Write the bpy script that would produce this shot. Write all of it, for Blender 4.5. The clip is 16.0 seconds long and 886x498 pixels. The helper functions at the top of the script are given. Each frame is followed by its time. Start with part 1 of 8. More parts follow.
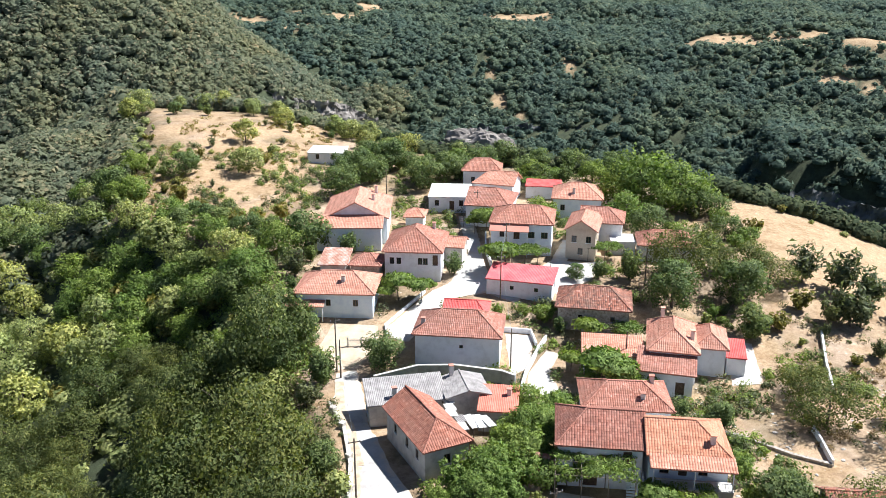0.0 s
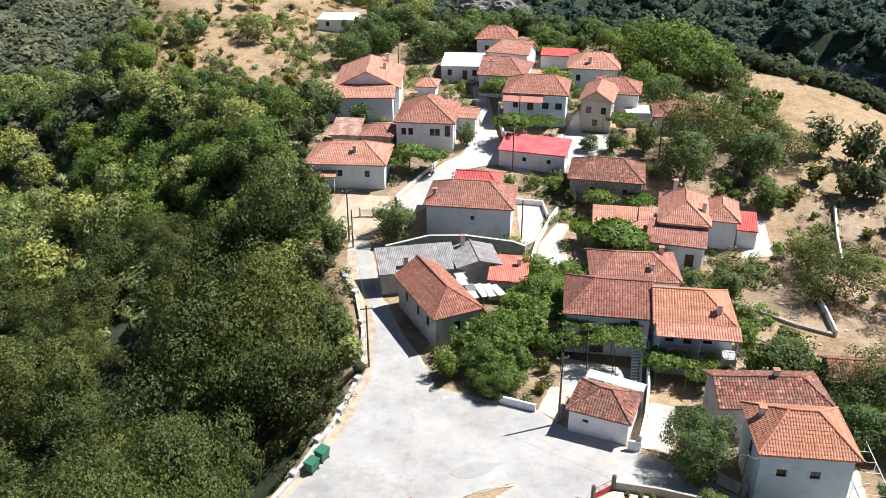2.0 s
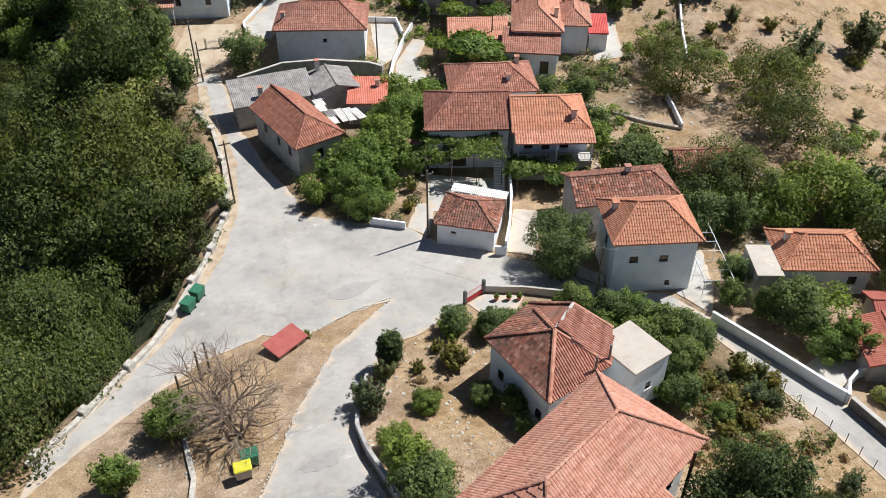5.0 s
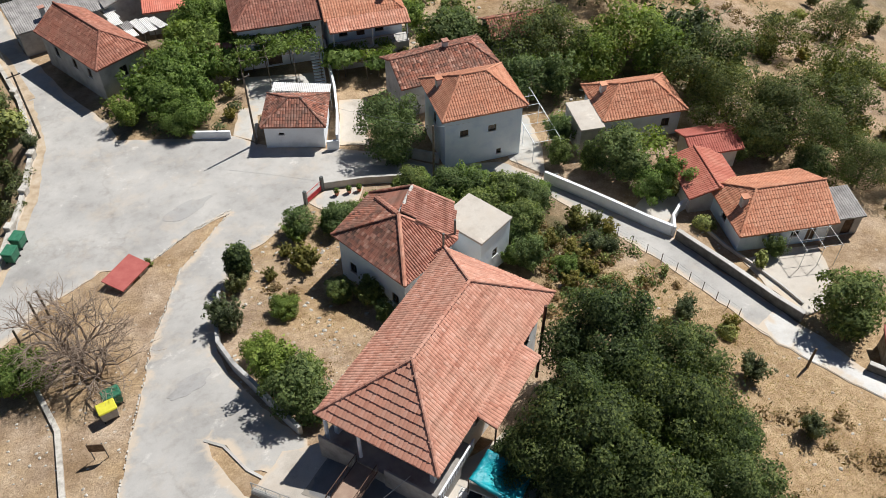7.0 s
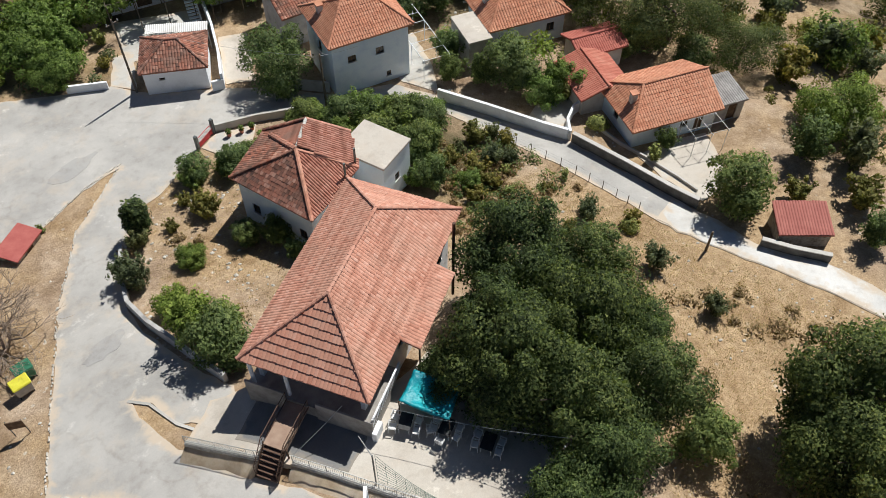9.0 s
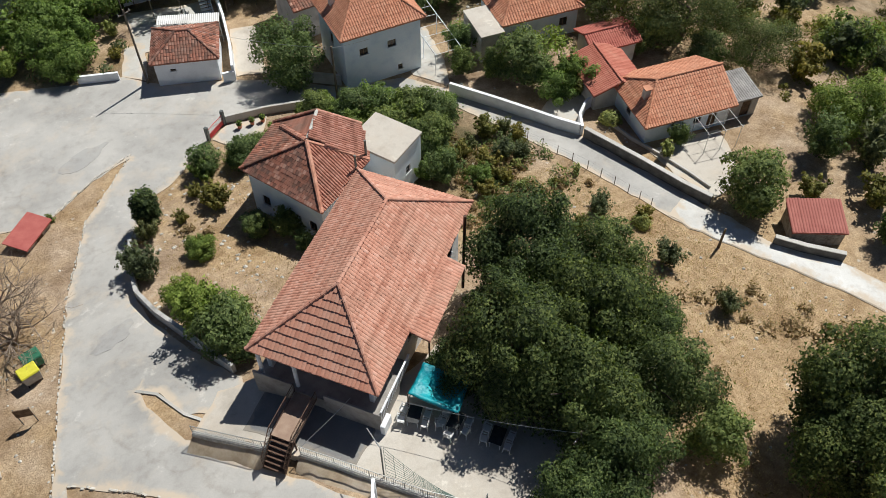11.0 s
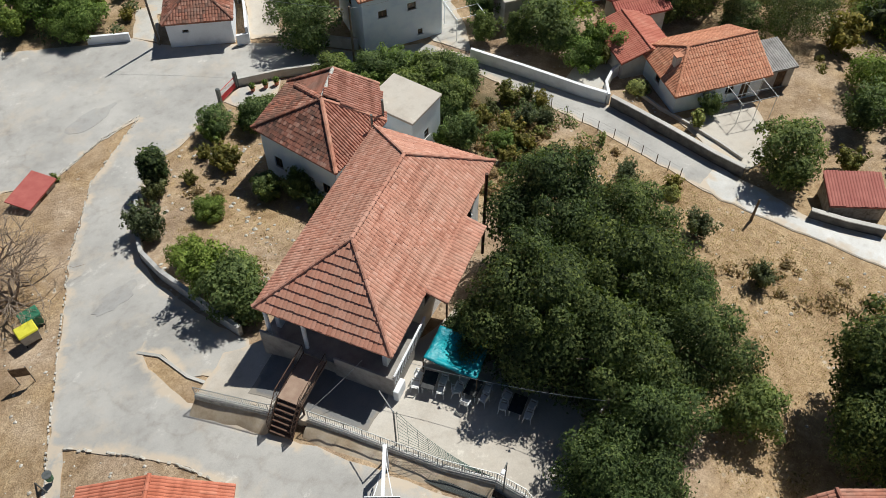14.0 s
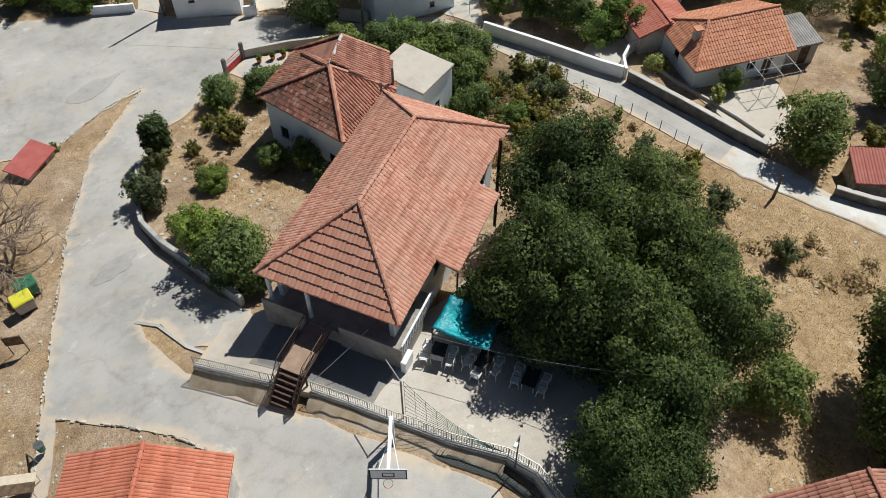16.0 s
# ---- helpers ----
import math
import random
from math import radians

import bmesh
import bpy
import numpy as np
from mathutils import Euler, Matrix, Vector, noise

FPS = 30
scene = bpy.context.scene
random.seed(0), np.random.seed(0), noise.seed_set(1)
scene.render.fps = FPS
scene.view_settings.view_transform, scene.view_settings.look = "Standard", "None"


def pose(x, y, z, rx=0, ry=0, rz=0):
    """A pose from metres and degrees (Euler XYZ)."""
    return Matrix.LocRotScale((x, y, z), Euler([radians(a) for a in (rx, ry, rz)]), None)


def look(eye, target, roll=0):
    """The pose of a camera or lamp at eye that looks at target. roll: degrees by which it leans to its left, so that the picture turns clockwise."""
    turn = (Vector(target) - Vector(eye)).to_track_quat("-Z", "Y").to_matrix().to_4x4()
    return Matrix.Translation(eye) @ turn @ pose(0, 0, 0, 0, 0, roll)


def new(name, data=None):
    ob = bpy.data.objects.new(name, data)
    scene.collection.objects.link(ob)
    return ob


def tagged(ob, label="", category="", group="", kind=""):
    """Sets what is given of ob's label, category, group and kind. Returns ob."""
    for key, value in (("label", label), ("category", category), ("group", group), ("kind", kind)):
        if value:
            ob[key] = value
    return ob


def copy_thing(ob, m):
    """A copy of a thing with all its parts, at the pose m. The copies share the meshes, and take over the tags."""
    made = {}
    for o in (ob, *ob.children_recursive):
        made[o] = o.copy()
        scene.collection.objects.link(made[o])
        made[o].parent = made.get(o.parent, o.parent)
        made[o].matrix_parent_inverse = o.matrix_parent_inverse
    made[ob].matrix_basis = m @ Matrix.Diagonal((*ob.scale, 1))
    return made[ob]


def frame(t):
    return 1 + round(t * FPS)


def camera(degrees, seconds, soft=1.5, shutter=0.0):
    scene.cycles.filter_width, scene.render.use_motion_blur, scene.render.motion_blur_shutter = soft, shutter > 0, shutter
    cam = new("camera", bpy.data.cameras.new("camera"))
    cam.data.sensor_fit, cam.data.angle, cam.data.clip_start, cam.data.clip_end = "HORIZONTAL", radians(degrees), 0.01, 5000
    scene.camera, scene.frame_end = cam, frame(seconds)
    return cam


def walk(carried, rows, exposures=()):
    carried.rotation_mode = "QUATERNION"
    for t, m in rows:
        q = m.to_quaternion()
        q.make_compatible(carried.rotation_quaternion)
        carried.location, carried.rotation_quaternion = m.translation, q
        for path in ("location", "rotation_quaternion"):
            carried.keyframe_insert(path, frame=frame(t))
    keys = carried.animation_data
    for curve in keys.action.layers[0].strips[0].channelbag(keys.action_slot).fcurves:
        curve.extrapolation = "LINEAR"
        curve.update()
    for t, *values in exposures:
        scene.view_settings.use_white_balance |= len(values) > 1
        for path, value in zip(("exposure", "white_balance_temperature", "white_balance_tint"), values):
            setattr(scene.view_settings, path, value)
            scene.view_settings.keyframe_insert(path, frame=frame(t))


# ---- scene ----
cam = camera(55.3, 16.0, soft=0.8)
# seconds, eye, yaw, pitch: a hovering drone that tilts down, turns to the right and then sinks
PATH = [
    (0, -0.08, -0.13, 49.73, 1.41, -18.08),
    (0.5, -0.03, -0.11, 49.62, 1.68, -19.81),
    (1, 0.01, -0.10, 49.51, 1.88, -22.11),
    (1.5, 0.07, -0.10, 49.40, 2.12, -24.37),
    (2, 0.14, -0.12, 49.29, 2.37, -26.62),
    (2.5, 0.24, -0.15, 49.22, 2.64, -28.92),
    (3, 0.37, -0.21, 49.18, -0.90, -31.22),
    (3.2, 0.43, -0.24, 49.18, -3.08, -32.13),
    (5.3, 1.02, -0.67, 49.21, -9.48, -39.47),
    (5.5, 1.05, -0.70, 49.22, -11.10, -40.20),
    (6, 1.07, -0.72, 49.26, -15.11, -42.06),
    (6.5, 1.12, -0.72, 49.28, -18.80, -43.96),
    (7, 1.21, -0.73, 49.28, -22.03, -45.86),
    (7.5, 1.27, -0.75, 49.30, -24.81, -47.77),
    (8, 1.31, -0.75, 49.36, -27.92, -49.69),
    (8.5, 1.33, -0.78, 49.45, -30.99, -51.07),
    (9, 1.29, -0.79, 49.47, -31.38, -51.08),
    (11.5, 1.06, -0.71, 48.50, -30.36, -51.19),
    (12, 1.03, -0.66, 47.94, -30.28, -51.28),
    (12.5, 0.96, -0.61, 47.22, -30.05, -51.28),
    (13, 0.90, -0.57, 46.49, -29.72, -51.30),
    (13.5, 0.84, -0.55, 45.77, -29.42, -51.30),
    (14, 0.79, -0.55, 45.07, -29.10, -51.32),
    (14.5, 0.72, -0.57, 44.36, -28.83, -51.32),
    (15, 0.69, -0.56, 43.64, -28.55, -51.32),
    (15.5, 0.64, -0.55, 42.92, -28.31, -51.32),
    (16, 0.59, -0.54, 42.20, -28.27, -51.36),
]
walk(cam, [(t, pose(x, y, z, 90 + pitch, 0, yaw)) for t, x, y, z, yaw, pitch in PATH],
     [(0, 1.03, 5900, 11), (1.5, 0.78, 5980, 11), (3, 0.48, 6050, 10), (5.5, 0.24, 6200, 10), (9, 0.1, 6250, 8), (16, -0.05, 6250, 6)])

# ---- light ----
SUN = Vector((0.93, 0.37, 0)).normalized() * math.cos(radians(55.5)) + Vector((0, 0, math.sin(radians(55.5))))
world = bpy.data.worlds.new("sky")
scene.world = world
world.use_nodes = True
wn = world.node_tree.nodes
sky = wn.new("ShaderNodeTexSky")
sky.sky_type = "NISHITA"
sky.sun_disc = False
sky.altitude, sky.air_density, sky.dust_density = 700.0, 0.65, 0.4
sky.sun_elevation = radians(55.5)
sky.sun_rotation = math.atan2(SUN.x, SUN.y)
world.node_tree.links.new(sky.outputs[0], wn["Background"].inputs[0])
wn["Background"].inputs[1].default_value = 0.05
sun_data = bpy.data.lights.new("sun", "SUN")
sun_data.energy, sun_data.angle, sun_data.color = 5.0, radians(0.6), (1.0, 0.95, 0.87)
sun = new("sun", sun_data)
sun.matrix_world = look(SUN * 100, (0, 0, 0))


# ---- materials ----
def material(name, build, rough=0.85):
    m = bpy.data.materials.new(name)
    m.use_nodes = True
    nt = m.node_tree
    bsdf = nt.nodes["Principled BSDF"]
    bsdf.inputs["Roughness"].default_value = rough
    bsdf.inputs["Specular IOR Level"].default_value = 0.3
    build(nt, bsdf)
    return m


def node(nt, kind, **values):
    n = nt.nodes.new(kind)
    for key, value in values.items():
        n.inputs[key].default_value = value
    return n


def noise_value(nt, scale, detail=5.0, rough=0.6, where="Object"):
    co = nt.nodes.new("ShaderNodeTexCoord")
    n = node(nt, "ShaderNodeTexNoise", Scale=scale, Detail=detail, Roughness=rough)
    nt.links.new(co.outputs[where], n.inputs["Vector"])
    return n.outputs["Fac"]


def world_noise(nt, scale, detail=5.0, rough=0.6):
    geo = nt.nodes.new("ShaderNodeNewGeometry")
    n = node(nt, "ShaderNodeTexNoise", Scale=scale, Detail=detail, Roughness=rough)
    nt.links.new(geo.outputs["Position"], n.inputs["Vector"])
    return n.outputs["Fac"]


def ramp(nt, value, stops):
    r = nt.nodes.new("ShaderNodeValToRGB")
    e = r.color_ramp.elements
    while len(e) < len(stops):
        e.new(0.5)
    for spot, (at, colour) in zip(e, stops):
        spot.position, spot.color = at, (*colour, 1)
    nt.links.new(value, r.inputs[0])
    return r.outputs[0]


def mix(nt, fac, a, b, mode="MIX"):
    n = nt.nodes.new("ShaderNodeMix")
    n.data_type, n.blend_type = "RGBA", mode
    for socket, value in ((n.inputs[0], fac), (n.inputs[6], a), (n.inputs[7], b)):
        if hasattr(value, "is_output"):
            nt.links.new(value, socket)
        elif isinstance(value, (int, float)):
            socket.default_value = value
        else:
            socket.default_value = (*value, 1)
    return n.outputs[2]


def bump(nt, bsdf, value, strength=0.4, distance=0.05):
    b = node(nt, "ShaderNodeBump", Strength=strength, Distance=distance)
    nt.links.new(value, b.inputs["Height"])
    nt.links.new(b.outputs[0], bsdf.inputs["Normal"])


def island(nt):
    return nt.nodes.new("ShaderNodeNewGeometry").outputs["Random Per Island"]


def by_object(nt):
    return nt.nodes.new("ShaderNodeObjectInfo").outputs["Random"]


def tile_material(name, dark, mid, light, stain, single=False):
    def build(nt, bsdf):
        base = ramp(nt, by_object(nt) if single else island(nt), [(0.0, dark), (0.35, mid), (0.75, mid), (1.0, light)])
        worn = mix(nt, ramp(nt, world_noise(nt, 0.55, 6), [(0.42, (0, 0, 0)), (0.72, (1, 1, 1))]), base, stain)
        geo = nt.nodes.new("ShaderNodeNewGeometry")
        course = nt.nodes.new("ShaderNodeVectorMath")
        course.operation = "MULTIPLY"
        course.inputs[1].default_value = (0.25, 0.25, 5.0)
        nt.links.new(geo.outputs["Position"], course.inputs[0])
        band = node(nt, "ShaderNodeTexNoise", Scale=1.0, Detail=3.0, Roughness=0.6)
        nt.links.new(course.outputs[0], band.inputs["Vector"])
        worn = mix(nt, 0.0 if single else 0.6, worn, ramp(nt, band.outputs["Fac"], [(0.36, (0.66, 0.6, 0.58)), (0.5, (1, 1, 1)), (0.62, (1.12, 1.2, 1.25))]), "MULTIPLY")
        if not single:
            worn = mix(nt, 1.0, worn, ramp(nt, by_object(nt), [(0.0, (0.93, 0.95, 0.97)), (0.5, (1.0, 1.0, 1.0)), (1.0, (1.08, 1.06, 1.02))]), "MULTIPLY")
        grain = mix(nt, 0.3, worn, ramp(nt, world_noise(nt, 14, 4), [(0.3, (0.45, 0.45, 0.45)), (0.65, (1, 1, 1))]), "MULTIPLY")
        nt.links.new(grain, bsdf.inputs["Base Color"])
    return material(name, build, 0.9)


def plain(name, colours, scale=3.0, rough=0.85, grain=40.0, bumpy=0.3, metal=0.0):
    """A surface that varies between colours at two scales, with fine relief."""
    def build(nt, bsdf):
        stops = [(0.3 + 0.4 * i / max(1, len(colours) - 1), c) for i, c in enumerate(colours)]
        wide = ramp(nt, world_noise(nt, scale, 7), stops)
        fine = ramp(nt, world_noise(nt, grain, 3), [(0.25, (0.82, 0.82, 0.82)), (0.7, (1, 1, 1))])
        nt.links.new(mix(nt, 0.6, wide, fine, "MULTIPLY"), bsdf.inputs["Base Color"])
        bsdf.inputs["Metallic"].default_value = metal
        if bumpy:
            bump(nt, bsdf, world_noise(nt, grain * 0.5, 5), bumpy, 0.03)
    return material(name, build, rough)


def leaf_material(name, dark, mid, light):
    def build(nt, bsdf):
        base = ramp(nt, island(nt), [(0.0, dark), (0.5, mid), (1.0, light)])
        patch = mix(nt, 0.55, base, ramp(nt, world_noise(nt, 0.7, 4), [(0.34, (0.34, 0.38, 0.32)), (0.64, (1.16, 1.15, 1.08))]), "MULTIPLY")
        tone = mix(nt, 1.0, patch, ramp(nt, by_object(nt), [(0.0, (0.88, 0.95, 0.88)), (0.5, (1.0, 1.0, 0.95)), (1.0, (1.22, 1.14, 0.88))]), "MULTIPLY")
        tone = mix(nt, 0.72, tone, ramp(nt, world_noise(nt, 7, 4, 0.75), [(0.3, (0.58, 0.62, 0.56)), (0.5, (1.02, 1.02, 1.0)), (0.7, (1.45, 1.38, 1.34))]), "MULTIPLY")
        nt.links.new(tone, bsdf.inputs["Base Color"])
        bump(nt, bsdf, world_noise(nt, 9, 3, 0.7), 0.6, 0.12)
        thin = nt.nodes.new("ShaderNodeBsdfTranslucent")
        nt.links.new(mix(nt, 1.0, tone, (1.15, 1.2, 0.7), "MULTIPLY"), thin.inputs["Color"])
        both = node(nt, "ShaderNodeMixShader", Fac=0.38)
        nt.links.new(bsdf.outputs[0], both.inputs[1])
        nt.links.new(thin.outputs[0], both.inputs[2])
        nt.links.new(both.outputs[0], nt.nodes["Material Output"].inputs["Surface"])
    return material(name, build, 0.65)


def ground_build(nt, bsdf):
    cover = nt.nodes.new("ShaderNodeVertexColor")
    cover.layer_name = "cover"
    split = nt.nodes.new("ShaderNodeSeparateColor")
    nt.links.new(cover.outputs[0], split.inputs[0])
    earth = ramp(nt, world_noise(nt, 0.35, 8, 0.65), [(0.28, (0.29, 0.205, 0.14)), (0.46, (0.46, 0.345, 0.245)), (0.62, (0.57, 0.445, 0.33)), (0.78, (0.65, 0.555, 0.44))])
    straw = ramp(nt, world_noise(nt, 1.6, 9, 0.75), [(0.3, (0.36, 0.245, 0.145)), (0.5, (0.52, 0.375, 0.225)), (0.7, (0.64, 0.495, 0.325))])
    scrub = ramp(nt, world_noise(nt, 0.6, 7, 0.7), [(0.32, (0.045, 0.055, 0.02)), (0.5, (0.13, 0.115, 0.05)), (0.68, (0.3, 0.22, 0.12))])
    a = mix(nt, ramp(nt, world_noise(nt, 0.12, 4), [(0.4, (0, 0, 0)), (0.6, (1, 1, 1))]), earth, straw)
    b = mix(nt, split.outputs[0], a, scrub)
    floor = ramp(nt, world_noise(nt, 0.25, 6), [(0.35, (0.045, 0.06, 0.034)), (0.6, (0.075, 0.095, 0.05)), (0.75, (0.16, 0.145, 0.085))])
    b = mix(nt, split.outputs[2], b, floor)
    c = mix(nt, split.outputs[1], b, straw)
    pebble = nt.nodes.new("ShaderNodeTexVoronoi")
    pebble.inputs["Scale"].default_value = 1.1
    geo = nt.nodes.new("ShaderNodeNewGeometry")
    nt.links.new(geo.outputs["Position"], pebble.inputs["Vector"])
    stony = mix(nt, ramp(nt, world_noise(nt, 0.2, 4), [(0.5, (0, 0, 0)), (0.62, (1, 1, 1))]), (0, 0, 0), ramp(nt, pebble.outputs["Distance"], [(0.12, (1, 1, 1)), (0.2, (0, 0, 0))]))
    c = mix(nt, split.outputs[2], mix(nt, stony, c, (0.66, 0.6, 0.52)), c)
    clod = ramp(nt, world_noise(nt, 1.1, 7, 0.72), [(0.32, (0.62, 0.58, 0.52)), (0.55, (1, 1, 1)), (0.75, (1.12, 1.1, 1.06))])
    fine = ramp(nt, world_noise(nt, 7, 7, 0.75), [(0.32, (0.46, 0.43, 0.39)), (0.62, (1, 1, 1))])
    worn = ramp(nt, world_noise(nt, 0.21, 6, 0.65), [(0.34, (0.66, 0.6, 0.52)), (0.52, (1, 1, 1)), (0.72, (1.08, 1.06, 1.03))])
    c = mix(nt, 0.8, c, worn, "MULTIPLY")
    c = mix(nt, 0.75, c, clod, "MULTIPLY")
    nt.links.new(mix(nt, 0.7, c, fine, "MULTIPLY"), bsdf.inputs["Base Color"])
    bump(nt, bsdf, world_noise(nt, 4, 8, 0.7), 0.7, 0.2)


M_GROUND = material("ground", ground_build, 0.95)


def concrete_build(dark, mid, light, dust=(0.56, 0.47, 0.37)):
    """Worn pavement: blotches, hair cracks, mended tar, and earth washed in from its rim."""
    def build(nt, bsdf):
        wide = ramp(nt, world_noise(nt, 0.16, 7, 0.62), [(0.3, dark), (0.5, mid), (0.72, light)])
        streak = ramp(nt, world_noise(nt, 0.9, 8, 0.7), [(0.28, (0.74, 0.72, 0.7)), (0.5, (1, 1, 1))])
        fine = ramp(nt, world_noise(nt, 12, 5), [(0.2, (0.82, 0.82, 0.82)), (0.7, (1, 1, 1))])
        crack = nt.nodes.new("ShaderNodeTexVoronoi")
        crack.feature = "DISTANCE_TO_EDGE"
        crack.inputs["Scale"].default_value = 0.13
        geo = nt.nodes.new("ShaderNodeNewGeometry")
        wob = node(nt, "ShaderNodeTexNoise", Scale=0.7, Detail=5.0)
        add = nt.nodes.new("ShaderNodeMixRGB")
        add.inputs[0].default_value = 0.75
        nt.links.new(geo.outputs["Position"], add.inputs[1])
        nt.links.new(geo.outputs["Position"], wob.inputs["Vector"])
        nt.links.new(wob.outputs["Color"], add.inputs[2])
        nt.links.new(add.outputs[0], crack.inputs["Vector"])
        line = ramp(nt, crack.outputs["Distance"], [(0.0, (0.84, 0.82, 0.8)), (0.008, (1, 1, 1))])
        col = mix(nt, 0.7, wide, streak, "MULTIPLY")
        col = mix(nt, 0.8, col, fine, "MULTIPLY")
        col = mix(nt, 0.6, col, line, "MULTIPLY")
        rim = nt.nodes.new("ShaderNodeVertexColor")
        rim.layer_name = "rim"
        edge = nt.nodes.new("ShaderNodeSeparateColor")
        nt.links.new(rim.outputs[0], edge.inputs[0])
        washed = mix(nt, 1.0, edge.outputs[0], ramp(nt, world_noise(nt, 0.55, 7, 0.7), [(0.34, (0.15, 0.15, 0.15)), (0.62, (1.5, 1.5, 1.5))]), "MULTIPLY")
        col = mix(nt, ramp(nt, washed, [(0.3, (0, 0, 0)), (0.85, (0.9, 0.9, 0.9))]), col, dust)
        col = mix(nt, ramp(nt, world_noise(nt, 0.3, 8, 0.72), [(0.52, (0, 0, 0)), (0.74, (0.5, 0.5, 0.5))]), col, dust)
        pale = ramp(nt, world_noise(nt, 0.45, 9, 0.78), [(0.6, (0, 0, 0)), (0.68, (0.55, 0.55, 0.55))])
        col = mix(nt, pale, col, tuple(min(0.8, 1.3 * c) for c in light))
        nt.links.new(col, bsdf.inputs["Base Color"])
        bump(nt, bsdf, world_noise(nt, 18, 4), 0.25, 0.02)
    return build


M_ROAD = material("worn_asphalt", concrete_build((0.34, 0.328, 0.312), (0.445, 0.43, 0.41), (0.54, 0.52, 0.49)), 0.9)
M_CONCRETE = material("pale_concrete", concrete_build((0.42, 0.41, 0.385), (0.54, 0.525, 0.495), (0.64, 0.62, 0.585)), 0.9)
M_LANE = material("white_concrete", concrete_build((0.5, 0.49, 0.47), (0.66, 0.65, 0.63), (0.78, 0.77, 0.75)), 0.9)
M_YARD = material("yard_concrete", concrete_build((0.42, 0.38, 0.33), (0.55, 0.5, 0.44), (0.62, 0.58, 0.52)), 0.9)
M_WHITE = plain("whitewash", [(0.74, 0.75, 0.77), (0.86, 0.88, 0.91), (0.89, 0.91, 0.94)], 0.8, 0.85, 25)
M_PINK = plain("pale_plaster", [(0.5, 0.46, 0.42), (0.66, 0.63, 0.59), (0.72, 0.7, 0.67)], 0.8, 0.85, 25)
M_GREYWALL = plain("grey_render", [(0.3, 0.29, 0.28), (0.46, 0.45, 0.44), (0.56, 0.55, 0.53)], 0.7, 0.9, 20)
# Pale blue walls; the blue also stands in for skylight on shaded white fronts.
M_BLUE = plain("skylit_blue_wall", [(0.69, 0.79, 0.91), (0.8, 0.9, 0.98), (0.85, 0.92, 0.99)], 0.7, 0.8, 25)
M_STONE = plain("rubble_stone", [(0.2, 0.17, 0.14), (0.4, 0.36, 0.31), (0.55, 0.51, 0.46)], 2.5, 0.95, 9, 0.8)
M_ROCK = plain("limestone", [(0.13, 0.115, 0.105), (0.27, 0.245, 0.22), (0.46, 0.42, 0.38)], 0.12, 0.95, 1.2, 1.0)
# Limestone of the shaded cliffs; their shade is put into this darker colour.
M_CLIFF_SHADE = plain("shade_dark_limestone", [(0.05, 0.055, 0.055), (0.12, 0.125, 0.125), (0.3, 0.29, 0.27)], 0.16, 0.95, 1.2, 1.0)
M_WOOD = plain("dark_wood", [(0.07, 0.045, 0.03), (0.13, 0.085, 0.055), (0.2, 0.14, 0.09)], 3, 0.8, 30)
M_POLE = plain("weathered_pole", [(0.09, 0.07, 0.055), (0.16, 0.13, 0.1), (0.22, 0.19, 0.15)], 3, 0.9, 30)
M_IRON = plain("painted_iron", [(0.1, 0.11, 0.11), (0.2, 0.21, 0.21)], 6, 0.5, 40, 0.1, 0.5)
M_GALV = plain("galvanised_steel", [(0.45, 0.46, 0.46), (0.6, 0.61, 0.61)], 5, 0.45, 40, 0.1, 0.7)
M_DARK = plain("dark_opening", [(0.015, 0.014, 0.013), (0.03, 0.028, 0.026)], 2, 0.8, 10, 0)
M_REDROOF = plain("red_sheet_roof", [(0.5, 0.07, 0.06), (0.62, 0.11, 0.1), (0.68, 0.16, 0.13)], 0.8, 0.6, 20, 0.1)
M_GREYROOF = plain("grey_cement_sheet", [(0.22, 0.21, 0.2), (0.34, 0.32, 0.31), (0.45, 0.43, 0.41)], 0.9, 0.9, 15)
M_WHITEROOF = plain("white_painted_slab", [(0.6, 0.59, 0.56), (0.75, 0.74, 0.72), (0.82, 0.82, 0.8)], 0.5, 0.9, 15)
M_BARK = plain("bark", [(0.06, 0.045, 0.035), (0.13, 0.1, 0.08), (0.2, 0.17, 0.14)], 4, 0.95, 25, 0.8)
M_DEADWOOD = plain("bare_wood", [(0.19, 0.14, 0.105), (0.31, 0.24, 0.185), (0.4, 0.33, 0.27)], 4, 0.95, 25, 0.5)
M_REDPAINT = plain("red_paint", [(0.5, 0.03, 0.04), (0.62, 0.05, 0.06)], 4, 0.5, 30, 0.1)
M_CREAM = plain("cream_paint", [(0.6, 0.5, 0.38), (0.72, 0.63, 0.5)], 3, 0.7, 30, 0.1)


def glass_build(nt, bsdf):
    bsdf.inputs["Base Color"].default_value = (0.02, 0.024, 0.028, 1)
    bsdf.inputs["Specular IOR Level"].default_value = 0.6


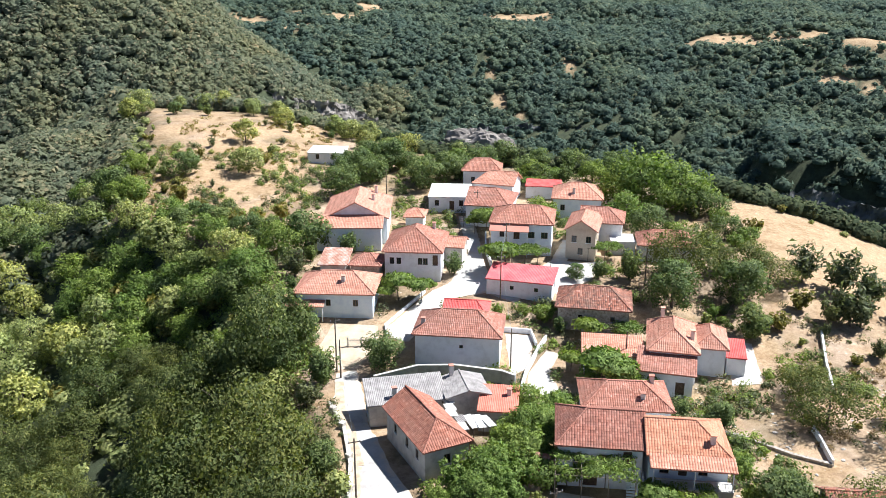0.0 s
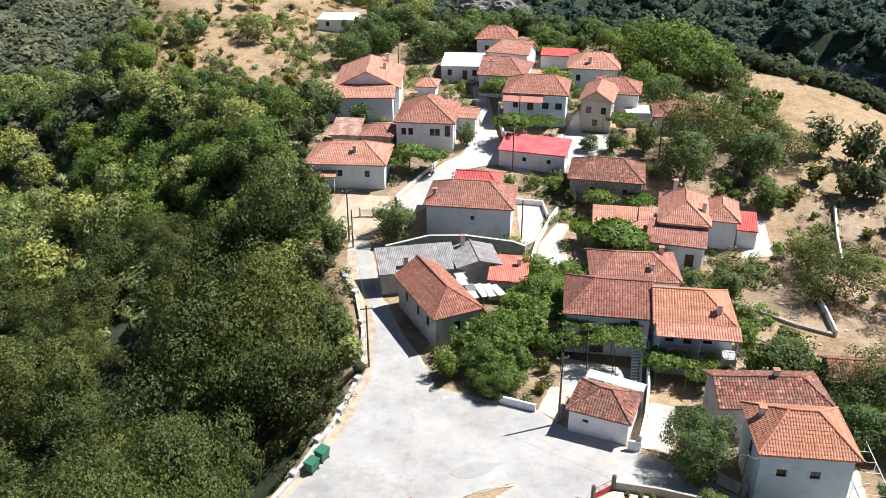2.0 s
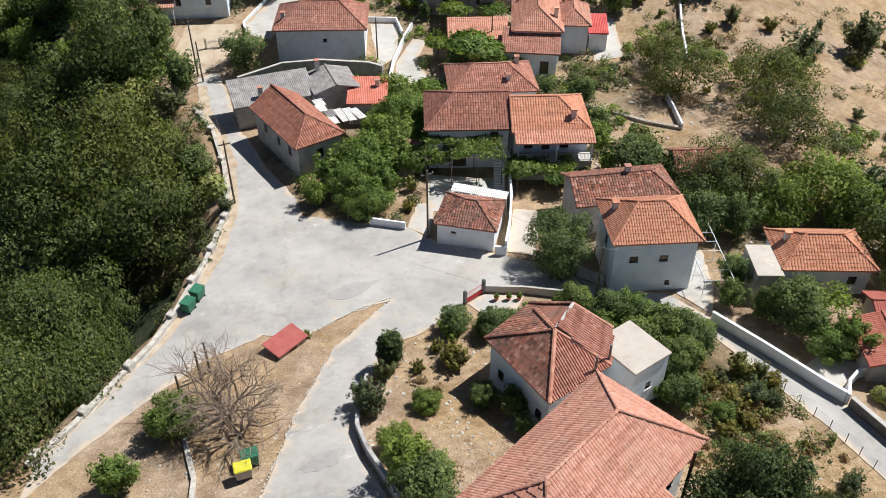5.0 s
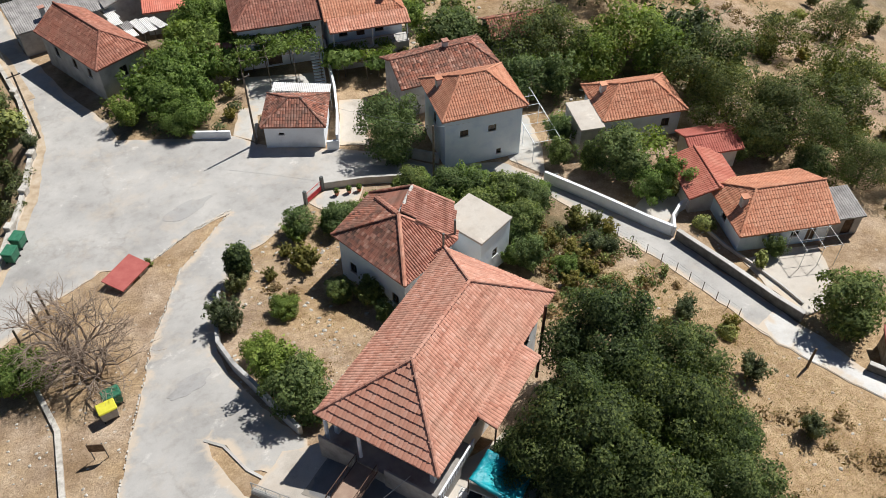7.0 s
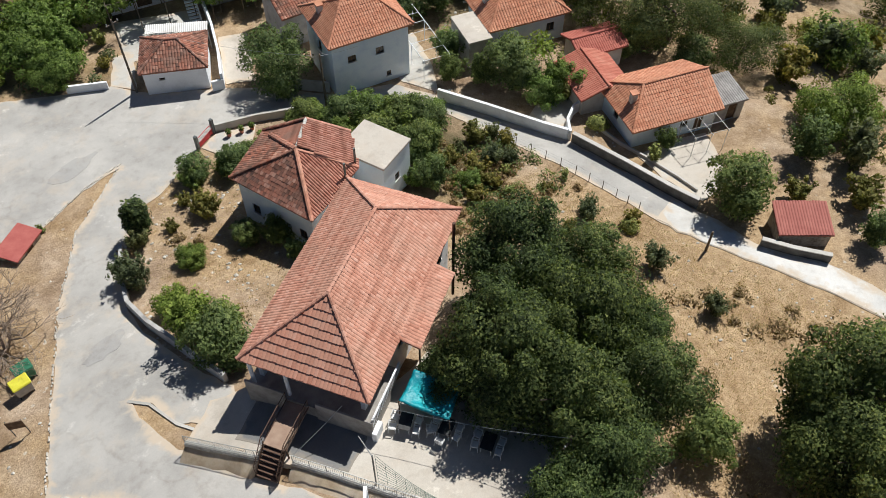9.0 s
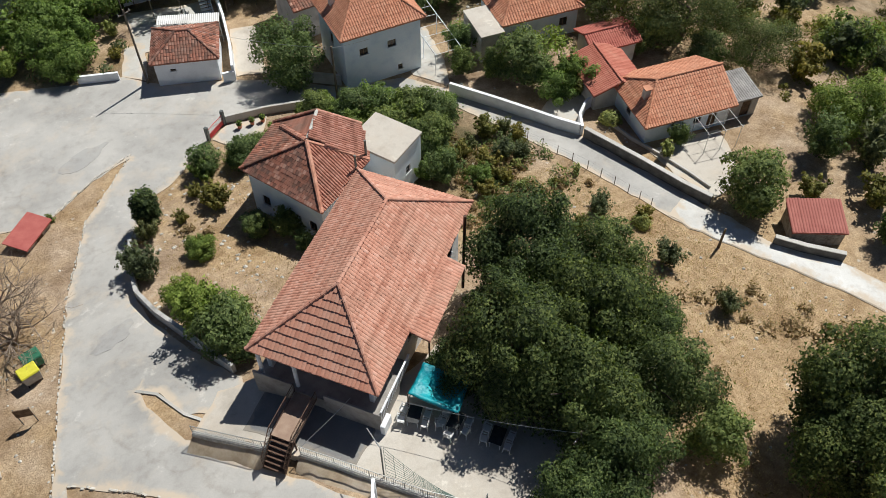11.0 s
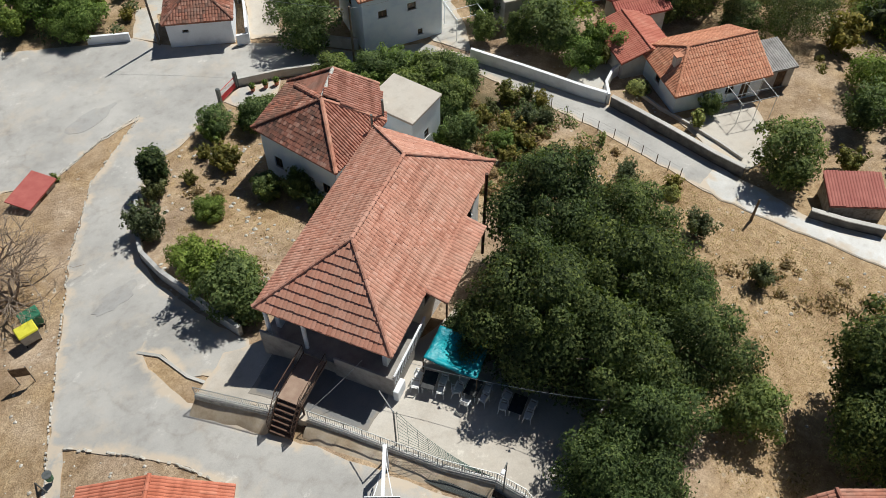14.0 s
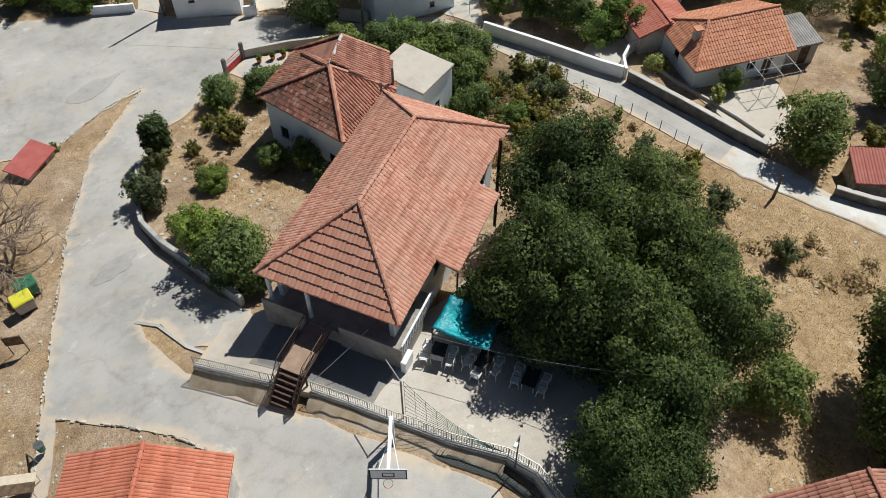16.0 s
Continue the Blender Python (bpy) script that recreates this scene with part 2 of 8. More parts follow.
M_GLASS = material("window_glass", glass_build, 0.12)
T_NEW = ((0.5, 0.22, 0.15), (0.63, 0.305, 0.215), (0.7, 0.385, 0.29), (0.56, 0.305, 0.22))
T_MID = ((0.32, 0.135, 0.095), (0.47, 0.21, 0.15), (0.59, 0.31, 0.235), (0.38, 0.2, 0.15))
T_OLD = ((0.13, 0.07, 0.055), (0.38, 0.155, 0.105), (0.58, 0.33, 0.25), (0.22, 0.135, 0.105))
M_TILE_NEW, M_TILE_MID, M_TILE_OLD = tile_material("tile_new", *T_NEW), tile_material("tile_mid", *T_MID), tile_material("tile_old", *T_OLD)
M_TILE_BROWN = tile_material("tile_brown", (0.26, 0.105, 0.075), (0.4, 0.165, 0.115), (0.52, 0.255, 0.185), (0.32, 0.155, 0.115))
M_TILE_ONE = tile_material("tile_single", *T_NEW, single=True)
M_TILE_ORANGE = tile_material("tile_orange", (0.54, 0.22, 0.13), (0.645, 0.29, 0.175), (0.7, 0.355, 0.225), (0.57, 0.275, 0.175))
M_TILE_RED = tile_material("tile_red", (0.5, 0.16, 0.095), (0.58, 0.2, 0.125), (0.64, 0.26, 0.17), (0.52, 0.19, 0.125))
L_OAK = leaf_material("oak_leaf", (0.155, 0.191, 0.074), (0.322, 0.363, 0.144), (0.546, 0.553, 0.243))
L_HOLM = leaf_material("holm_oak_leaf", (0.053, 0.078, 0.026), (0.119, 0.153, 0.049), (0.219, 0.237, 0.086))
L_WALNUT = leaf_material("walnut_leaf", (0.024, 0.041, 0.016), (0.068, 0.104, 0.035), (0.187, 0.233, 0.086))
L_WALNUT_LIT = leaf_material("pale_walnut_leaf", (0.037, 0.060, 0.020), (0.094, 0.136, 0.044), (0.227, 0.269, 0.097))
L_GARDEN = leaf_material("garden_leaf", (0.073, 0.114, 0.044), (0.151, 0.208, 0.079), (0.259, 0.317, 0.131))
L_LIGHT = leaf_material("fresh_leaf", (0.092, 0.149, 0.032), (0.190, 0.270, 0.067), (0.299, 0.380, 0.115))
L_OLIVE = leaf_material("olive_leaf", (0.069, 0.09, 0.048), (0.138, 0.162, 0.09), (0.23, 0.252, 0.144))
L_YELLOW = leaf_material("yellowing_leaf", (0.121, 0.121, 0.029), (0.22, 0.209, 0.057), (0.33, 0.275, 0.103))


def woods_material(name, *tones):
    def build(nt, bsdf):
        base = ramp(nt, island(nt), list(zip((0.0, 0.5, 0.85, 1.0), tones)))
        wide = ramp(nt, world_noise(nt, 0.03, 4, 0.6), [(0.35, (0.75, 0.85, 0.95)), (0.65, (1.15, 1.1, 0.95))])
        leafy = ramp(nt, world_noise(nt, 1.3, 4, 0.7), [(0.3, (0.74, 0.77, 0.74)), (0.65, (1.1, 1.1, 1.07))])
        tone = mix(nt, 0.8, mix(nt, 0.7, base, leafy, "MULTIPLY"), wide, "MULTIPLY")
        nt.links.new(tone, bsdf.inputs["Base Color"])
        bump(nt, bsdf, world_noise(nt, 1.8, 4, 0.7), 0.7, 0.6)
        thin = nt.nodes.new("ShaderNodeBsdfTranslucent")
        nt.links.new(tone, thin.inputs["Color"])
        # Strong translucency softens the shadows, as distance haze would.
        both = node(nt, "ShaderNodeMixShader", Fac=0.46)
        nt.links.new(bsdf.outputs[0], both.inputs[1])
        nt.links.new(thin.outputs[0], both.inputs[2])
        nt.links.new(both.outputs[0], nt.nodes["Material Output"].inputs["Surface"])
    return material(name, build, 0.9)


# Lighter, bluer leaf tones: distance haze put into the colour of the far slope.
L_FAR_HAZE = woods_material("hazed_far_wood_leaf", (0.088, 0.132, 0.102), (0.128, 0.178, 0.13), (0.162, 0.212, 0.147), (0.228, 0.252, 0.165))
L_GORGE = woods_material("gorge_scrub_leaf", (0.06, 0.085, 0.045), (0.095, 0.125, 0.065), (0.13, 0.16, 0.08), (0.19, 0.19, 0.1))
L_SPUR = woods_material("spur_wood_leaf", (0.140, 0.166, 0.109), (0.215, 0.238, 0.146), (0.280, 0.285, 0.182), (0.410, 0.347, 0.218))
L_DRY = leaf_material("withered_weed", (0.17, 0.11, 0.06), (0.29, 0.2, 0.11), (0.4, 0.3, 0.18))
L_STRAW = leaf_material("straw", (0.42, 0.3, 0.16), (0.56, 0.43, 0.25), (0.68, 0.55, 0.35))


# ---- the lie of the land ----
def smooth(a, b, v):
    t = min(1.0, max(0.0, (v - a) / (b - a)))
    return t * t * (3 - 2 * t)
EDGE = [(-60, -70), (0, -52), (30, -35), (45, -26), (60, -17), (77, -12.8), (86, -13.6), (101, -18.5), (120, -27), (150, -42), (178, -76), (215, -80), (250, -92), (330, -150), (600, -240)]
def along(points, v):
    """The value at v on a line of (place, value) points, rounded at its corners."""
    if v <= points[0][0]:
        return points[0][1]
    for (a, p), (b, q) in zip(points, points[1:]):
        if v <= b:
            return p + (q - p) * (v - a) / (b - a)
    return points[-1][1]
def brink(x):
    """Where the village ridge ends in the gorge to the north."""
    return along([(-300, 330), (-110, 268), (-58, 256), (-34, 246), (-8, 216), (20, 205), (66, 180), (95, 168), (200, 120), (400, 40)], x)
def height(x, y):
    z = -6.0 + 7.6 * math.exp(-((x - 4) ** 2 + (y - 15) ** 2) / 27 ** 2)
    z += 6.0 * smooth(100, 150, y) + 4.0 * smooth(150, 230, y) + 5.0 * smooth(-30, -70, x) * smooth(170, 240, y)
    west = along(EDGE, y) - x
    if west > 0:
        z -= 34 * (1 - math.exp(-west / 42)) * smooth(0, 6, west)
        z += 60 * smooth(90, 420, west)
    z -= 16 * smooth(58, 130, x)
    z -= 4.0 * smooth(0.4, 2.8, west) * smooth(44, 54, y) * (1 - smooth(72, 82, y))
    q = y - brink(x)
    z += 14 * smooth(-98, -124, x) * math.exp(-((y - 222) / 42) ** 2) * smooth(-215, -165, x)
    if q > 0:
        z = max(z - 72 * smooth(0, 120, q), far_side(x, y), spur(x, y))
    return z
def far_side(x, y):
    """The slope across the gorge."""
    r = math.hypot(x, y)
    z = along([(0, -66), (300, -60), (350, -48), (420, -27), (520, 8), (640, 25), (900, 40), (1500, 80), (2600, 120)], r)
    return z + 20 * smooth(0.33, 0.365, x / max(y, 1)) * smooth(347, 358, r) * (1 - smooth(372, 460, r))
def spur(x, y):
    """The wooded spur that comes down from the west and ends in a rock face."""
    crest = along([(-900, 150), (-300, 104), (-133, 40), (-112, 21), (-85, 2), (-66, -13), (-50, -31), (-42, -58), (-20, -70)], x)
    return -64 + (crest + 64) * (smooth(265, 440, y) if y < 440 else 1 - 0.9 * smooth(440, 560, y))


# ---- mesh helpers ----
def part(name, bm, mat, parent=None, label=""):
    """Links a bmesh as one mesh object under a thing or a part."""
    me = bpy.data.meshes.new(name)
    bm.normal_update()
    bm.to_mesh(me)
    bm.free()
    me.materials.append(mat)
    ob = new(name, me)
    ob.parent = parent
    return tagged(ob, label)


def raw(name, verts, faces, mat, parent=None, label="", smooth_it=False, normals=None):
    """Links arrays of corners and of equal-sided faces as one mesh object."""
    verts, faces = np.asarray(verts, np.float32), np.asarray(faces, np.int32)
    me = bpy.data.meshes.new(name)
    me.vertices.add(len(verts))
    me.vertices.foreach_set("co", verts.ravel())
    n = faces.shape[1]
    me.loops.add(faces.size)
    me.loops.foreach_set("vertex_index", faces.ravel())
    me.polygons.add(len(faces))
    me.polygons.foreach_set("loop_start", np.arange(len(faces), dtype=np.int32) * n)
    me.polygons.foreach_set("use_smooth", np.full(len(faces), smooth_it))
    me.update(calc_edges=True)
    if normals is not None:
        me.polygons.foreach_set("use_smooth", np.full(len(faces), True))
        me.normals_split_custom_set_from_vertices(np.asarray(normals).tolist())
    me.materials.append(mat)
    ob = new(name, me)
    ob.parent = parent
    return tagged(ob, label)


def thing(name, m, label, category, group="", kind=""):
    ob = new(name)
    ob.empty_display_size = 0.2
    ob.matrix_world = m
    return tagged(ob, label, category, group, kind)


def box(bm, x0, x1, y0, y1, z0, z1, m=None, bevel=0.0):
    made = bmesh.ops.create_cube(bm, size=1.0)["verts"]
    for v in made:
        v.co = Vector(((x0 + x1) / 2 + v.co.x * (x1 - x0), (y0 + y1) / 2 + v.co.y * (y1 - y0), (z0 + z1) / 2 + v.co.z * (z1 - z0)))
    if bevel:
        edges = {e for v in made for e in v.link_edges}
        made = bmesh.ops.bevel(bm, geom=list(edges), offset=bevel, segments=1, affect="EDGES")["verts"]
    if m is not None:
        bmesh.ops.transform(bm, matrix=m, verts=[v for v in bm.verts if v in set(made)])
    return bm


def boxed(*span, bevel=0.0):
    return box(bmesh.new(), *span, bevel=bevel)


def tube(bm, a, b, r0, r1=None, sides=7):
    """A tapered round bar from a to b."""
    a, b = Vector(a), Vector(b)
    r1 = r0 if r1 is None else r1
    q = (b - a).to_track_quat("Z", "Y")
    rings = []
    for p, r in ((a, r0), (b, r1)):
        rings.append([bm.verts.new(p + q @ Vector((r * math.cos(k * math.tau / sides), r * math.sin(k * math.tau / sides), 0))) for k in range(sides)])
    for k in range(sides):
        bm.faces.new((rings[0][k], rings[0][(k + 1) % sides], rings[1][(k + 1) % sides], rings[1][k]))
    bm.faces.new(rings[0][::-1])
    bm.faces.new(rings[1])
    return bm


def tubed(a, b, r0, r1=None, sides=7):
    return tube(bmesh.new(), a, b, r0, r1, sides)


def slab_from(bm, pts, thick):
    """A plate with the given upper outline."""
    top = [bm.verts.new(p) for p in pts]
    low = [bm.verts.new((p[0], p[1], p[2] - thick)) for p in pts]
    bm.faces.new(top)
    bm.faces.new(low[::-1])
    for k in range(len(pts)):
        bm.faces.new((top[k - 1], low[k - 1], low[k], top[k]))
    bmesh.ops.recalc_face_normals(bm, faces=bm.faces[:])
    return bm


# ---- ground ----
def lines(lo, near_lo, near_hi, hi, step):
    out, v, s = [], near_lo, step
    while v > lo:
        s *= 1.042
        v -= s
        out.append(v)
    out = out[::-1]
    v = near_lo
    while v < near_hi:
        out.append(v)
        v += step
    s = step
    while v < hi:
        out.append(v)
        s *= 1.042
        v += s
    return out + [v]


# bare clearings on the far slope: centre and half widths
CLEARINGS = ((-152, 592, 22, 24), (-120, 613, 8, 10), (-110, 562, 9, 14), (-87, 604, 18, 20), (-68, 651, 9, 30), (34, 605, 21, 16), (60, 680, 12, 28), (118, 695, 19, 24), (161, 523, 32, 13), (191, 505, 20, 12), (218, 474, 14, 9), (195, 446, 11, 6), (208, 438, 10, 6), (21, 462, 5, 11), (60, 490, 5, 7), (16, 492, 4, 6), (29, 444, 4, 6), (-108, 345, 7, 9), (-84, 360, 8, 8), (-66, 385, 5, 8))


def cover_of(x, y):
    """How much scrub (first) and straw (second) covers the ground."""
    n = noise.noise((x * 0.03, y * 0.03, 0.0))
    west = along(EDGE, y) - x
    q = y - brink(x)
    scrub = max(smooth(4, 10, west) if 76 < y < 112 else smooth(-1, 6, west), smooth(-8, 12, q), 0.85 * smooth(66, 120, x + 12 * n) * (1 - smooth(62, 74, y)), 0.5 * smooth(95, 140, x))
    scrub = max(scrub, 0.75 * smooth(-0.1, 0.25, n) * smooth(50, 60, y) * smooth(33, 42, x) * smooth(78, 68, y), 0.55 * smooth(-0.05, 0.2, noise.noise((x * 0.11, y * 0.11, 3.0))) * smooth(66, 80, y) * (1 - 0.7 * smooth(36, 44, x)), smooth(12, 0, abs(y - 47.5 + 0.25 * (x - 25))) * smooth(17, 21, x) * smooth(36, 31, x))
    straw = smooth(24, 29, x) * smooth(46, 36, y + 0.4 * (x - 30)) * (1 - smooth(50, 56, x))
    rag = 22 * noise.noise((x * 0.05, y * 0.05, 12.0)) + 9 * noise.noise((x * 0.17, y * 0.17, 5.0))
    straw = max(straw, smooth(-32, -44, x) * smooth(156, 182, y + rag) * smooth(272, 240, y + rag) * smooth(2, -12, west + 0.8 * rag) * smooth(-98, -86, x + 0.3 * rag) * smooth(-0.28, -0.12, noise.noise((x * 0.09, y * 0.09, 21.0))))
    straw = max(straw, smooth(48, 60, x) * smooth(118, 135, y) * smooth(8, -6, q))
    patches = max(smooth(1.3, 0.75, math.hypot((x - px) / rx, (y - py) / ry) + 0.9 * noise.noise((x * 0.07, y * 0.07, 4.0))) for px, py, rx, ry in CLEARINGS) if y > 300 else 0.0
    straw = max(straw, patches)
    return scrub, straw


def woods_and_shade_of(x, y):
    """How much forest floor there is; dark also for shade below the parapet."""
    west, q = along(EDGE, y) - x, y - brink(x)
    # South of y 76 the dark floor meets the edge, for the parapet's shade.
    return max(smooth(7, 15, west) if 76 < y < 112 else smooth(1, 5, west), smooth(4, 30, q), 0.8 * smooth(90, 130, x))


def build_ground():
    xs, ys = lines(-1500, -42, 62, 1500, 1.3), lines(-700, -20, 130, 2400, 1.3)
    verts = [(x, y, height(x, y) + ground_wave(x, y)) for y in ys for x in xs]
    n = len(xs)
    j, i = np.meshgrid(np.arange(len(ys) - 1), np.arange(n - 1), indexing="ij")
    a = (j * n + i).ravel()
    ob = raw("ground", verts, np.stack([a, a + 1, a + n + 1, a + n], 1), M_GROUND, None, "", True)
    layer = ob.data.color_attributes.new("cover", "FLOAT_COLOR", "POINT")
    flat = np.ones((len(verts), 4), np.float32)
    flat[:, :2] = [cover_of(x, y) for x, y, _ in verts]
    flat[:, 2] = [woods_and_shade_of(x, y) for x, y, _ in verts]
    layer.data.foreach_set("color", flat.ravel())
    return tagged(ob, "dry earth, straw and scrub over a village ridge", "ground", kind="structure")


def ground_wave(x, y):
    """Unevenness of the wild ground, none where the village is built."""
    west, q = along(EDGE, y) - x, y - brink(x)
    wild = max(smooth(4, 30, west), smooth(10, 60, q), smooth(70, 140, x))
    if wild == 0:
        return 0.0
    big = 7 * noise.noise((x * 0.012, y * 0.012, 1.7)) + 5 * noise.noise((x * 0.03, y * 0.03, 7.0))
    return wild * (big * smooth(0, 220, max(west, q, x - 70)) + 1.2 * noise.noise((x * 0.08, y * 0.08, 2.0)))


def level(x, y):
    return height(x, y) + ground_wave(x, y)


GROUND = build_ground()


def draped(name, outline, mat, lift, label, category, skirt=0.3, level_of=None, fine=1.5, rag=0.28, washed=True):
    """A paved sheet that follows the ground inside its outline, with an edge of its own."""
    ragged = []
    for (ax, ay), (bx, by) in zip(outline, outline[1:] + outline[:1]):
        n = max(1, round(math.hypot(bx - ax, by - ay) / 0.9))
        for k in range(n):
            x, y = ax + (bx - ax) * k / n, ay + (by - ay) * k / n
            ragged.append((x + rag * noise.noise((x * 0.9, y * 0.9, 1.0)), y + rag * noise.noise((x * 0.9, y * 0.9, 9.0))))
    bm = bmesh.new()
    bm.faces.new([bm.verts.new((x, y, 0)) for x, y in ragged])
    bmesh.ops.triangulate(bm, faces=bm.faces[:])
    for _ in range(7):
        far = [e for e in bm.edges if e.calc_length() > fine]
        if not far:
            break
        bmesh.ops.subdivide_edges(bm, edges=far, cuts=1)
        bmesh.ops.triangulate(bm, faces=bm.faces[:])
    for v in bm.verts:
        v.co.z = (level_of or height)(v.co.x, v.co.y) + lift
    bmesh.ops.recalc_face_normals(bm, faces=bm.faces[:])
    if sum(f.normal.z for f in bm.faces) < 0:
        bmesh.ops.reverse_faces(bm, faces=bm.faces[:])
    for e in bm.edges:
        e.smooth = not e.is_boundary
    layer = bm.verts.layers.float_color.new("rim")
    for v in bm.verts:
        v[layer] = (1, 1, 1, 1) if washed and v.is_boundary else (0, 0, 0, 1)
    rim = bmesh.ops.extrude_edge_only(bm, edges=[e for e in bm.edges if e.is_boundary])
    for v in rim["geom"]:
        if isinstance(v, bmesh.types.BMVert):
            v.co.z -= skirt
    for f in bm.faces:
        f.smooth = f.normal.z > 0.5
    return tagged(part(name, bm, mat), label, category, kind="structure")


SQUARE = [(-25.5, 41.0), (-24.9, 45.2), (-20.1, 52.9), (-16.4, 60.7), (-13.7, 69.6), (-12.0, 78.3), (-13.0, 87.0), (-15.0, 95.0), (-17.4, 102.1), (-18.3, 110), (-15.4, 111), (-13.6, 104.5),
           (-12.3, 97.4), (-8.2, 86.5), (-4.8, 79.5), (-4.0, 76.2), (3.5, 73.3), (7.3, 72.3), (9.8, 69.5), (15.2, 66.7), (19.5, 64.6), (25.3, 59.6), (31.1, 58.0), (34.0, 54.2), (41.1, 42.3),
           (45.2, 29.8), (47.4, 23.3), (50.8, 19.2), (54.5, 10.0), (58.0, 0.0), (55.2, -1.0), (50.4, 13.1), (47.9, 18.3), (44.6, 23.9), (42.1, 28.1), (40.4, 33.7), (38.4, 39.8), (35.0, 47.8), (32.8, 52.5),
           (30.0, 55.6), (24.6, 57.2), (17.3, 60.0), (13.1, 60.4), (11.2, 58.8), (7.6, 55.8), (4.8, 54.3), (2.5, 51.5), (0.5, 47.3), (0.0, 43.0), (0.4, 40.0), (1.4, 37.0), (2.6, 34.0), (4.0, 31.0),
           (4.2, 28.4), (2.0, 28.6), (0.0, 30.1), (-1.0, 33.0), (-2.2, 34.2), (-2.0, 31.6), (-0.6, 28.3), (3.0, 23.2), (7.6, 17.6), (11.2, 13.4), (12.0, 10), (12.0, -12), (-3.0, -12), (-1.2, 19.0), (-0.4, 21.6), (-2.5, 24.4),
           (-5.1, 26.9), (-8.1, 29.5), (-9.3, 25), (-10.6, 24.6), (-8.4, 32.1), (-6.4, 39.7), (-4.6, 46.5), (-1.2, 54.5), (4.2, 60.5), (0.6, 59.2), (-3.8, 56.4), (-7.8, 57.0), (-12.7, 54.6), (-17.1, 50.4), (-21.0, 46.3)]
draped("road", SQUARE, M_ROAD, 0.06, "pale worn asphalt road and village square", "road")
draped("pavement", [(-11.2, 119.5), (-11.8, 122.6), (-5.8, 132.9), (-2.1, 136.8), (0.9, 149.2), (0.0, 160), (-1, 172), (1.6, 172), (3.0, 160), (3.6, 147), (4.6, 138), (8.0, 135.2), (16.0, 146), (19.5, 158), (21.8, 157), (17.6, 141), (13.5, 136.0), (8.5, 130.0), (4.0, 133.2), (-2.4, 131.1), (-8.4, 118.6)], M_CONCRETE, 0.12, "white concrete village lane", "lane")


def strip_wall(name, pts, high, thick, mat, label, category, coping=None, sunk=0.5, level_top=False):
    """A wall along a line on the ground, in straight runs, with an optional coping."""
    ob = thing(name, Matrix.Translation((pts[0][0], pts[0][1], 0)), label, category, kind="structure")
    o = Vector((pts[0][0], pts[0][1]))
    dense = []
    for (ax, ay), (bx, by) in zip(pts, pts[1:]):
        n = max(1, round(math.hypot(bx - ax, by - ay) / 2.0))
        dense += [Vector((ax + (bx - ax) * k / n, ay + (by - ay) * k / n)) for k in range(n)]
    dense.append(Vector(pts[-1]))
    rows = []
    for k, p in enumerate(dense):
        d = (dense[min(k + 1, len(dense) - 1)] - dense[max(k - 1, 0)]).normalized()
        rows.append((p - o, Vector((-d.y, d.x)), height(p.x, p.y)))
    for title, lo, hi, half, m in (("wall", -sunk, high, thick / 2, mat),) + ((("coping", high, high + 0.09, thick / 2 + 0.05, coping),) if coping else ()):
        verts, faces = [], []
        for p, side, z in rows:
            for s, e in ((-half, lo), (-half, hi), (half, hi), (half, lo)):
                q = p + side * s
                verts.append((q.x, q.y, z + e))
        for k in range(len(rows) - 1):
            a = 4 * k
            faces += [(a + c, a + (c + 1) % 4, a + 4 + (c + 1) % 4, a + 4 + c) for c in range(4)]
        e = 4 * (len(rows) - 1)
        faces += [(3, 2, 1, 0), (e, e + 1, e + 2, e + 3)]
        raw(title, verts, faces, m, ob)
    return ob


# ---- roofs and houses ----
def inside(poly, s, r):
    hit = np.zeros(s.shape, bool)
    for (ax, ay), (bx, by) in zip(poly, poly[1:] + poly[:1]):
        with np.errstate(divide="ignore", invalid="ignore"):
            hit ^= ((ay > r) != (by > r)) & (s < (bx - ax) * (r - ay) / (by - ay) + ax)
    return hit


PROFILE = ((0.0, 0.0), (0.22, 0.75), (0.5, 1.0), (0.78, 0.75), (1.0, 0.0))


def tile_places(poly, w, c):
    """The frame of a roof plane and the lower left corners of its tiles."""
    p = [Vector(q) for q in poly]
    n = (p[1] - p[0]).cross(p[2] - p[0]).normalized()
    if n.z < 0:
        n = -n
    e = Vector((0, 0, 1)).cross(n).normalized()
    g = n.cross(e)
    o = p[0]
    flat = [((q - o).dot(e), (q - o).dot(g)) for q in p]
    s0, s1 = min(f[0] for f in flat), max(f[0] for f in flat)
    r0, r1 = min(f[1] for f in flat), max(f[1] for f in flat)
    cols, rows = max(1, round((s1 - s0) / w)), max(1, round((r1 - r0) / c))
    w, c = (s1 - s0) / cols, (r1 - r0) / rows
    rr, ss = np.meshgrid(r0 + c * np.arange(rows), s0 + w * np.arange(cols), indexing="ij")
    keep = inside(flat, ss + w / 2, rr + c * 0.5)
    return o, e, g, n, ss[keep], rr[keep], w, c


def tile_shape(w, c, amp, lip):
    low = [(u * w, 0.0, 0.035 + amp * h) for u, h in PROFILE]
    top = [(u * w, c * 1.12, 0.005 + amp * h) for u, h in PROFILE]
    verts, faces = low + top, [(k, k + 1, k + 6, k + 5) for k in range(4)]
    if lip:
        verts = verts + [(u * w, 0.0, 0.005 + amp * h * 0.6) for u, h in PROFILE]
        faces = faces + [(10 + k, 11 + k, k + 1, k) for k in range(4)]
    return np.array(verts), np.array(faces)


